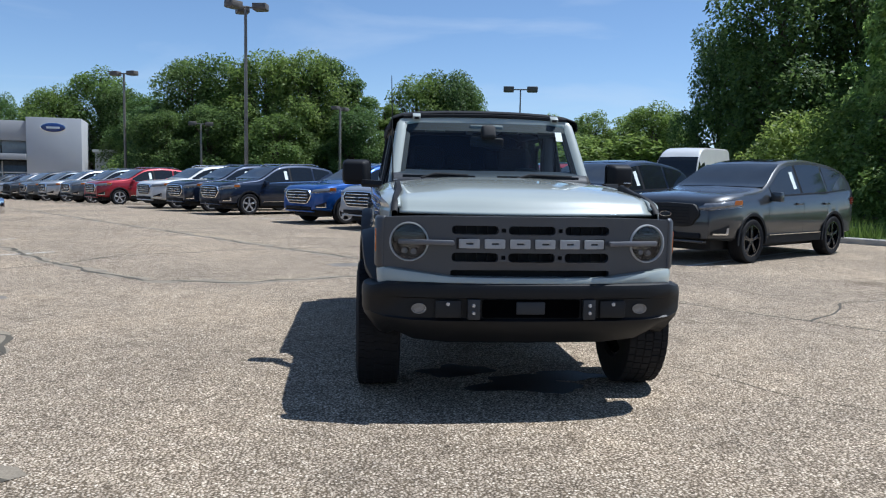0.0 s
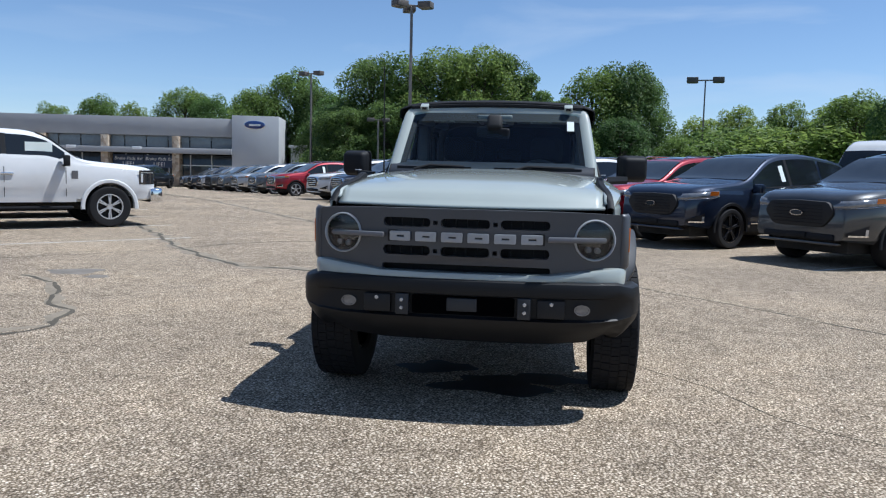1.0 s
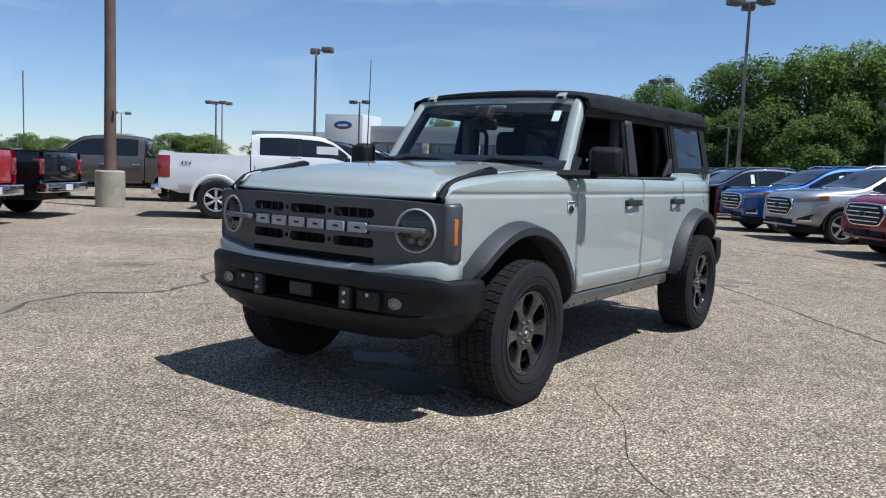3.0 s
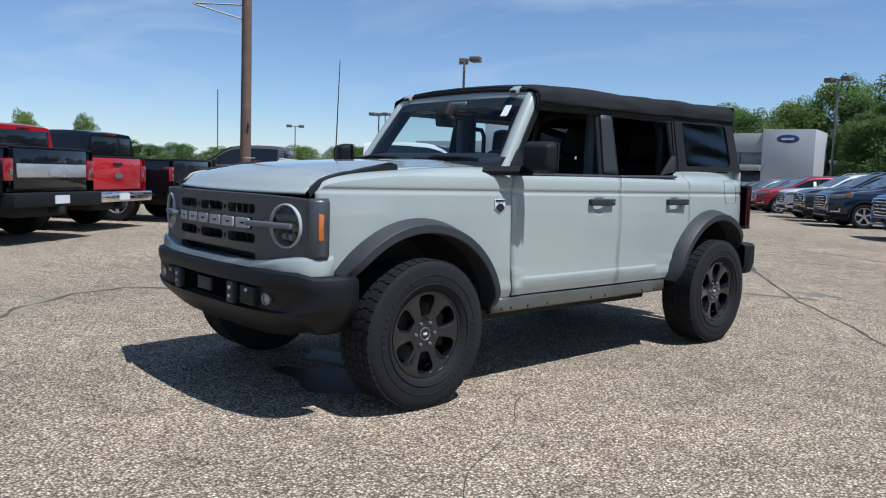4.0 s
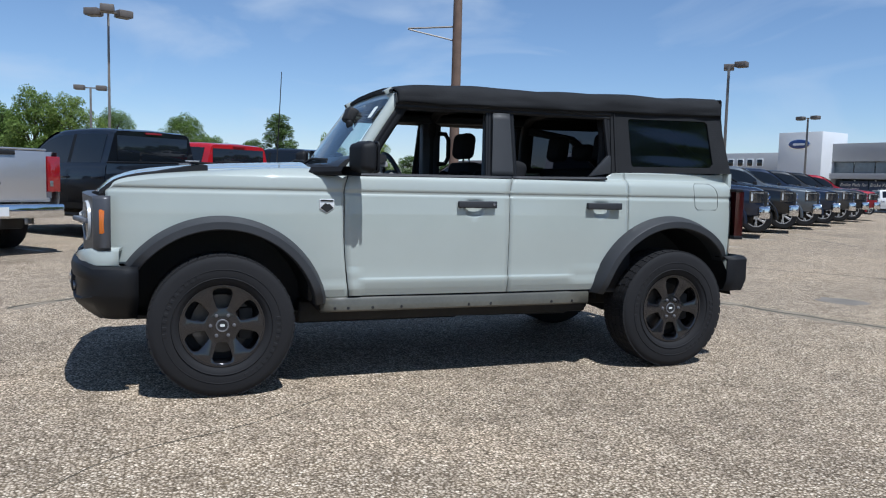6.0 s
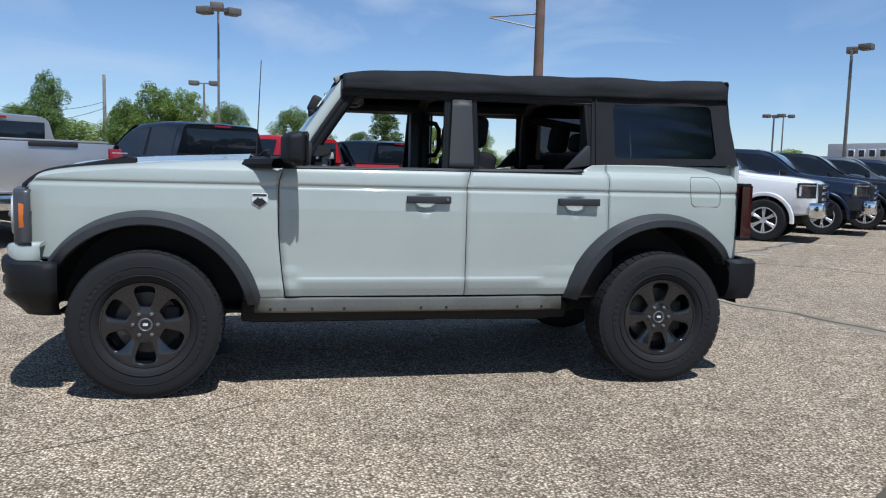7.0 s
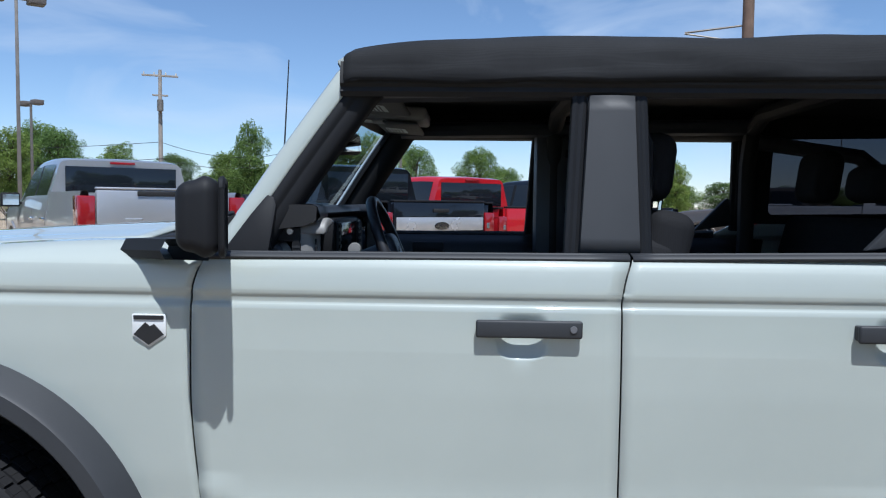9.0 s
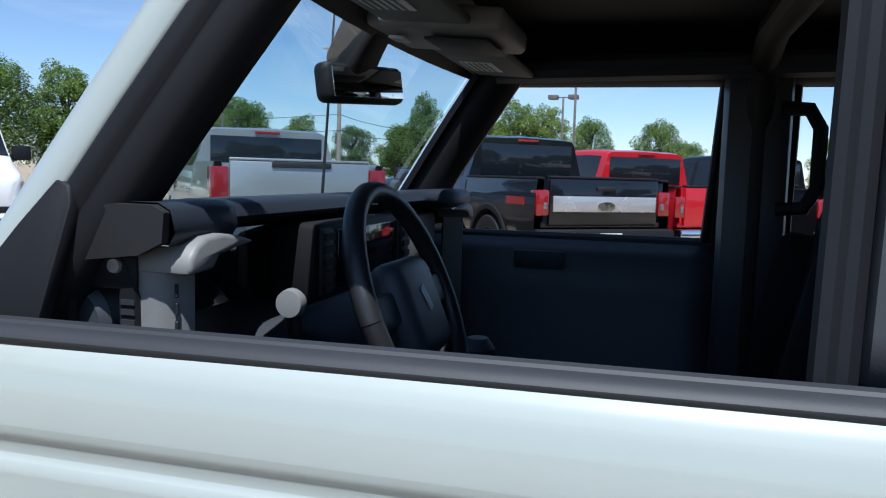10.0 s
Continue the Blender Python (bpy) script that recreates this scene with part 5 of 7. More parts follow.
for kind, x, y, h, wide in (
    # behind the showroom's end
    ("a", -33, 78, 10.6, 1.0), ("a", -29, 80, 11.8, 1.0), ("c", -26, 78, 11, 0.9), ("a", -22.5, 74, 9, 1.0), ("f", -20, 66, 4.5, 1.2),
    # tall wood beyond the row
    ("c", -17.0, 55, 6.4, 1.1), ("c", -14, 54, 9.7, 1.0), ("b", -11, 53.5, 10.5, 1.0), ("a", -8.3, 53, 10.2, 1.0), ("a", -5.2, 52, 10.2, 0.9), ("c", -3.6, 53, 9.7, 0.8), ("d", -1.6, 52, 9.1, 1.2), ("d", 0.6, 54, 8.2, 1.2),
    ("c", -12, 50, 6.0, 1.4), ("a", -7, 49, 5.5, 1.4), ("c", -2, 49.5, 6.0, 1.3), ("c", -15, 50, 5.5, 1.4), ("b", 1.5, 50, 5.0, 1.3),
    ("a", 3.2, 56, 9.2, 0.95), ("c", 6.0, 56, 9.5, 0.95), ("a", 7.2, 57, 8.7, 0.7), ("c", 5, 52, 5.2, 1.4), ("b", 9.0, 52, 4.2, 1.3),
    ("b", 13, 66, 6.6, 1.3), ("b", 16.5, 68, 7.8, 1.1), ("b", 20, 66, 8.0, 1.1), ("f", 14, 60, 4.2, 1.5), ("b", 23, 64, 7.6, 1.2), ("a", 22, 55, 7.4, 1.2), ("b", 26, 60, 7.5, 1.2), ("f", 19, 56, 4.0, 1.6),
    # behind the showroom
    ("b", -63, 86, 8.8, 1.2), ("a", -58, 88, 9.6, 1.0), ("b", -53, 87, 9.0, 1.0), ("a", -47, 89, 10.8, 1.1), ("a", -42, 86, 9.6, 1.0), ("b", -37, 84, 9.0, 1.0),
    # low distance
    ("a", -125, 51, 4.8, 2.2), ("b", -121, 56, 4.6, 2.2), ("a", -124, 74, 5.4, 2.2), ("a", -112, 76, 5.6, 2.0), ("b", -108, 80, 6.0, 2.0), ("a", -126, 64, 4.2, 2.2), ("c", -128, 44, 4.0, 2.4), ("a", -116, 84, 5.6, 2.2), ("b", -102, 88, 5.8, 2.0), ("c", -95, 92, 6.2, 2.0),
    ("e", -69.5, 8.9, 7.6, 1.7), ("b", -68.4, 13.5, 5.5, 0.9), ("c", -109, 35, 4.8, 2.2), ("a", -108, 39, 4.0, 2.0), ("c", -113, 14, 5.0, 1.6), ("a", -74, 3, 5.0, 1.2), ("b", -66, 17.5, 5.4, 0.8), ("a", -90, 24, 4.0, 1.8),
    ("a", -65.3, 0.4, 6.2, 1.0), ("c", -71, 6.6, 4.6, 1.0),
    # beyond the pickups
    ("b", -56, -7.6, 6.8, 1.0), ("b", -57, -10, 7.2, 1.0), ("e", -64, -9.5, 8.6, 0.7), ("b", -60, -12.5, 6.2, 1.0), ("a", -68, -14, 6.0, 1.1), ("b", -62.6, -19.0, 8.3, 0.72), ("f", -70, -20, 4.0, 1.6), ("a", -63, -5, 6.2, 0.9),
    ("a", -66, -22, 5.8, 1.1), ("c", -64, -26, 5.4, 1.2), ("b", -62, -30, 6.4, 1.1), ("a", -60, -34, 7.2, 1.0), ("a", -66, -39, 8.2, 1.1), ("b", -50, -32, 6.4, 1.0), ("a", -47, -36, 8.0, 1.1), ("b", -44, -39, 8.4, 1.1), ("a", -40, -41, 8.0, 1.1), ("c", -36, -43, 8.4, 1.2),
    # behind the kerb
    ("c", 18.2, 35, 9.6, 0.7), ("c", 21, 36, 9.5, 0.8), ("c", 19.9, 31.5, 12.6, 0.95), ("c", 23.5, 31.0, 12.8, 0.9), ("p", 20.6, 22.4, 12.2, 0.8), ("n", 18.0, 17.6, 12.2, 0.8), ("p", 17.2, 12.6, 11.4, 0.85), ("p", 15.4, 16.0, 5.5, 0.9), 
    ("f", 15.2, 18.2, 3.4, 0.8), ("f", 15.0, 15.0, 3.0, 0.8), ("f", 15.6, 21.5, 3.4, 0.8), ("f", 19.0, 26.5, 3.6, 0.9), ("f", 15.2, 11.6, 3.0, 0.8), ("f", 19, 31, 3.4, 0.9),
):
    plant(kind, x, y, h, wide)

# ---- the pale grey off-road wagon ----
SUV = thing("off_road_suv", "pale grey-green boxy off-road wagon with black canvas roof and open windows", "car")
AXF, AXR, HUB = -1.4745, 1.4745, 0.395
SIDE = [(0.44, 0.818), (0.50, 0.832), (0.53, 0.846), (0.575, 0.862), (0.61, 0.8695), (0.626, 0.871), (0.633, 0.8695), (0.639, 0.8645), (0.647, 0.8635), (0.70, 0.863), (0.80, 0.866), (0.92, 0.869), (1.02, 0.868), (1.10, 0.864), (1.121, 0.8632), (1.131, 0.8605), (1.137, 0.8560), (1.149, 0.8555), (1.157, 0.8598), (1.166, 0.8610), (1.18, 0.8602), (1.20, 0.8575), (1.22, 0.8528), (1.235, 0.8455), (1.245, 0.8365), (1.256, 0.820), (1.264, 0.802), (1.28, 0.795)]
SIDE_F = [p for p in SIDE if not 0.6 < p[0] < 0.66] + [(0.63, 0.858)]
SIDE_F.sort()
EDGE = [(-2.07, 1.155), (-2.02, 1.195), (-1.9, 1.218), (-1.54, 1.252), (-0.95, 1.284), (-0.77, 1.275)]


SCOOPS = (0.0325, 0.9345)
SHOULDER = [(1.157, 0.8598), (1.166, 0.8612), (1.18, 0.8602), (1.20, 0.8575), (1.22, 0.8528), (1.235, 0.8455), (1.245, 0.8365), (1.256, 0.820), (1.264, 0.802)]


def side_x(z, y, table=SIDE):
    x = curve_at(SHOULDER, z) if 1.157 < z < 1.264 else linear_at(table, z)
    x -= 0.010 * (y - 0.15) ** 2
    if table is SIDE:
        # the lower crease dies away before the ends of the doors
        k = max(0.0, min(1.0, (y + 0.71) / 0.05, (0.76 - y) / 0.06))
        if z < 0.7 and k < 1:
            x = x * k + linear_at(SIDE_F, z) * (1 - k)
        # finger scoops behind the door handles
        for c in SCOOPS:
            q = (abs(y - c) / 0.064) ** 3 + (abs(z - 1.070) / 0.066) ** 3
            if q < 1:
                x -= 0.021 * (1 - q) ** 1.1 * max(0.12, min(1.0, (1.125 - z) / 0.055))
    if y < -1.75:
        x -= 0.035 * ((-1.75 - y) / 0.3) ** 2
    if y > 1.7:
        x -= 0.03 * ((y - 1.7) / 0.3) ** 2
    return x


def arch_low(y, sill=0.522):
    z = sill
    for c, zc, r in ((AXF, HUB, 0.565), (AXR + 0.01, HUB + 0.012, 0.568)):
        d = r * r - (y - c) ** 2
        if d > 0:
            z = max(z, zc + math.sqrt(d))
    return z


def seam_y(y, z):
    """The upright panel gaps bow: the front one at top and foot, the middle one at the top."""
    up = max(0.0, (z - 1.13) / 0.12) ** 2
    f = max(0.0, 1 - abs(y + 0.779) / 0.16)
    m = max(0.0, 1 - abs(y - 0.272) / 0.16)
    return y + f * (0.032 * min(1.3, up) + 0.036 * max(0.0, (0.9 - z) / 0.37) ** 1.5 - 0.006) + m * 0.026 * min(1.3, up)


def side_panel(name, ys, low, top, side, table=SIDE, roll=None, label="", m="paint", shift=0.0):
    zs = sorted({z for z, _ in table} | set(span(0.46, 1.26, 22)) | (set(span(1.002, 1.138, 22)) if "door" in name else set()) | set(span(1.16, 1.264, 16)) | {1.28, 1.30, 1.31})
    rows = []
    for y in ys:
        a, b = low(y), top(y)
        r = []
        for z in zs:
            z = min(max(z, a), b)
            r.append((side * (side_x(z, y, table) + shift), y, z))
        if roll:
            e = roll(y)
            x0 = side_x(b, y, table)
            for k in (0.2, 0.45, 0.7, 1.0):
                r.append((side * (x0 + (0.715 - x0) * k), y, b + (e - b) * math.sin(k * math.pi / 2) ** 0.8))
        rows.append([(x, seam_y(y, z), z) for x, y, z in r])
    return part(name, rows_sheet(rows, flip=side > 0), M[m], SUV, label, smooth=38, solid=0.012)


def belt_top(y):
    return linear_at([(-0.8, 1.246), (0.27, 1.251), (0.98, 1.262), (1.06, 1.303), (1.2, 1.308), (2.1, 1.322)], y)


for side in (1, -1):
    ys = sorted(set(span(-2.07, -0.782, 60)))
    side_panel("front_wing", ys, lambda y: max(arch_low(y), 0.735 if y < -1.95 else (0.45 if y > -0.9 else 0.522)), lambda y: min(1.225, curve_at(EDGE, y) - 0.03), side, SIDE_F, roll=lambda y: curve_at(EDGE, y))
    side_panel("front_door", sorted(set(span(-0.776, 0.2695, 26) + span(-0.033, 0.098, 24) + [-0.71, -0.66])), lambda y: 0.532, belt_top, side)
    side_panel("rear_door", sorted(set(span(0.2745, 1.144, 30) + [1.055, 1.065, 0.70, 0.76] + span(0.869, 1.0, 24))), lambda y: max(0.532, arch_low(y)), belt_top, side)
    side_panel("rear_quarter", sorted(set(span(1.149, 2.04, 44))), lambda y: max(arch_low(y), 0.735 if y > 1.9 else 0.5), belt_top, side, SIDE_F)
    # sill with bolts
    rows = [[(side * x, y, z) for x, z in ((0.80, 0.437), (0.835, 0.437), (0.846, 0.447), (0.848, 0.505), (0.838, 0.522), (0.80, 0.524))] for y in span(-0.915, 0.872, 12)]
    sill = part("sill", rows_sheet(rows, flip=side > 0), M["sill"], SUV, "dusty painted sill with clips", solid=0.006)
    for y in (-0.83, -0.75, -0.60, -0.42, 0.02, 0.17, 0.60, 0.75):
        part("clip", lathe([(0, 0.0), (0, 0.009), (0.004, 0.007), (0.004, 0.0)], "X", 10), M["dark"], sill).location = (side * 0.849 - (0.002 if side > 0 else -0.002 + 0.004), y, 0.46)
    # dark shell behind the panel gaps and inner wheel housings
    rows = [[(side * (side_x(z, y) - 0.035), y, z) for z in (0.50, 0.7, 0.9, 1.1, 1.2, 1.24)] for y in span(-0.84, 1.2, 20)]
    part("inner_panel", rows_sheet(rows, flip=side > 0), M["dark"], SUV, solid=0.02)
    for c, zc in ((AXF, HUB), (AXR + 0.01, HUB + 0.012)):
        rows = []
        for k in span(6, 174, 26):
            a = radians(k)
            rows.append([(side * x, c + r * math.cos(a), zc + r * math.sin(a)) for x, r in ((0.84, 0.556), (0.80, 0.55), (0.55, 0.55), (0.45, 0.52), (0.45, 0.1))])
        part("wheel_housing", rows_sheet(rows, flip=side < 0), M["dark"], SUV)
    # wheel-arch mouldings
    for c, zc, rin, rout, a0, a1 in ((AXF, HUB, 0.532, 0.606, 10, 146), (AXR + 0.01, HUB + 0.014, 0.534, 0.612, 10, 146)):
        rows = []
        for k in span(a0, a1, 44):
            kk = k if c < 0 else 180 - k
            a = radians(kk)
            base = side_x(min(1.05, zc + rout * math.sin(a)), c + rout * math.cos(a), SIDE_F)
            ends = min(1.0, (k - a0) / 12.0, (a1 - k) / 10.0) if k not in (a0, a1) else 0.0
            pr = 0.055 + 0.033 * max(0.0, ends)
            sec = ((rin, -0.04), (rin, pr), (rin + 0.006, pr + 0.006), (rin + 0.045, pr + 0.004), (rin + 0.052, pr - 0.004), (rout - 0.006, 0.02), (rout, 0.004), (rout + 0.002, -0.006))
            rows.append([(side * (base + o), c + r * math.cos(a), zc + r * math.sin(a)) for r, o in sec])
        part("wheel_arch_moulding", rows_sheet(rows, flip=(side < 0) ^ (c > 0)), M["flare"], SUV, "dark grey plastic wheel-arch moulding", smooth=40)

# bonnet
rows = []
for v in span(0, 1, 30):
    r = []
    for u in span(-1, 1, 28):
        yf = -2.165 + 0.075 * abs(u) ** 2.2
        y = yf + (-0.955 - yf) * v ** 1.25
        d = y - yf
        base = curve_at([(-2.2, 1.16), (-2.05, 1.185), (-1.9, 1.215), (-1.54, 1.252), (-0.95, 1.284)], y)
        z = base + 0.030 * (1 - abs(u) ** 3.0) * min(1, d / 0.25 + 0.25) - 0.052 * math.exp(-((d / 0.055) ** 2))
        z += 0.010 * (1 / (1 + math.exp((abs(u) - 0.62) * 28))) * min(1, d / 0.3)
        r.append((0.722 * u * (1 - 0.012 * v), y, z))
    rows.append(r)
hood = part("bonnet", rows_sheet(rows), M["paint"], SUV, smooth=40, solid=0.012)
for side in (1, -1):
    # black strip along the bonnet corner with a lashing eye
    rows = []
    for k in span(0, 1, 16):
        y = -2.10 + 0.56 * k
        z = curve_at([(-2.10, 1.118), (-2.05, 1.165), (-1.97, 1.20), (-1.85, 1.224), (-1.54, 1.256)], y) + 0.006
        x = 0.752 - 0.038 * min(1, k * 1.6)
        h = 0.006 + 0.026 * max(0, (k - 0.5)) / 0.5 * (1.0 if k < 0.97 else 0.4)
        rows.append([(side * (x + 0.022), y, z - 0.02), (side * (x + 0.018), y, z + h - 0.006), (side * (x + 0.010), y, z + h), (side * (x - 0.012), y, z + h), (side * (x - 0.018), y, z + h - 0.006), (side * (x - 0.02), y, z - 0.02)])
    eye = part("bonnet_corner_trim", rows_sheet(rows, flip=side < 0), M["trim"], SUV, "black plastic bonnet corner trim")
    part("lashing_eye", box(*sorted((side * 0.718, side * 0.742)), -1.66, -1.585, 1.297, 1.303, bevel=0.002), M["alloy"], eye)

# cowl, wipers
rows = [[(x, y, z + 0.028 * (1 - (x / 0.75) ** 2)) for x in span(-0.735, 0.735, 16)] for y, z in ((-0.965, 1.262), (-0.95, 1.278), (-0.90, 1.284), (-0.79, 1.288), (-0.77, 1.27))]
part("cowl", rows_sheet(rows), M["trim"], SUV, solid=0.01)
for x0, x1 in ((-0.62, -0.18), (0.06, 0.58)):
    bm = tube([(x0 + 0.1, -0.90, 1.315), (x0 + 0.2, -0.865, 1.345), (x1, -0.835, 1.337)], 0.009, 6)
    add_box(bm, x0 - 0.03, x1 + 0.05, -0.85, -0.842, 1.315, 1.335)
    part("wiper", bm, M["dark"], SUV)

# windscreen frame: pillars and header in body colour
WS_N = Vector((0, -0.832, 0.555)).normalized()
FRAME = [(0.748, -0.752, 1.255), (0.735, -0.715, 1.315), (0.722, -0.655, 1.405), (0.708, -0.595, 1.497), (0.694, -0.533, 1.588), (0.682, -0.477, 1.668), (0.672, -0.440, 1.722), (0.655, -0.416, 1.752), (0.62, -0.408, 1.766), (0.5, -0.406, 1.775), (0.3, -0.405, 1.782), (0.0, -0.404, 1.785)]
frame_path = [Vector(p) for p in FRAME] + [Vector((-p[0], p[1], p[2])) for p in FRAME[-2::-1]]


def frame_sweep(sec, path):
    rows = []
    for i, p in enumerate(path):
        d = (path[min(i + 1, len(path) - 1)] - path[max(i - 1, 0)]).normalized()
        o = d.cross(WS_N).normalized()
        if o.dot(p - Vector((0, -0.62, 1.5))) < 0:
            o = -o
        rows.append([tuple(p + o * a + WS_N * b) for a, b in sec])
    bm = rows_sheet(rows)
    bmesh.ops.recalc_face_normals(bm, faces=bm.faces)
    return bm


part("windscreen_frame", frame_sweep([(-0.075, -0.028), (-0.072, 0.004), (-0.05, 0.016), (-0.015, 0.018), (0.001, 0.010), (0.010, -0.008), (0.013, -0.034), (0.008, -0.040), (-0.05, -0.042), (-0.075, -0.028)], frame_path), M["paint"], SUV, "painted windscreen frame", smooth=50)
part("windscreen_seal", frame_sweep([(-0.105, -0.02), (-0.105, -0.004), (-0.07, 0.006), (-0.068, -0.02), (-0.105, -0.02)], frame_path), M["trim"], SUV)
for side in (1, -1):
    pp = [Vector((side * p[0], p[1], p[2])) for p in FRAME[:9]]
    part("pillar_trim", frame_sweep([(0.008, -0.036), (0.013, -0.043), (0.012, -0.062), (0.006, -0.066), (0.006, -0.072), (0.004, -0.092), (-0.012, -0.108), (-0.05, -0.112), (-0.086, -0.07), (-0.089, -0.016), (-0.079, -0.010), (-0.04, -0.040), (0.008, -0.036)], pp), M["trim"], SUV, "black pillar trim", smooth=75)
    qt = prism([(-0.74, 1.24), (-0.613, 1.24), (-0.600, 1.375), (-0.607, 1.395), (-0.625, 1.402), (-0.665, 1.35)], 0.02, Matrix(((0, -side, 0, side * 0.782), (1, 0, 0, 0), (0, 0, 1, 0), (0, 0, 0, 1))), 0.004)
    for v in qt.verts:
        v.co.x -= side * 0.30 * (v.co.z - 1.24)
    part("quarter_trim", qt, M["trim"], SUV)
rows = []
for v in span(0, 1, 10):
    a, b = Vector((0.668, -0.762, 1.292)), Vector((0.60, -0.448, 1.735))
    p = a.lerp(b, v)
    rows.append([(p.x * u, p.y - 0.035 * (1 - u * u), p.z) for u in span(-1, 1, 14)])
ws = part("windscreen", rows_sheet(rows), M["glass"], SUV, "clear tinted windscreen with reflections")
ws.visible_shadow = False
part("sticker", box(0.0, 0.05, -0.002, 0.002, 0.0, 0.085, m=pose(0.525, -0.568, 1.605, -35, 0, 4)), M["paper"], SUV, "small white sticker on the glass")
band = [[(x * u, y - 0.033 * (1 - u * u) + 0.006, z) for u in span(-1, 1, 14)] for x, y, z in ((0.612, -0.487, 1.672), (0.60, -0.444, 1.733))]
part("windscreen_band", rows_sheet(band), M["dark"], SUV, "black shade band behind the glass")
for side in (1, -1):
    hinge = part("top_latch", box(-0.03, 0.03, -0.035, 0.02, -0.02, 0.012, bevel=0.004, m=pose(side * 0.53, -0.438, 1.784, 30)), M["paint"], SUV, "painted roof latch on the windscreen header")
    part("latch_slot", box(-0.018, 0.018, -0.037, -0.03, -0.012, 0.006, m=pose(side * 0.53, -0.440, 1.784, 30)), M["dark"], hinge)

# front: grille, headlamps, lower painted strip
def bow(bm):
    for v in bm.verts:
        v.co.y += 0.10 * (abs(v.co.x) / 0.8) ** 2.3
    return bm


slots = []
for z0, z1 in ((1.008, 1.056), (0.858, 0.908)):
    for x0, x1 in ((-0.44, -0.185), (-0.13, 0.13), (0.185, 0.44)):
        slots.append(rounded(x0, x1, z0, z1, 0.022))
for cx in (-0.668, 0.668):
    slots.append(disc(cx, 0.963, 0.098))
slots.append(rounded(-0.445, 0.445, 0.775, 0.812, 0.012))
for z in (1.032, 0.883):
    for x in (-0.1575, 0.1575):
        slots.append(rounded(x - 0.012, x + 0.012, z - 0.011, z + 0.011, 0.002, 1))
outline = [(-0.80, 1.095), (-0.815, 1.08), (-0.815, 0.84), (-0.80, 0.822), (-0.62, 0.795), (-0.46, 0.762), (0.46, 0.762), (0.62, 0.795), (0.80, 0.822), (0.815, 0.84), (0.815, 1.08), (0.80, 1.095)]
xs = span(0.78, -0.78, 24)
outline += [(x, 1.107 - 0.012 * (abs(x) / 0.8) ** 4) for x in xs]
gm = bow(prism(outline, 0.05, Matrix.Translation((0, -2.232, 0)), 0.0, slots))
grille = part("grille_panel", gm, M["grille"], SUV, "charcoal grille panel with rounded slots", smooth=40)
for side in (1, -1):
    rows = []
    for x, y in ((0.805, -2.125), (0.822, -2.118), (0.838, -2.10), (0.846, -2.075), (0.848, -2.04)):
        rows.append([(side * x, y, z) for z in (0.815, 0.83, 0.95, 1.08, 1.098)])
    rows = [[(p[0] + (-side * 0.012 if i in (0, 4) else 0), p[1], p[2]) for i, p in enumerate(r)] for r in rows]
    part("grille_cheek", rows_sheet(rows, flip=side < 0), M["grille"], grille, solid=0.01)
    part("side_marker", box(*sorted((side * 0.842, side * 0.856)), -2.098, -2.055, 0.90, 1.03, bevel=0.006), M["amber"], grille, "amber side marker lamp")
part("grille_backing", bow(prism(rounded(-0.60, 0.60, 0.77, 1.09, 0.02), 0.02, Matrix.Translation((0, -2.16, 0)))), M["dark"], grille)
for i, x in enumerate(span(-0.41, 0.41, 14)):
    part("radiator_fin", box(x - 0.004, x + 0.004, -2.175, -2.16, 0.85, 1.06), M["trim"], grille)
lp = part("letter_band", bow(prism(rounded(-0.415, 0.415, 0.928, 0.990, 0.006), 0.012, Matrix.Translation((0, -2.236, 0)))), M["dark"], grille)
for i in range(6):
    x0 = -0.396 + i * 0.139
    part("lettering_block", bow(prism(rounded(x0 - 0.006, x0 + 0.106, 0.934, 0.984, 0.006), 0.012, Matrix.Translation((0, -2.250, 0)), 0.002, [rounded(x0 + 0.032, x0 + 0.072, 0.954, 0.964, 0.003)])), M["badge_grey"], lp)
for side in (1, -1):
    b = bmesh.new()
    add_box(b, *sorted((side * 0.43, side * 0.73)), -2.268, -2.225, 0.950, 0.977, bevel=0.008)
    for v in b.verts:
        v.co.y += 0.085 * ((abs(v.co.x) - 0.4) / 0.33) ** 1.2 if abs(v.co.x) > 0.4 else 0
    part("lamp_bar", b, M["satin"], grille)
    cy = -2.152
    rot = Matrix.Translation((side * 0.668, cy, 0.963)) @ Matrix.Rotation(radians(side * 12), 4, "Z")
    lamp = part("headlight", lathe([(-0.022, 0.100), (-0.027, 0.1035), (-0.025, 0.1075), (-0.005, 0.110), (0.02, 0.108), (0.02, 0.098)], "Y", 48, m=rot, close=True), M["ring"], SUV, "round headlamp with pale ring")
    part("reflector", lathe([(0.05, 0.0), (0.05, 0.06), (0.01, 0.098), (-0.01, 0.0985)], "Y", 32, m=rot), M["lamp_dark"], lamp)
    part("lamp_shelf", box(-0.085, 0.085, -0.004, 0.02, -0.002, 0.052, bevel=0.004, m=rot), M["dark"], lamp)
    for dx, dz, r in ((-0.028, -0.052, 0.017), (0.022, -0.056, 0.017)):
        part("bulb", lathe([(0.02, 0.0), (0.02, r), (-0.004, r * 0.9), (-0.010, 0.0)], "Y", 16, m=rot @ Matrix.Translation((dx, 0, dz))), M["satin"], lamp)
    lens = part("lens", lathe([(-0.03, 0.0), (-0.029, 0.05), (-0.022, 0.099)], "Y", 32, m=rot), M["lens"], lamp)
    lens.visible_shadow = False

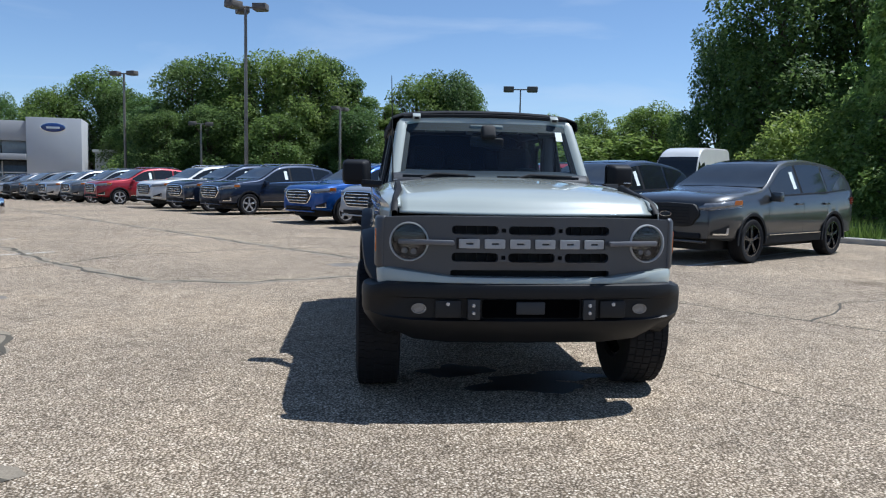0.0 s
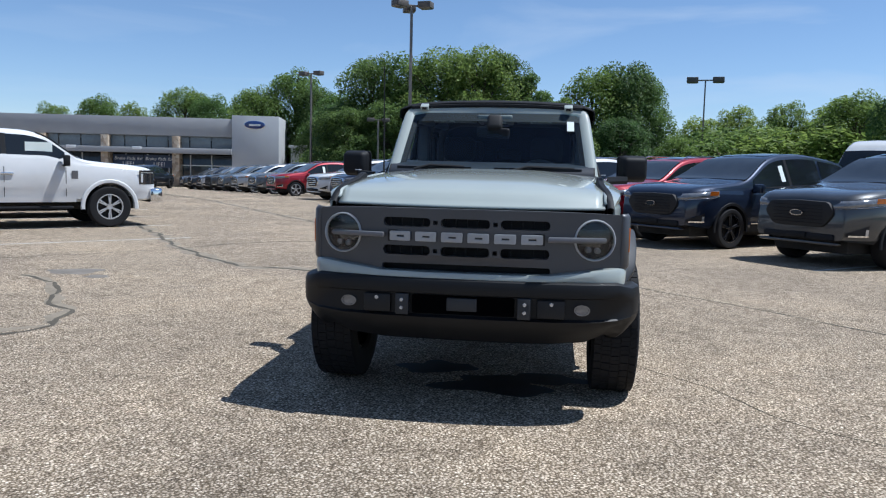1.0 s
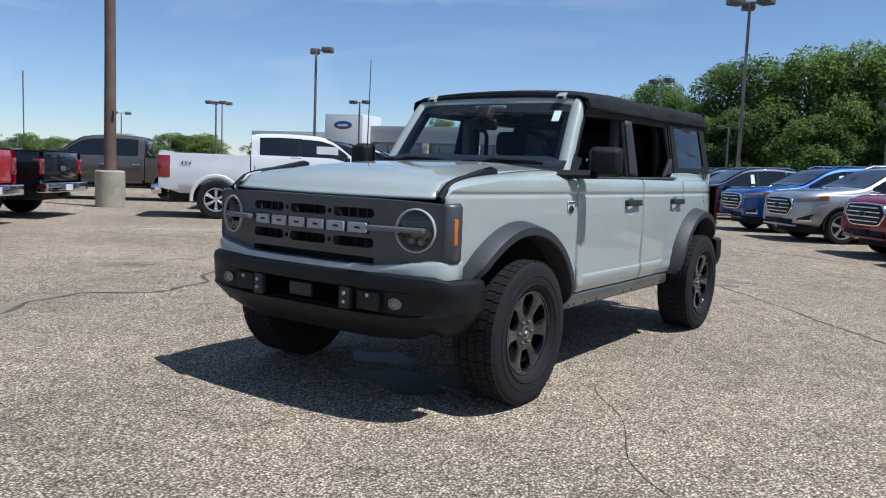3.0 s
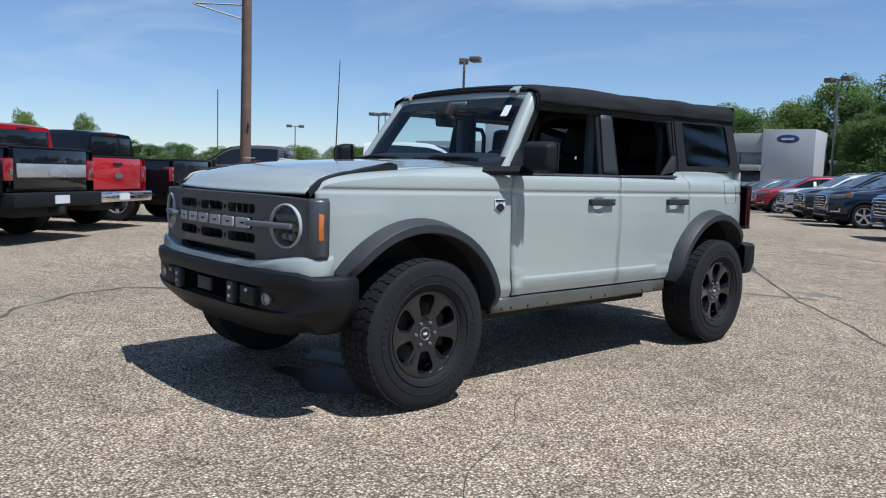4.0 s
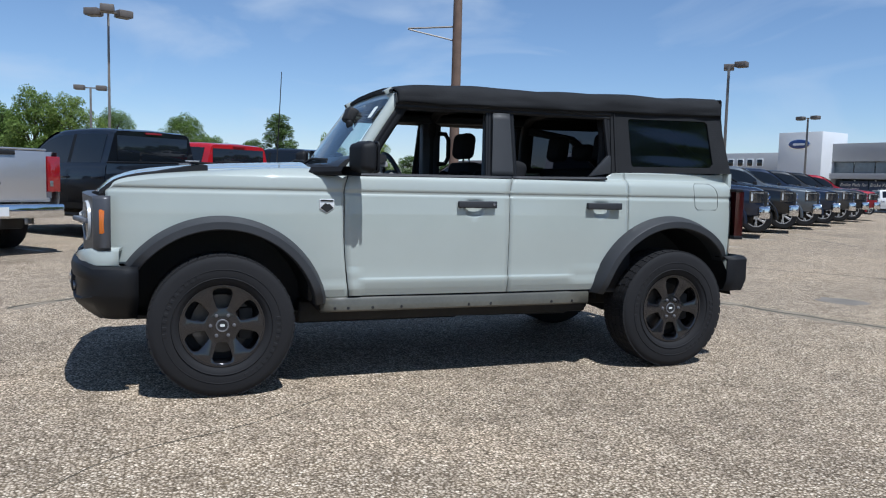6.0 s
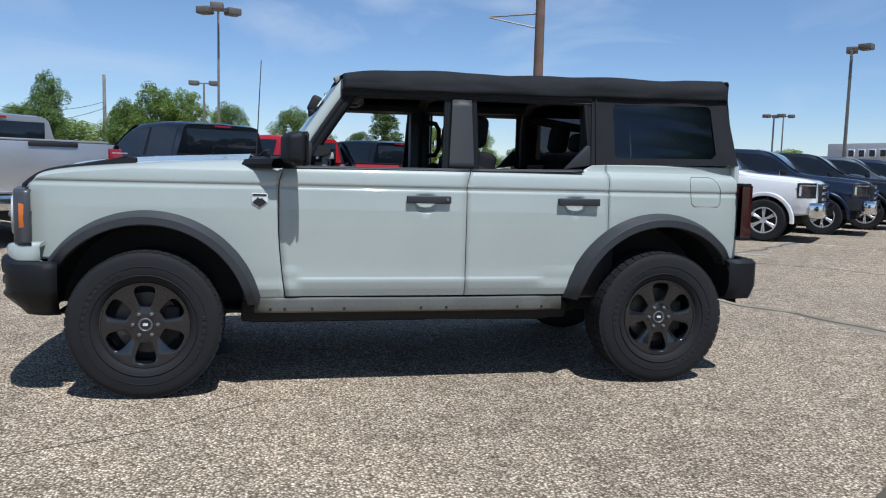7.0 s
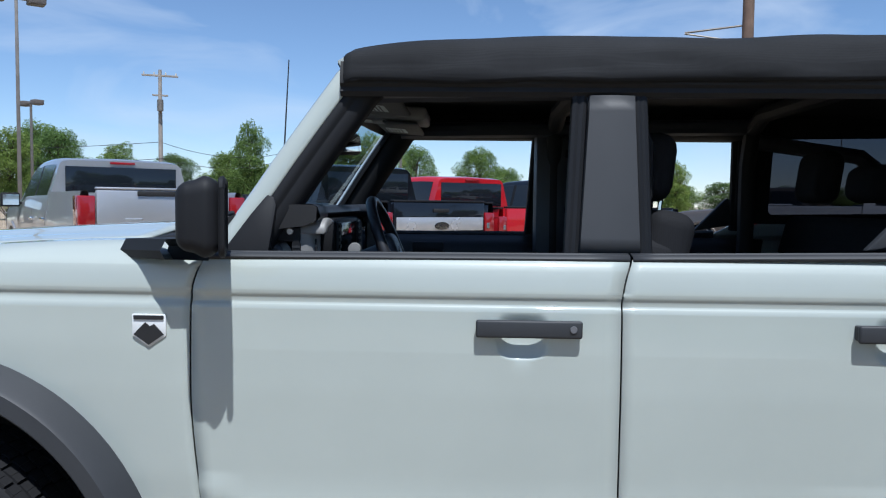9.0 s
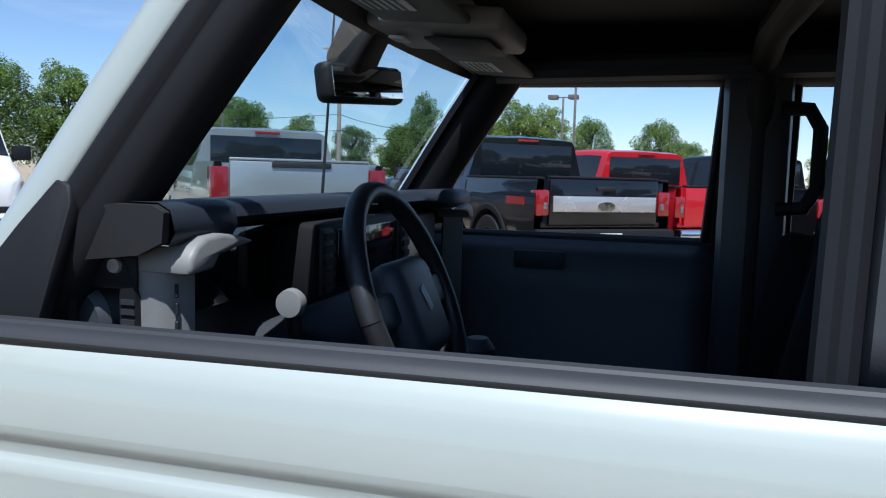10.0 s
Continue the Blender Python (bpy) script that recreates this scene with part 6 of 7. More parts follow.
# painted strip under the grille, running round to the arches
path = [(0.832, -2.0), (0.832, -2.06), (0.82, -2.115), (0.79, -2.15), (0.70, -2.19), (0.45, -2.235), (0.2, -2.25), (0.0, -2.252)]
full = path + [(-x, y) for x, y in path[-2::-1]]
rows = []
for x, y in full:
    k = min(1.0, abs(x) / 0.8) ** 2
    zt = 0.772 + 0.05 * max(0, (abs(x) - 0.42) / 0.42) if abs(x) > 0.42 else 0.772
    n = Vector((x * 0.9 if abs(x) > 0.78 else x * 0.2, y + 1.6, 0)).normalized()
    rows.append([(x + n.x * o, y + n.y * o, z) for o, z in ((-0.03, zt), (0.0, zt - 0.006), (0.008, zt - 0.02), (0.004, 0.735), (-0.02, 0.718), (-0.05, 0.71))])
part("front_valance", rows_sheet(rows), M["paint"], SUV, "painted strip between grille and bumper", smooth=45, solid=0.008)

# front bumper
bp = [(0.905, -1.905), (0.915, -1.98), (0.905, -2.06), (0.87, -2.13), (0.80, -2.19), (0.66, -2.235), (0.45, -2.262), (0.2, -2.275), (0.0, -2.278)]
bfull = bp + [(-x, y) for x, y in bp[-2::-1]]
rows = []
for i, (x, y) in enumerate(bfull):
    a = Vector(bfull[max(0, i - 1)])
    b = Vector(bfull[min(len(bfull) - 1, i + 1)])
    d = (b - a).normalized()
    n = Vector((-d.y, d.x)) * -1
    if n.dot(Vector((x, y + 1.4))) < 0:
        n = -n
    lift = 0.10 * max(0, (abs(x) - 0.55) / 0.36) ** 1.5
    deep = 0.02 if abs(x) < 0.5 else 0.0
    sec = ((-0.16, 0.715), (-0.10, 0.735), (-0.02, 0.738), (-0.004, 0.73), (0.002, 0.71), (-0.002, 0.672), (-0.012 - deep, 0.664), (-0.014 - deep, 0.545 + lift * 0.2), (-0.004, 0.535 + lift * 0.3), (-0.012, 0.515 + lift * 0.5), (-0.07, 0.45 + lift), (-0.13, 0.405 + lift), (-0.20, 0.41 + lift))
    if abs(x) > 0.86:
        sec = ((-0.16, 0.70), (-0.10, 0.715), (-0.02, 0.718), (-0.004, 0.71), (0.002, 0.69), (0.002, 0.66), (0.002, 0.65), (0.0, 0.58), (-0.004, 0.57), (-0.012, 0.545), (-0.06, 0.48), (-0.09, 0.45), (-0.13, 0.44))
    rows.append([(x + n.x * o, y + n.y * o, z) for o, z in sec])
bumper = part("front_bumper", rows_sheet(rows), M["bumper"], SUV, "black moulded front bumper", smooth=35, solid=0.01)
# no real recess: a black block carries the shade of the central opening
part("bumper_opening", bow(prism(rounded(-0.27, 0.27, 0.556, 0.655, 0.012), 0.05, Matrix.Translation((0, -2.266, 0)))), M["void"], bumper)
part("radar_cover", box(-0.085, 0.075, -2.272, -2.25, 0.575, 0.645, bevel=0.006), M["flare"], bumper)
for side in (1, -1):
    tow = part("tow_plate", box(*sorted((side * 0.285, side * 0.355)), -2.285, -2.25, 0.548, 0.66, bevel=0.006), M["flare"], bumper)
    for z in (0.585, 0.627):
        part("bolt", lathe([(0.0, 0.0), (0.0, 0.011), (-0.008, 0.009), (-0.008, 0.0)], "Y", 8), M["alloy"], tow).location = (side * 0.322, -2.285, z)
    bk = part("bracket_plate", box(*sorted((side * 0.385, side * 0.53)), -2.264, -2.210, 0.556, 0.652, bevel=0.008), M["dark"], bumper)
    part("bolt", lathe([(0.0, 0.0), (0.0, 0.012), (-0.008, 0.010), (-0.008, 0.0)], "Y", 8), M["alloy"], bk).location = (side * 0.46, -2.262, 0.632)
    fog = part("fog_lamp", lathe([(0.0, 0.0), (0.0, 0.036), (-0.012, 0.036), (-0.012, 0.030), (-0.006, 0.028), (-0.008, 0.0)], "Y", 20), M["lens_fake"], bumper, "small clear fog lamp")
    fog.location = (side * 0.617, -2.232, 0.605)
    fog.scale = (1.15, 1, 0.8)
    part("tow_slot", box(*sorted((side * 0.29, side * 0.42)), -2.20, -2.12, 0.46, 0.49, bevel=0.008), M["dark"], bumper)

# doors: handles, belt strips, mirrors, badge, fuel flap
for side in (1, -1):
    for y0 in (-0.08, 0.822):
        bm = bmesh.new()
        add_box(bm, *sorted((side * 0.877, side * 0.892)), y0, y0 + 0.255, 1.062, 1.105, bevel=0.006, seg=3)
        for ya, yb in ((y0 + 0.002, y0 + 0.058), (y0 + 0.168, y0 + 0.253)):
            add_box(bm, *sorted((side * 0.855, side * 0.880)), ya, yb, 1.066, 1.102, bevel=0.004)
        part("door_handle", bm, M["flare"], SUV, "dark grey pull handle over a painted scoop", smooth=40)
    part("key_lock", lathe([(0, 0.0), (0, 0.009), (side * 0.004, 0.008), (side * 0.004, 0.0)], "X", 12), M["satin"], SUV).location = (side * 0.8915, 0.153, 1.085)
    for ya, yb in ((-0.76, 0.294), (0.301, 0.985)):
        rows = [[(side * x, y, belt_top(y) + z) for x, z in ((0.837, -0.007), (0.8375, 0.000), (0.834, 0.005), (0.824, 0.009), (0.814, 0.009), (0.811, 0.012), (0.796, 0.012), (0.788, 0.004), (0.784, -0.03))] for y in span(ya, yb, 10)]
        part("belt_strip", rows_sheet(rows, flip=side > 0), M["flare"], SUV, "black rubber belt strip", solid=0.004)
    # wing mirror on its arm
    mm = Matrix.Diagonal((side, 1, 1, 1))
    turn = mm @ pose(0.985, -0.712, 1.352, 0, 0, 16)
    bm = bmesh.new()
    add_box(bm, -0.102, 0.102, -0.05, 0.048, -0.096, 0.086, bevel=0.038, seg=5)
    for v in bm.verts:
        if v.co.y < 0:
            v.co.x *= 0.88
            v.co.z *= 0.88
    bmesh.ops.transform(bm, matrix=turn, verts=bm.verts)
    bmesh.ops.recalc_face_normals(bm, faces=bm.faces)
    mirror = part("wing_mirror", bm, M["trim"], SUV, "black wing mirror", smooth=50)
    bm = bmesh.new()
    add_box(bm, -0.085, 0.085, 0.046, 0.053, -0.078, 0.070, bevel=0.003)
    bmesh.ops.transform(bm, matrix=turn, verts=bm.verts)
    bmesh.ops.recalc_face_normals(bm, faces=bm.faces)
    part("mirror_glass", bm, M["mirror"], mirror)
    rim = bmesh.new()
    ol = rounded(-0.094, 0.094, -0.088, 0.078, 0.02, 4)
    add_tube(rim, [(x, 0.05, z) for x, z in ol + ol[:1]], 0.008, 6)
    bmesh.ops.transform(rim, matrix=turn, verts=rim.verts)
    bmesh.ops.recalc_face_normals(rim, faces=rim.faces)
    part("mirror_rim", rim, M["trim"], mirror)
    rows = [[(side * (0.80 + 0.14 * k), -0.93 + 0.16 * k + w, 1.258 + 0.006 * k + h) for w, h in ((-0.055, 0.0), (-0.04, 0.028), (0.05, 0.032), (0.07, 0.01), (0.06, -0.022), (-0.045, -0.02), (-0.055, 0.0))] for k in span(0, 1, 5)]
    bm = rows_sheet(rows)
    bmesh.ops.recalc_face_normals(bm, faces=bm.faces)
    part("mirror_arm", bm, M["trim"], mirror)
    # trim badge on the wing: shield with a dark ridge
    T = Matrix(((0, side * -1.0, 0, side * 0.861), (1, 0, 0, 0), (0, 0, 1, 0), (0, 0, 0, 1)))
    badge = part("badge", prism([(-0.93, 1.102), (-0.845, 1.102), (-0.845, 1.048), (-0.8875, 1.02), (-0.93, 1.048)], 0.008, T, 0.002), M["white"], SUV, "small shield badge with a dark ridge")
    part("badge_ridge", prism([(-0.925, 1.052), (-0.91, 1.068), (-0.896, 1.082), (-0.885, 1.072), (-0.874, 1.078), (-0.85, 1.052), (-0.8875, 1.026)], 0.006, Matrix.Translation((side * 0.003, 0, 0)) @ T), M["dark"], badge)
    part("badge_bar", prism(rounded(-0.925, -0.85, 1.089, 1.099, 0.002), 0.006, Matrix.Translation((side * 0.003, 0, 0)) @ T), M["dark"], badge)

# fuel flap outline
ol = [(1.70, 1.246), (1.82, 1.246), (1.85, 1.235), (1.885, 1.20), (1.897, 1.17), (1.897, 1.085), (1.878, 1.066), (1.715, 1.066), (1.692, 1.085), (1.682, 1.20), (1.683, 1.23)]
bm = bmesh.new()
add_tube(bm, [(side_x(z, y, SIDE_F) + 0.0012, y, z) for y, z in ol + ol[:1]], 0.0015, 5)
part("fuel_flap_gap", bm, M["dark"], SUV)

# tail: tailgate, lamps, bumper, spare wheel
part("tailgate", box(-0.78, 0.78, 2.01, 2.05, 0.62, 1.33, bevel=0.02), M["paint"], SUV)
for side in (1, -1):
    rows = [[(side * 0.845, 2.035, z), (side * 0.85, 2.05, z), (side * 0.85, 2.10, z), (side * 0.83, 2.112, z), (side * 0.70, 2.112, z), (side * 0.69, 2.06, z)] for z in span(0.88, 1.20, 6)]
    lamp = part("tail_lamp", rows_sheet(rows, flip=side < 0), M["dark_red_lens"], SUV, "smoked red tail lamp")
    part("lamp_frame", box(*sorted((side * 0.69, side * 0.855)), 2.03, 2.09, 1.195, 1.215, bevel=0.006), M["trim"], lamp)
    part("lamp_frame", box(*sorted((side * 0.69, side * 0.855)), 2.03, 2.105, 0.86, 0.885, bevel=0.006), M["trim"], lamp)
rows = []
for x, y in [(0.905, 1.935), (0.91, 2.02), (0.90, 2.10), (0.86, 2.135), (0.7, 2.15), (0, 2.15)] + [(-0.7, 2.15), (-0.86, 2.135), (-0.90, 2.10), (-0.91, 2.02), (-0.905, 1.935)]:
    rows.append([(x * k, y - 0.0 + dy, z) for k, dy, z in ((0.93, -0.05, 0.735), (0.985, -0.012, 0.735), (1.0, 0.0, 0.72), (1.0, 0.0, 0.58), (0.985, -0.02, 0.51), (0.9, -0.08, 0.50))])
part("rear_bumper", rows_sheet(rows, flip=True), M["trim"], SUV, "black rear bumper", solid=0.01)
part("spare_tyre", lathe([(2.09, 0.22), (2.07, 0.33), (2.10, 0.385), (2.14, 0.395), (2.26, 0.395), (2.30, 0.38), (2.31, 0.3), (2.28, 0.2), (2.2, 0.18)], "Y", 44, m=Matrix.Translation((0, 0, 1.02)), close=True), M["rubber"], SUV, "spare tyre on the tailgate")
part("spare_rim", lathe([(2.2, 0.0), (2.24, 0.06), (2.22, 0.2), (2.26, 0.235), (2.2, 0.235), (2.15, 0.0)], "Y", 30, m=Matrix.Translation((0, 0, 1.02))), M["rim"], SUV)

# chassis seen below
ch = part("chassis", box(-0.42, 0.42, -1.95, 2.0, 0.36, 0.52, bevel=0.02), M["under"], SUV)
for side in (1, -1):
    part("frame_rail", box(*sorted((side * 0.44, side * 0.60)), -1.0, 1.0, 0.34, 0.47, bevel=0.02), M["under"], ch)
part("gearbox", box(-0.30, 0.30, -1.0, 0.2, 0.27, 0.40, bevel=0.05), M["under"], ch)
part("fuel_tank", box(-0.40, 0.12, 0.1, 0.95, 0.29, 0.40, bevel=0.05), M["under"], ch)
part("axle", tube([(-0.75, AXR, HUB), (0.75, AXR, HUB)], 0.055, 12), M["under"], ch)
part("axle", tube([(-0.75, AXF, HUB), (0.75, AXF, HUB)], 0.04, 12), M["under"], ch)
part("differential", lathe([(-0.16, 0.0), (-0.14, 0.1), (0, 0.15), (0.14, 0.1), (0.16, 0.0)], "Y", 16, m=Matrix.Translation((0.05, AXR, HUB))), M["under"], ch)
part("exhaust", tube([(0.45, -0.6, 0.36), (0.45, 0.9, 0.34), (0.3, 1.3, 0.42)], 0.035, 10), M["under"], ch)
# skid plate made extra wide to keep light off the ground below
part("skid_plate", box(-0.58, 0.58, -2.0, -1.0, 0.40, 0.415, bevel=0.004), M["under"], ch)
part("floor_pan", box(-0.80, 0.80, -0.95, 1.95, 0.50, 0.54, bevel=0.01), M["under"], SUV)
part("bulkhead", box(-0.78, 0.78, -0.98, -0.94, 0.5, 1.25, bevel=0.01), M["dark"], SUV)
part("engine_cover", box(-0.42, 0.42, -2.1, -0.98, 0.5, 1.12, bevel=0.03), M["dark"], SUV)


# wheels
def tyre_mesh():
    bm = bmesh.new()
    R, h, q = 0.398, 0.128, 0.236
    add_lathe(bm, [(-h * 0.7, q * 0.96), (-h * 0.92, q), (-h * 1.03, q + 0.05), (-h * 1.03, R - 0.075), (-h * 1.01, R - 0.042), (-h * 0.97, R - 0.02), (-h * 0.90, R - 0.010), (h * 0.90, R - 0.010), (h * 0.97, R - 0.02), (h * 1.01, R - 0.042), (h * 1.03, R - 0.075), (h * 1.035, q + 0.06), (h * 1.0, q + 0.022), (h * 0.93, q + 0.006), (h * 0.80, q * 0.96)], "X", 72)
    bmesh.ops.remove_doubles(bm, verts=bm.verts, dist=1e-5)
    for r in (q + 0.03, R - 0.085):
        add_lathe(bm, [(h * 1.02, r), (h * 1.055, r + 0.003), (h * 1.02, r + 0.006)], "X", 72, close=True)
    return bm


def tread_mesh():
    bm = bmesh.new()
    R, n = 0.398, 92
    for k in range(n):
        a = 360 * k / n
        for x0, x1, da in ((-0.118, -0.082, 0.0), (-0.074, -0.030, 1.4), (-0.022, 0.022, 2.4), (0.030, 0.074, 0.7), (0.082, 0.118, 2.0)):
            add_box(bm, x0, x1, -0.0112, 0.0112, R - 0.02, R - 0.003, m=pose(0, 0, 0, a + da + (0.5 if k % 2 else 0)))
    return bm


def rim_mesh():
    bm = bmesh.new()
    q = 0.232
    add_lathe(bm, [(-0.10, q * 0.97), (0.105, q), (0.112, q * 0.985), (0.112, q * 0.955), (0.102, q * 0.945), (0.02, q * 0.90), (-0.10, q * 0.90)], "X", 60, close=True)
    holes = []
    for k in range(6):
        c, d = math.cos(radians(60 * k)), math.sin(radians(60 * k))
        half = [(0.0, 0.096), (0.022, 0.097), (0.029, 0.103), (0.041, 0.135), (0.051, 0.168), (0.052, 0.182), (0.045, 0.199), (0.032, 0.206), (0.0, 0.210)]
        loop = half + [(-t, r) for t, r in half[-2:0:-1]]
        holes.append([(t * c + r * d, -t * d + r * c) for t, r in loop])
    face = prism(disc(0, 0, 0.2255, 72), 0.030, None, 0.006, holes)
    for v in face.verts:
        x, y, z = v.co
        v.co = Vector((0.084 - y + 0.024 * (math.hypot(x, z) / 0.225) ** 1.4, x, z))
    bmesh.ops.reverse_faces(face, faces=face.faces)
    me = bpy.data.meshes.new("tmp")
    face.to_mesh(me)
    face.free()
    bm.from_mesh(me)
    bpy.data.meshes.remove(me)
    add_lathe(bm, [(0.03, 0.0), (0.088, 0.0), (0.090, 0.080), (0.080, 0.088), (0.03, 0.09)], "X", 30)
    bmesh.ops.recalc_face_normals(bm, faces=bm.faces)
    return bm


def suv_wheel():
    w = thing_part("wheel", SUV, pose(0.8255, AXF, 0.398))
    ty = part("tyre", tyre_mesh(), M["rubber"], w, "worn all-terrain tyre")
    tagged(part("tread", tread_mesh(), M["rubber"], w, smooth=0), kind="stuff")
    part("rim", rim_mesh(), M["rim"], w, "dark grey six-spoke alloy rim", smooth=40)
    part("brake_disc", lathe([(0.0, 0.0), (0.0, 0.165), (0.02, 0.165), (0.02, 0.09), (0.03, 0.085), (0.03, 0.0)], "X", 36), M["rotor"], w)
    part("brake_caliper", box(-0.02, 0.05, 0.09, 0.17, -0.09, 0.09, bevel=0.015), M["under"], w)
    part("back_plate", lathe([(-0.03, 0.0), (-0.03, 0.215), (-0.02, 0.215), (-0.02, 0.0)], "X", 30), M["dark"], w)
    cap = part("centre_cap", lathe([(0.086, 0.036), (0.094, 0.036), (0.096, 0.032), (0.093, 0.029), (0.092, 0.0)], "X", 24), M["satin"], w)
    part("cap_face", lathe([(0.0925, 0.0), (0.0935, 0.0275), (0.092, 0.028)], "X", 20), M["dark"], cap)
    part("cap_mark", prism(rounded(-0.013, 0.013, -0.006, 0.008, 0.005), 0.002, Matrix(((0, 1, 0, 0.0935), (1, 0, 0, 0), (0, 0, 1, 0), (0, 0, 0, 1)))), M["white"], cap)
    for k in range(6):
        a = radians(60 * k)
        part("lug_nut", lathe([(0.084, 0.0), (0.084, 0.011), (0.098, 0.010), (0.104, 0.006), (0.104, 0.0)], "X", 8), M["satin"], w).location = (0, 0.0635 * math.cos(a), 0.0635 * math.sin(a))
    # raised sidewall lettering as plain bars
    for k in range(11):
        for a0 in (25, 205):
            a = a0 + k * 7.2
            part("sidewall_bar", box(0.128, 0.1345, -0.011, 0.011, 0.292, 0.318, bevel=0.002, m=pose(0, 0, 0, a), seg=1), M["rubber"], w)
    return w


wheel = suv_wheel()
for sx, y in ((1, AXR), (-1, AXF), (-1, AXR)):
    c = copy_thing(wheel, pose(sx * 0.8255, y, 0.398, 0 if sx > 0 else 0, 0, 0 if sx > 0 else 180))

# antenna
ant = part("antenna", tube([(-0.722, -0.955, 1.25), (-0.723, -0.95, 1.36), (-0.737, -0.918, 2.015)], 0.004, 6, radii=[0.009, 0.005, 0.0028]), M["dark"], SUV)

# ---- canvas roof ----
ROOF_E = [(-0.45, 1.772), (-0.40, 1.79), (-0.11, 1.812), (0.10, 1.822), (0.3, 1.818), (0.5, 1.822), (0.85, 1.823), (1.14, 1.832), (1.55, 1.835), (1.96, 1.848)]
rows = []
for y in span(-0.428, 1.968, 110):
    e = curve_at(ROOF_E, y)
    sag = 0.007 * math.sin(y * 9.0) * math.sin(y * 3.1)
    r = []
    prof = [(0.715, -0.118), (0.7185, -0.108), (0.718, -0.095), (0.7165, -0.08), (0.714, -0.066), (0.710, -0.05), (0.704, -0.036), (0.698, -0.026), (0.682, -0.014), (0.64, 0.0), (0.5, 0.016), (0.3, 0.028), (0.1, 0.032)]
    skirt = 0.74 + 0.26 * min(1.0, (y + 0.428) / 0.3)
    for x, dz in prof:
        dz *= skirt if dz < -0.02 else 1.0
        r.append((x + (0.010 * noise.noise((y * 2.1, dz * 26, 1.0)) + 0.005 * noise.noise((y * 6, dz * 40, 5.0)) if x > 0.69 else 0), y, e + dz + sag * (x < 0.7) + 0.005 * noise.noise((y * 3.5, x * 5, 3.0))))
    rows.append(r + [(-p[0], p[1], p[2]) for p in r[::-1]])
part("canvas_roof", rows_sheet(rows), M["softtop"], SUV, "black canvas roof with soft folds", smooth=60, solid=0.008)
for side in (1, -1):
    hem = [(side * (0.7165 + 0.010 * noise.noise((y * 2.1, -3.0, 1.0))), y, curve_at(ROOF_E, y) - 0.114 * (0.74 + 0.26 * min(1.0, (y + 0.428) / 0.3)) + 0.003 * noise.noise((y * 4, 2.0, side))) for y in span(-0.42, 1.96, 60)]
    part("hem_cord", tube(hem, 0.0065, 6), M["softtop"], SUV)
# front edge roll and rear drop
rows = [[(x, -0.428 - dy, curve_at(ROOF_E, -0.45) + 0.028 * (1 - (x / 0.72) ** 2) + dz) for x in span(-0.63, 0.63, 16)] for dy, dz in ((0.0, 0.008), (0.012, 0.002), (0.014, -0.012), (0.0, -0.022))]
part("roof_hem", rows_sheet(rows, flip=True), M["softtop"], SUV)
rows = [[(x, y, z + (0.024 * (1 - (x / 0.72) ** 2) if z > 1.8 else 0)) for x in span(-0.715, 0.715, 14)] for y, z in ((1.965, 1.845), (1.975, 1.83), (1.972, 1.74), (1.995, 1.60), (2.03, 1.34))]
part("canvas_back", rows_sheet(rows), M["softtop"], SUV, solid=0.006)
part("back_window", box(-0.45, 0.45, -0.004, 0.004, -0.13, 0.13, bevel=0.003, m=pose(0, 2.012, 1.55, 7)), M["tint"], SUV)


def x_side(z):
    """How far out the upper side stands at a height."""
    return linear_at([(1.24, 0.79), (1.31, 0.778), (1.72, 0.702)], z)


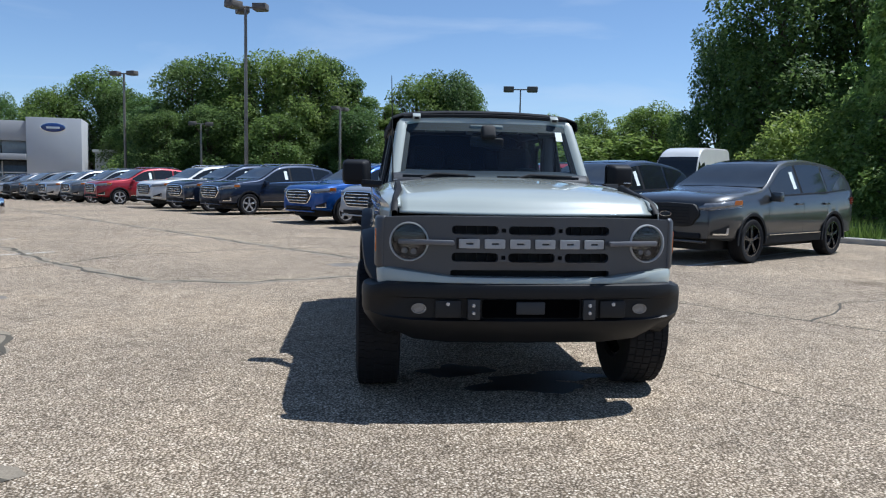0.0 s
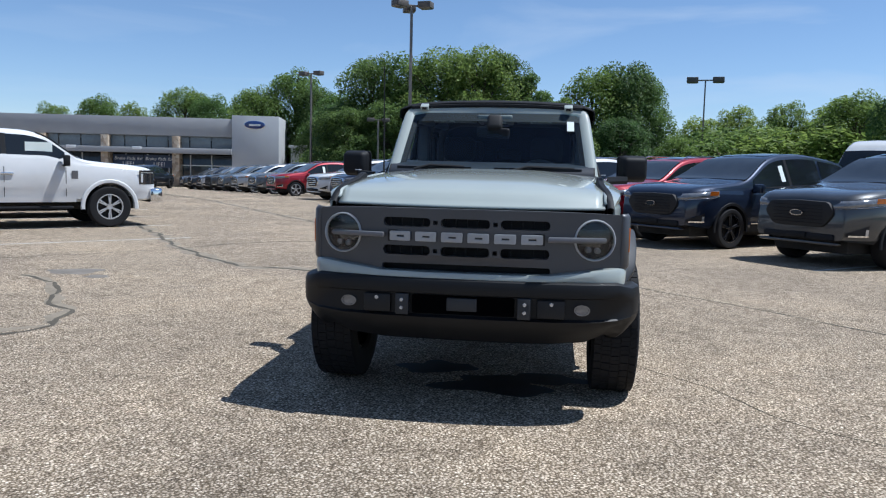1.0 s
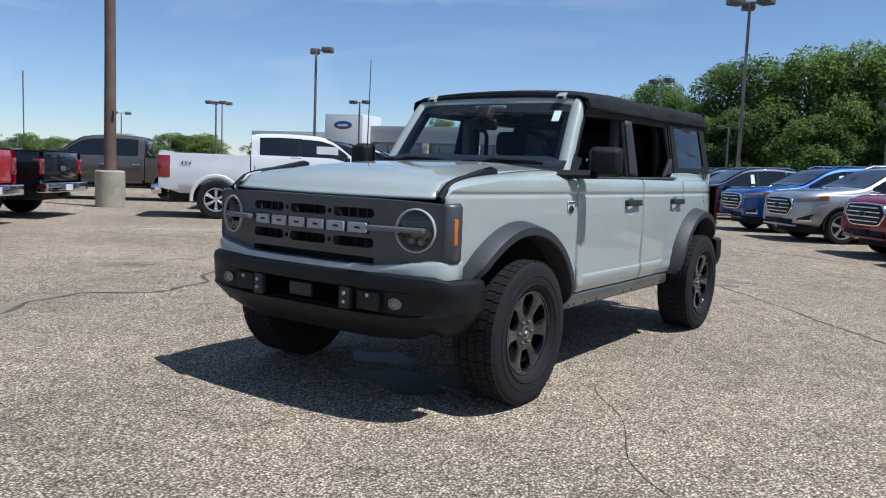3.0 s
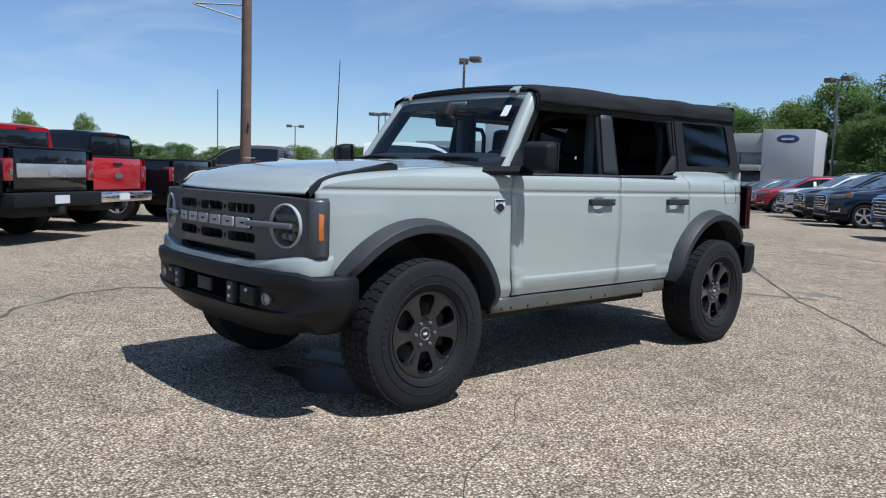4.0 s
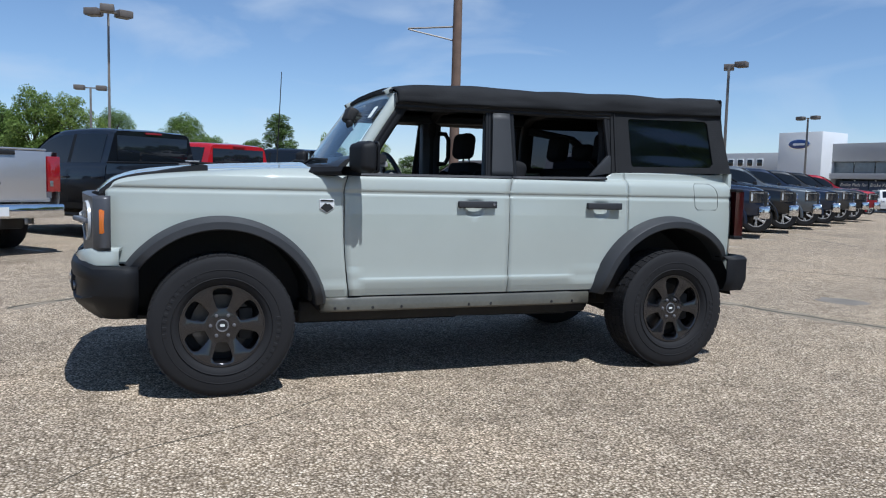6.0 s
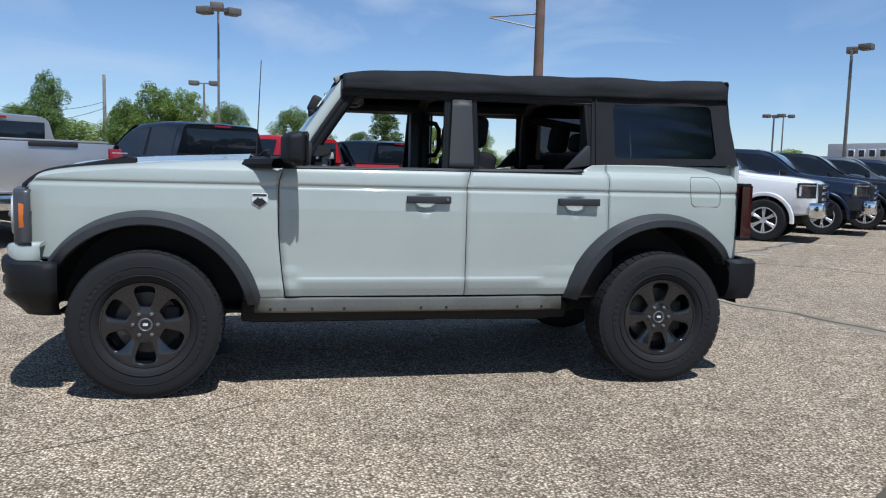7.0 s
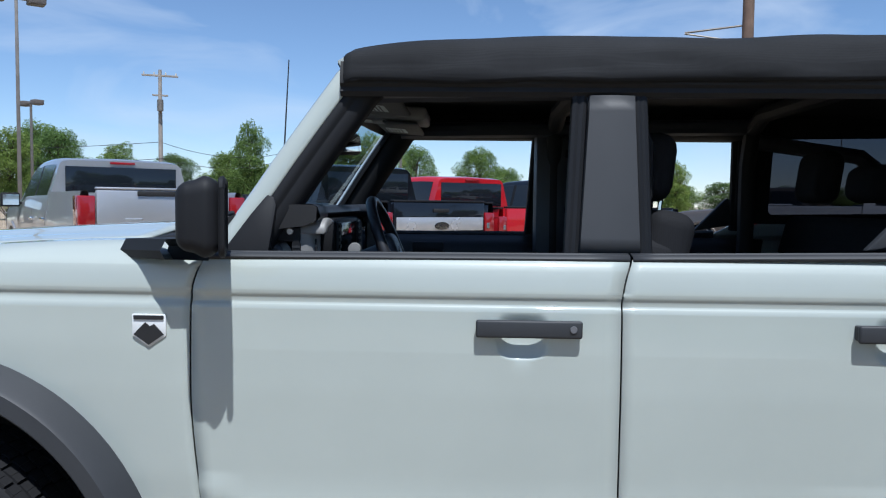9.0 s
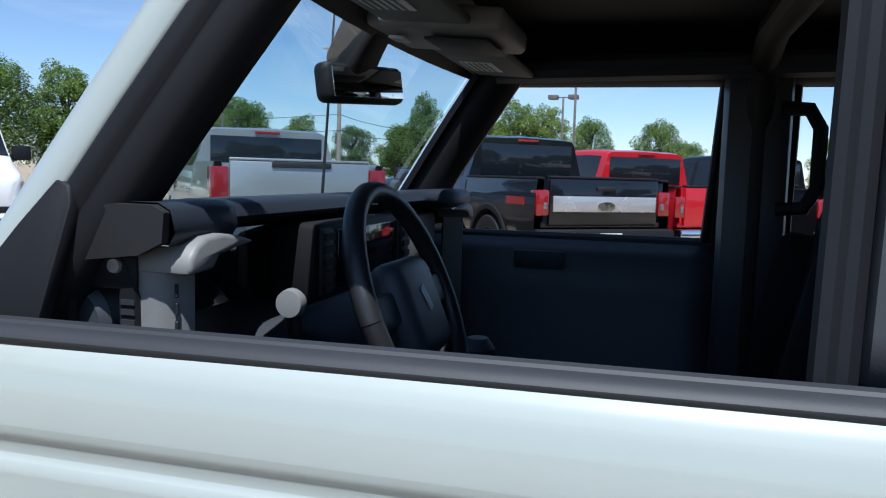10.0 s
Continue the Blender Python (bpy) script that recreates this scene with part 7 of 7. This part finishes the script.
for side in (1, -1):
    # quarter fabric with a clear panel
    T = Matrix(((0, side * -1.0, 0, 0), (1, 0, 0, 0), (0, 0, 1, 0), (0, 0, 0, 1)))
    hole = [(1.21, 1.365), (1.225, 1.35), (1.86, 1.36), (1.885, 1.385), (1.86, 1.665), (1.84, 1.685), (1.22, 1.675), (1.205, 1.66)]
    q = prism([(1.055, 1.306), (2.035, 1.322), (2.00, 1.52), (1.965, 1.735), (1.07, 1.73)], 0.012, T, 0.0, [hole])
    for v in q.verts:
        v.co.x += side * x_side(v.co.z) + side * 0.006 * noise.noise((v.co.y * 6, v.co.z * 6, 0))
    part("canvas_quarter", q, M["softtop"], SUV, "black canvas quarter panel")
    rows = []
    for z in span(1.35, 1.685, 14):
        rows.append([(side * (x_side(z) - 0.008 + 0.004 * math.sin(z * 36 + y * 2.0) * math.sin((y - 1.2) / 0.67 * 3.14)), y, z) for y in span(1.205, 1.885, 20)])
    vw = part("vinyl_window", rows_sheet(rows, flip=side < 0), M["vinyl"], SUV, "wavy dark-tinted vinyl window", smooth=80)
    part("quarter_seam", tube([(side * (x_side(1.31) + 0.004), 1.085, 1.31), (side * (x_side(1.72) + 0.004), 1.095, 1.725)], 0.006, 6), M["trim"], SUV)
    # roof rail above the openings
    rows = [[(side * (0.70 + a), y, 1.70 + b) for a, b in ((0.012, 0.02), (0.014, -0.008), (0.004, -0.016), (0.008, -0.028), (-0.004, -0.040), (-0.05, -0.032), (-0.075, -0.012), (-0.075, 0.04), (0.0, 0.05), (0.012, 0.02))] for y in (-0.44, -0.3, 0.0, 0.5, 1.07)]
    bm = rows_sheet(rows)
    bmesh.ops.recalc_face_normals(bm, faces=bm.faces)
    part("roof_rail", bm, M["dark"], SUV, "black roof side rail with rubber seal")
    rows = [[(side * (0.712 + a), y, 1.708 + b) for a, b in ((0.006, 0.0), (0.008, 0.008), (0.0, 0.014))] for y in span(-0.43, 1.07, 8)]
    part("drip_seal", rows_sheet(rows, flip=side > 0), M["trim"], SUV, solid=0.004)
    # centre pillar: textured panel between rubber seals
    def pil(y0, y1, z, o):
        return [(side * (x_side(z) + o - 0.03), y0, z), (side * (x_side(z) + o), y0 + 0.006, z), (side * (x_side(z) + o + 0.004), (y0 + y1) / 2, z), (side * (x_side(z) + o), y1 - 0.006, z), (side * (x_side(z) + o - 0.03), y1, z)]
    part("pillar_panel", rows_sheet([pil(0.208 - 0.029 * (1 - k), 0.320 + 0.008 * (1 - k), 1.258 + 0.404 * k, -0.010) for k in span(0, 1, 10)], flip=side > 0), M["flare"], SUV, "grained grey-black pillar panel", solid=0.01)
    for ya, yb in ((0.166, 0.192), (0.338, 0.331), (0.150, 0.174), (0.351, 0.345)):
        bm = tube([(side * (x_side(1.255) - 0.024), ya, 1.255), (side * (x_side(1.675) - 0.024), yb, 1.675)], 0.0125, 8)
        part("pillar_seal", bm, M["bumper"], SUV)
    bm = bmesh.new()
    add_box(bm, *sorted((side * 0.60, side * 0.695)), 0.17, 0.33, 0.55, 1.72, bevel=0.03)
    part("pillar_inner", bm, M["interior"], SUV)
    bm = tube([(side * (x_side(1.28) - 0.022), 1.058, 1.28), (side * (x_side(1.69) - 0.022), 1.035, 1.69)], 0.017, 8)
    part("pillar_seal", bm, M["trim"], SUV)
    bm = tube([(side * (x_side(1.28) - 0.03), 1.075, 1.28), (side * (x_side(1.7) - 0.03), 1.06, 1.7)], 0.022, 8)
    part("rear_pillar", bm, M["trim"], SUV)
    tri = prism([(0.885, 1.275), (1.045, 1.30), (1.045, 1.415), (1.025, 1.42)], 0.03, T, 0.006)
    bmesh.ops.translate(tri, vec=(side * 0.778, 0, 0), verts=tri.verts)
    part("corner_trim", tri, M["flare"], SUV)

# ---- cabin ----
part("headlining", rows_sheet([[(x, y, 1.765 + 0.045 * (1 - (x / 0.68) ** 2)) for x in span(-0.68, 0.68, 10)] for y in span(-0.40, 1.95, 12)], flip=True), M["dark"], SUV)
for y in (0.25, 1.07):
    bm = tube([(0.63, y, 0.6), (0.63, y, 1.55), (0.585, y, 1.70), (0.45, y, 1.755), (-0.45, y, 1.755), (-0.585, y, 1.70), (-0.63, y, 1.55), (-0.63, y, 0.6)], 0.035, 10)
    part("roll_hoop", bm, M["dark"], SUV)
for side in (1, -1):
    part("roll_bar", tube([(side * 0.585, -0.40, 1.69), (side * 0.585, 1.07, 1.715)], 0.034, 10), M["interior"], SUV)
    part("roll_bar", tube([(side * 0.62, 1.07, 1.66), (side * 0.66, 1.55, 1.60), (side * 0.68, 1.95, 1.30)], 0.034, 10), M["interior"], SUV)
    # grab handle on the hoop
    part("grab_handle", tube([(side * 0.60, 0.30, 1.60), (side * 0.585, 0.36, 1.595), (side * 0.58, 0.385, 1.55), (side * 0.58, 0.385, 1.41), (side * 0.585, 0.36, 1.36), (side * 0.60, 0.30, 1.355)], 0.018, 8), M["trim"], SUV)
    # door cards
    for ya, yb in ((-0.72, 0.22), (0.30, 1.08)):
        rows = [[(side * x, y, z) for x, z in ((0.70, 0.56), (0.69, 0.75), (0.66, 0.86), (0.665, 0.92), (0.70, 0.98), (0.705, 1.10), (0.72, 1.20), (0.75, 1.245))] for y in span(ya, yb, 8)]
        card = part("door_card", rows_sheet(rows, flip=side < 0), M["interior"], SUV, solid=0.02)
        hb = bmesh.new()
        add_box(hb, *sorted((side * 0.695, side * 0.712)), (ya + yb) / 2 - 0.11, (ya + yb) / 2 + 0.03, 1.165, 1.215, bevel=0.008)
        part("inner_handle", hb, M["flare"], card)


def cushion(x0, x1, y0, y1, z0, z1, m=None, r=0.045):
    return box(x0, x1, y0, y1, z0, z1, bevel=r, seg=4, m=m)


def bucket_seat(x, turn=False):
    seat = part("front_seat", cushion(x - 0.26, x + 0.26, -0.22, 0.30, 0.66, 0.84), M["seat"], SUV, "dark cloth bucket seat", smooth=60)
    back = cushion(-0.245, 0.245, -0.065, 0.065, 0.0, 0.60, m=pose(x, 0.34, 0.78, -12))
    part("backrest", back, M["seat"], seat, smooth=60)
    for s in (1, -1):
        part("bolster", cushion(-0.04, 0.04, -0.11, 0.05, 0.03, 0.5, m=pose(x + s * 0.215, 0.32, 0.8, -12)), M["seat"], seat, smooth=60)
        part("headrest_post", tube([(x + s * 0.06, 0.455, 1.36), (x + s * 0.06, 0.465, 1.46)], 0.007, 6), M["chrome"], seat)
    part("headrest", cushion(-0.135, 0.135, -0.055, 0.055, 0.0, 0.20, m=pose(x, 0.425, 1.395, -6), r=0.05), M["seat"], seat, smooth=60)


bucket_seat(0.37)
bucket_seat(-0.37)
bench = part("rear_seat", cushion(-0.66, 0.66, 0.62, 1.12, 0.66, 0.86), M["seat"], SUV, "dark cloth rear bench", smooth=60)
part("backrest", cushion(-0.66, 0.66, -0.06, 0.06, 0.0, 0.56, m=pose(0, 1.17, 0.80, -14)), M["seat"], bench, smooth=60)
for x in (-0.36, 0.36, 0.0):
    part("headrest", cushion(-0.12, 0.12, -0.05, 0.05, 0.0, 0.20 if x else 0.13, m=pose(x, 1.24 if x else 1.27, 1.40, -8), r=0.045), M["seat"], bench, smooth=60)
part("console", box(-0.13, 0.13, -0.62, 0.30, 0.56, 0.96, bevel=0.03), M["interior"], SUV)
part("gear_knob", lathe([(0.94, 0.012), (1.04, 0.012), (1.05, 0.03), (1.09, 0.034), (1.11, 0.02), (1.112, 0.0)], "Z", 16), M["interior"], SUV).location = (0.02, -0.3, 0)

# dashboard: hooded top pad over an upright face
rows = []
for x in span(-0.712, 0.712, 46):
    near = 1 / (1 + math.exp(-(abs(x) - 0.535) * 70))
    lip = -0.565 + 0.068 * near
    up = 0.004 * near
    rows.append([(x, -0.80, 1.262), (x, -0.79, 1.30), (x, -0.75, 1.335), (x, -0.68, 1.360 + up * 0.5), (x, lip - 0.06, 1.374 + up), (x, lip - 0.015, 1.374 + up), (x, lip, 1.366 + up), (x, lip + 0.006, 1.350 + up - 0.008 * near), (x, lip - 0.002, 1.343 - 0.012 * near), (x, lip - 0.03, 1.337 - 0.012 * near), (x, -0.625, 1.325), (x, -0.63, 1.20), (x, -0.60, 1.05), (x, -0.62, 0.85)])
dash = part("dashboard", rows_sheet(rows, flip=True), M["pad"], SUV, "dark padded dashboard", smooth=55)
part("instrument_screen", box(0.28, 0.50, -0.615, -0.605, 1.215, 1.33, bevel=0.004), M["screen"], dash)
# outer end: pale grey bridge and grip bar with vent
for side in (1, -1):
    arch = [(0.703, 1.298), (0.700, 1.316), (0.688, 1.330), (0.668, 1.339), (0.635, 1.341), (0.60, 1.337), (0.553, 1.326), (0.60, 1.321), (0.640, 1.315), (0.653, 1.300)]
    br = part("dash_bridge", prism([(side * x, z) for x, z in arch], 0.094, Matrix.Translation((0, -0.572, 0)), 0.006), M["panel_grey"], dash, "mid-grey dash end panel", smooth=50)
    bm = bmesh.new()
    foot = [(0.660, -0.556), (0.698, -0.556), (0.700, -0.532), (0.692, -0.516), (0.672, -0.502), (0.660, -0.500)]
    sheet(bm, [[(side * x, y, z) for x, y in foot + foot[:1]] for z in (1.0, 1.1, 1.2, 1.306)])
    bmesh.ops.recalc_face_normals(bm, faces=bm.faces)
    part("dash_post", bm, M["panel_grey"], br, smooth=40)
    grip = [(-0.610, 1.296), (-0.588, 1.310), (-0.570, 1.308), (-0.560, 1.296), (-0.556, 1.27), (-0.555, 1.2), (-0.555, 1.02)]
    rows = []
    for y, z in grip:
        k = 1.0 if z < 1.29 else 0.3
        rows.append([(side * 0.690, y + 0.012 * k, z + 0.014 * (1 - k)), (side * 0.7065, y + 0.011 * k, z + 0.012 * (1 - k)), (side * 0.7065, y - 0.011 * k, z - 0.012 * (1 - k)), (side * 0.690, y - 0.012 * k, z - 0.014 * (1 - k))])
    bm = rows_sheet(rows)
    bmesh.ops.recalc_face_normals(bm, faces=bm.faces)
    part("grip_strip", bm, M["trim"], br)
    for k in range(22):
        part("grip_rib", box(*sorted((side * 0.695, side * 0.7085)), -0.564, -0.546, 1.02 + k * 0.0115, 1.026 + k * 0.0115), M["flare"], br)
    for k in range(6):
        part("lettering_block", box(-0.007, 0.007, -0.002, 0.002, 1.165 + k * 0.021, 1.18 + k * 0.021, bevel=0.001, seg=1, m=pose(side * 0.683, -0.509, 0, 0, 0, side * 35)), M["dark"], br)
    # closed end of the dashboard, blackened for the pillar's shade, and the dark plate round the vent screw
    cap = [(-0.80, 1.10), (-0.80, 1.27), (-0.79, 1.30), (-0.75, 1.335), (-0.68, 1.360), (-0.56, 1.376), (-0.512, 1.376), (-0.497, 1.368), (-0.50, 1.335), (-0.53, 1.320), (-0.615, 1.310), (-0.63, 1.10)]
    bm = prism(cap, 0.012)
    for v in bm.verts:
        v.co = Vector((side * (0.712 + v.co.y), v.co.x, v.co.z))
    bmesh.ops.recalc_face_normals(bm, faces=bm.faces)
    part("dash_end", bm, M["dark"], dash)
    part("vent_plate", box(*sorted((side * 0.700, side * 0.7055)), -0.619, -0.545, 1.278, 1.316, bevel=0.004), M["trim"], br)
    part("vent_screw", lathe([(0, 0.0), (0, 0.010), (side * 0.006, 0.008), (side * 0.006, 0.0)], "X", 12), M["alloy"], br).location = (side * 0.7045, -0.572, 1.305)
    part("vent_drum", lathe([(-0.03, 0.0), (-0.03, 0.05), (0.05, 0.05), (0.06, 0.04), (0.06, 0.0)], "X", 24), M["interior"], br).location = (side * 0.64, -0.64, 1.235)
# centre screen
scr = part("centre_screen", box(-0.255, 0.255, -0.62, -0.53, 1.195, 1.33, bevel=0.012), M["trim"], dash)
part("screen_glass", box(-0.165, 0.165, -0.532, -0.527, 1.210, 1.315, bevel=0.002), M["screen"], scr)
for x0, x1 in ((0.190, 0.242), (-0.242, -0.190)):
    v = part("air_vent", box(x0, x1, -0.565, -0.524, 1.205, 1.32, bevel=0.006), M["flare"], dash)
    for k in range(5):
        part("vent_slat", box(x0 + 0.006, x1 - 0.006, -0.526, -0.520, 1.212 + k * 0.022, 1.224 + k * 0.022), M["dark"], v)
part("glovebox_panel", box(-0.64, -0.30, -0.63, -0.57, 1.14, 1.315, bevel=0.015), M["panel_grey"], dash)
# stalk and steering wheel
part("stalk", tube([(0.40, -0.47, 1.17), (0.49, -0.455, 1.20), (0.56, -0.425, 1.247)], 0.011, 8), M["interior"], dash)
part("stalk_knob", lathe([(-0.012, 0.0), (-0.012, 0.014), (0.0, 0.019), (0.012, 0.017), (0.014, 0.0)], "X", 20), M["panel_grey"], dash, "pale round stalk end").location = (0.568, -0.421, 1.252)
SW = pose(0.335, -0.335, 1.222, -68)
bm = bmesh.new()
ringpts = [SW @ Vector((0.179 * math.cos(a), 0.179 * math.sin(a), 0)) for a in (2 * math.pi * k / 48 for k in range(49))]
add_tube(bm, ringpts, 0.0165, 12, cap=False)
bmesh.ops.remove_doubles(bm, verts=bm.verts, dist=1e-4)
bmesh.ops.recalc_face_normals(bm, faces=bm.faces)
wheel_s = part("steering_wheel", bm, M["leather"], SUV, "black leather steering wheel", smooth=80)
part("wheel_boss", box(-0.085, 0.085, -0.07, 0.085, -0.035, 0.024, bevel=0.028, seg=4, m=SW), M["interior"], wheel_s, smooth=60)
for m2 in (box(-0.18, -0.07, -0.03, 0.02, -0.022, 0.006, bevel=0.008, m=SW), box(0.07, 0.18, -0.03, 0.02, -0.022, 0.006, bevel=0.008, m=SW), box(-0.03, 0.03, 0.07, 0.18, -0.022, 0.004, bevel=0.008, m=SW)):
    part("wheel_spoke", m2, M["interior"], wheel_s)
part("wheel_emblem", box(-0.007, 0.009, -0.022, 0.018, 0.024, 0.027, bevel=0.003, m=SW @ pose(0, 0, 0, 0, 0, 20)), M["white"], wheel_s)
part("steering_column", tube([SW @ Vector((0, 0, -0.03)), SW @ Vector((0, 0, -0.25))], 0.05, 14), M["interior"], wheel_s)

# visors, overhead console, rear-view mirror
def visor(x0, x1):
    v = part("sun_visor", box(x0, x1, -0.075, 0.085, -0.008, 0.008, bevel=0.007, seg=3, m=pose(0, -0.385, 1.682, -4)), M["headliner"], SUV, "grey cloth sun visor folded up", smooth=60)
    c = (x0 + x1) / 2
    part("visor_label", box(c - 0.10, c + 0.05, -0.05, 0.025, -0.0105, -0.0085, m=pose(0, -0.385, 1.682, -4)), M["paper"], v, "pale printed label with grey bars")
    for k in range(5):
        part("lettering_bar", box(c - 0.095, c + 0.045, -0.045 + k * 0.013, -0.040 + k * 0.013, -0.0118, -0.0107, m=pose(0, -0.385, 1.682, -4)), M["panel_grey"], v)


visor(0.15, 0.57)
visor(-0.57, -0.15)
oc = part("overhead_console", box(-0.13, 0.13, -0.10, 0.15, -0.016, 0.03, bevel=0.014, seg=3, m=pose(0, -0.40, 1.685, -4)), M["panel_grey"], SUV, "grey overhead console")
part("console_lid", box(-0.09, 0.09, 0.0, 0.12, -0.034, -0.028, bevel=0.004, m=pose(0, -0.40, 1.691, -4)), M["flare"], oc)
part("map_lamp", box(0.03, 0.08, -0.07, -0.04, -0.034, -0.028, bevel=0.002, m=pose(0, -0.40, 1.691, -4)), M["white"], oc)
rv = part("rear_view_mirror", box(-0.125, 0.125, -0.02, 0.02, -0.038, 0.038, bevel=0.016, seg=3, m=pose(-0.005, -0.555, 1.588, 6, 4, -16)), M["trim"], SUV, smooth=50)
part("mirror_glass", box(-0.112, 0.112, 0.0195, 0.0215, -0.028, 0.028, bevel=0.001, m=pose(-0.005, -0.555, 1.588, 6, 4, -16)), M["mirror"], rv)
part("mirror_stalk", box(-0.06, 0.05, -0.075, 0.0, -0.01, 0.10, bevel=0.022, seg=3, m=pose(0.01, -0.545, 1.60, -26)), M["dark"], rv, smooth=50)

# ---- stains on the lot ----
def stain(x, y, r, seed):
    rows = []
    for k in (0.0, 0.5, 1.0):
        ring = []
        for i in range(29):
            a = 2 * math.pi * (i % 28) / 28
            q = r * k * (0.7 + 0.5 * noise.noise((math.cos(a) * 1.3, math.sin(a) * 1.3, seed)))
            ring.append((x + q * math.cos(a) * 1.5, y + q * math.sin(a), 0.0025 - 0.001 * k))
        rows.append(ring)
    return rows_sheet(rows)


for i, (x, y, r) in enumerate(((-5.2, 2.3, 0.32), (-4.75, 2.0, 0.16), (-1.2, 5.3, 0.3), (0.3, 4.9, 0.22))):
    link_mesh("oil_stain", stain(x, y, r, i * 5.1), M["stain"], ground, smooth=0)["label"] = "dark old oil stain"
# oil under the engine, coloured near black to deepen the car's shade too
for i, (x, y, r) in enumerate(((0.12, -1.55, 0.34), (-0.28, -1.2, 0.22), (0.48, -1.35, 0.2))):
    link_mesh("oil_stain", stain(x, y, r, 31 + i * 4.3), M["oil_shade"], ground, smooth=0)["label"] = "black oil patch that also deepens the shade under the engine"
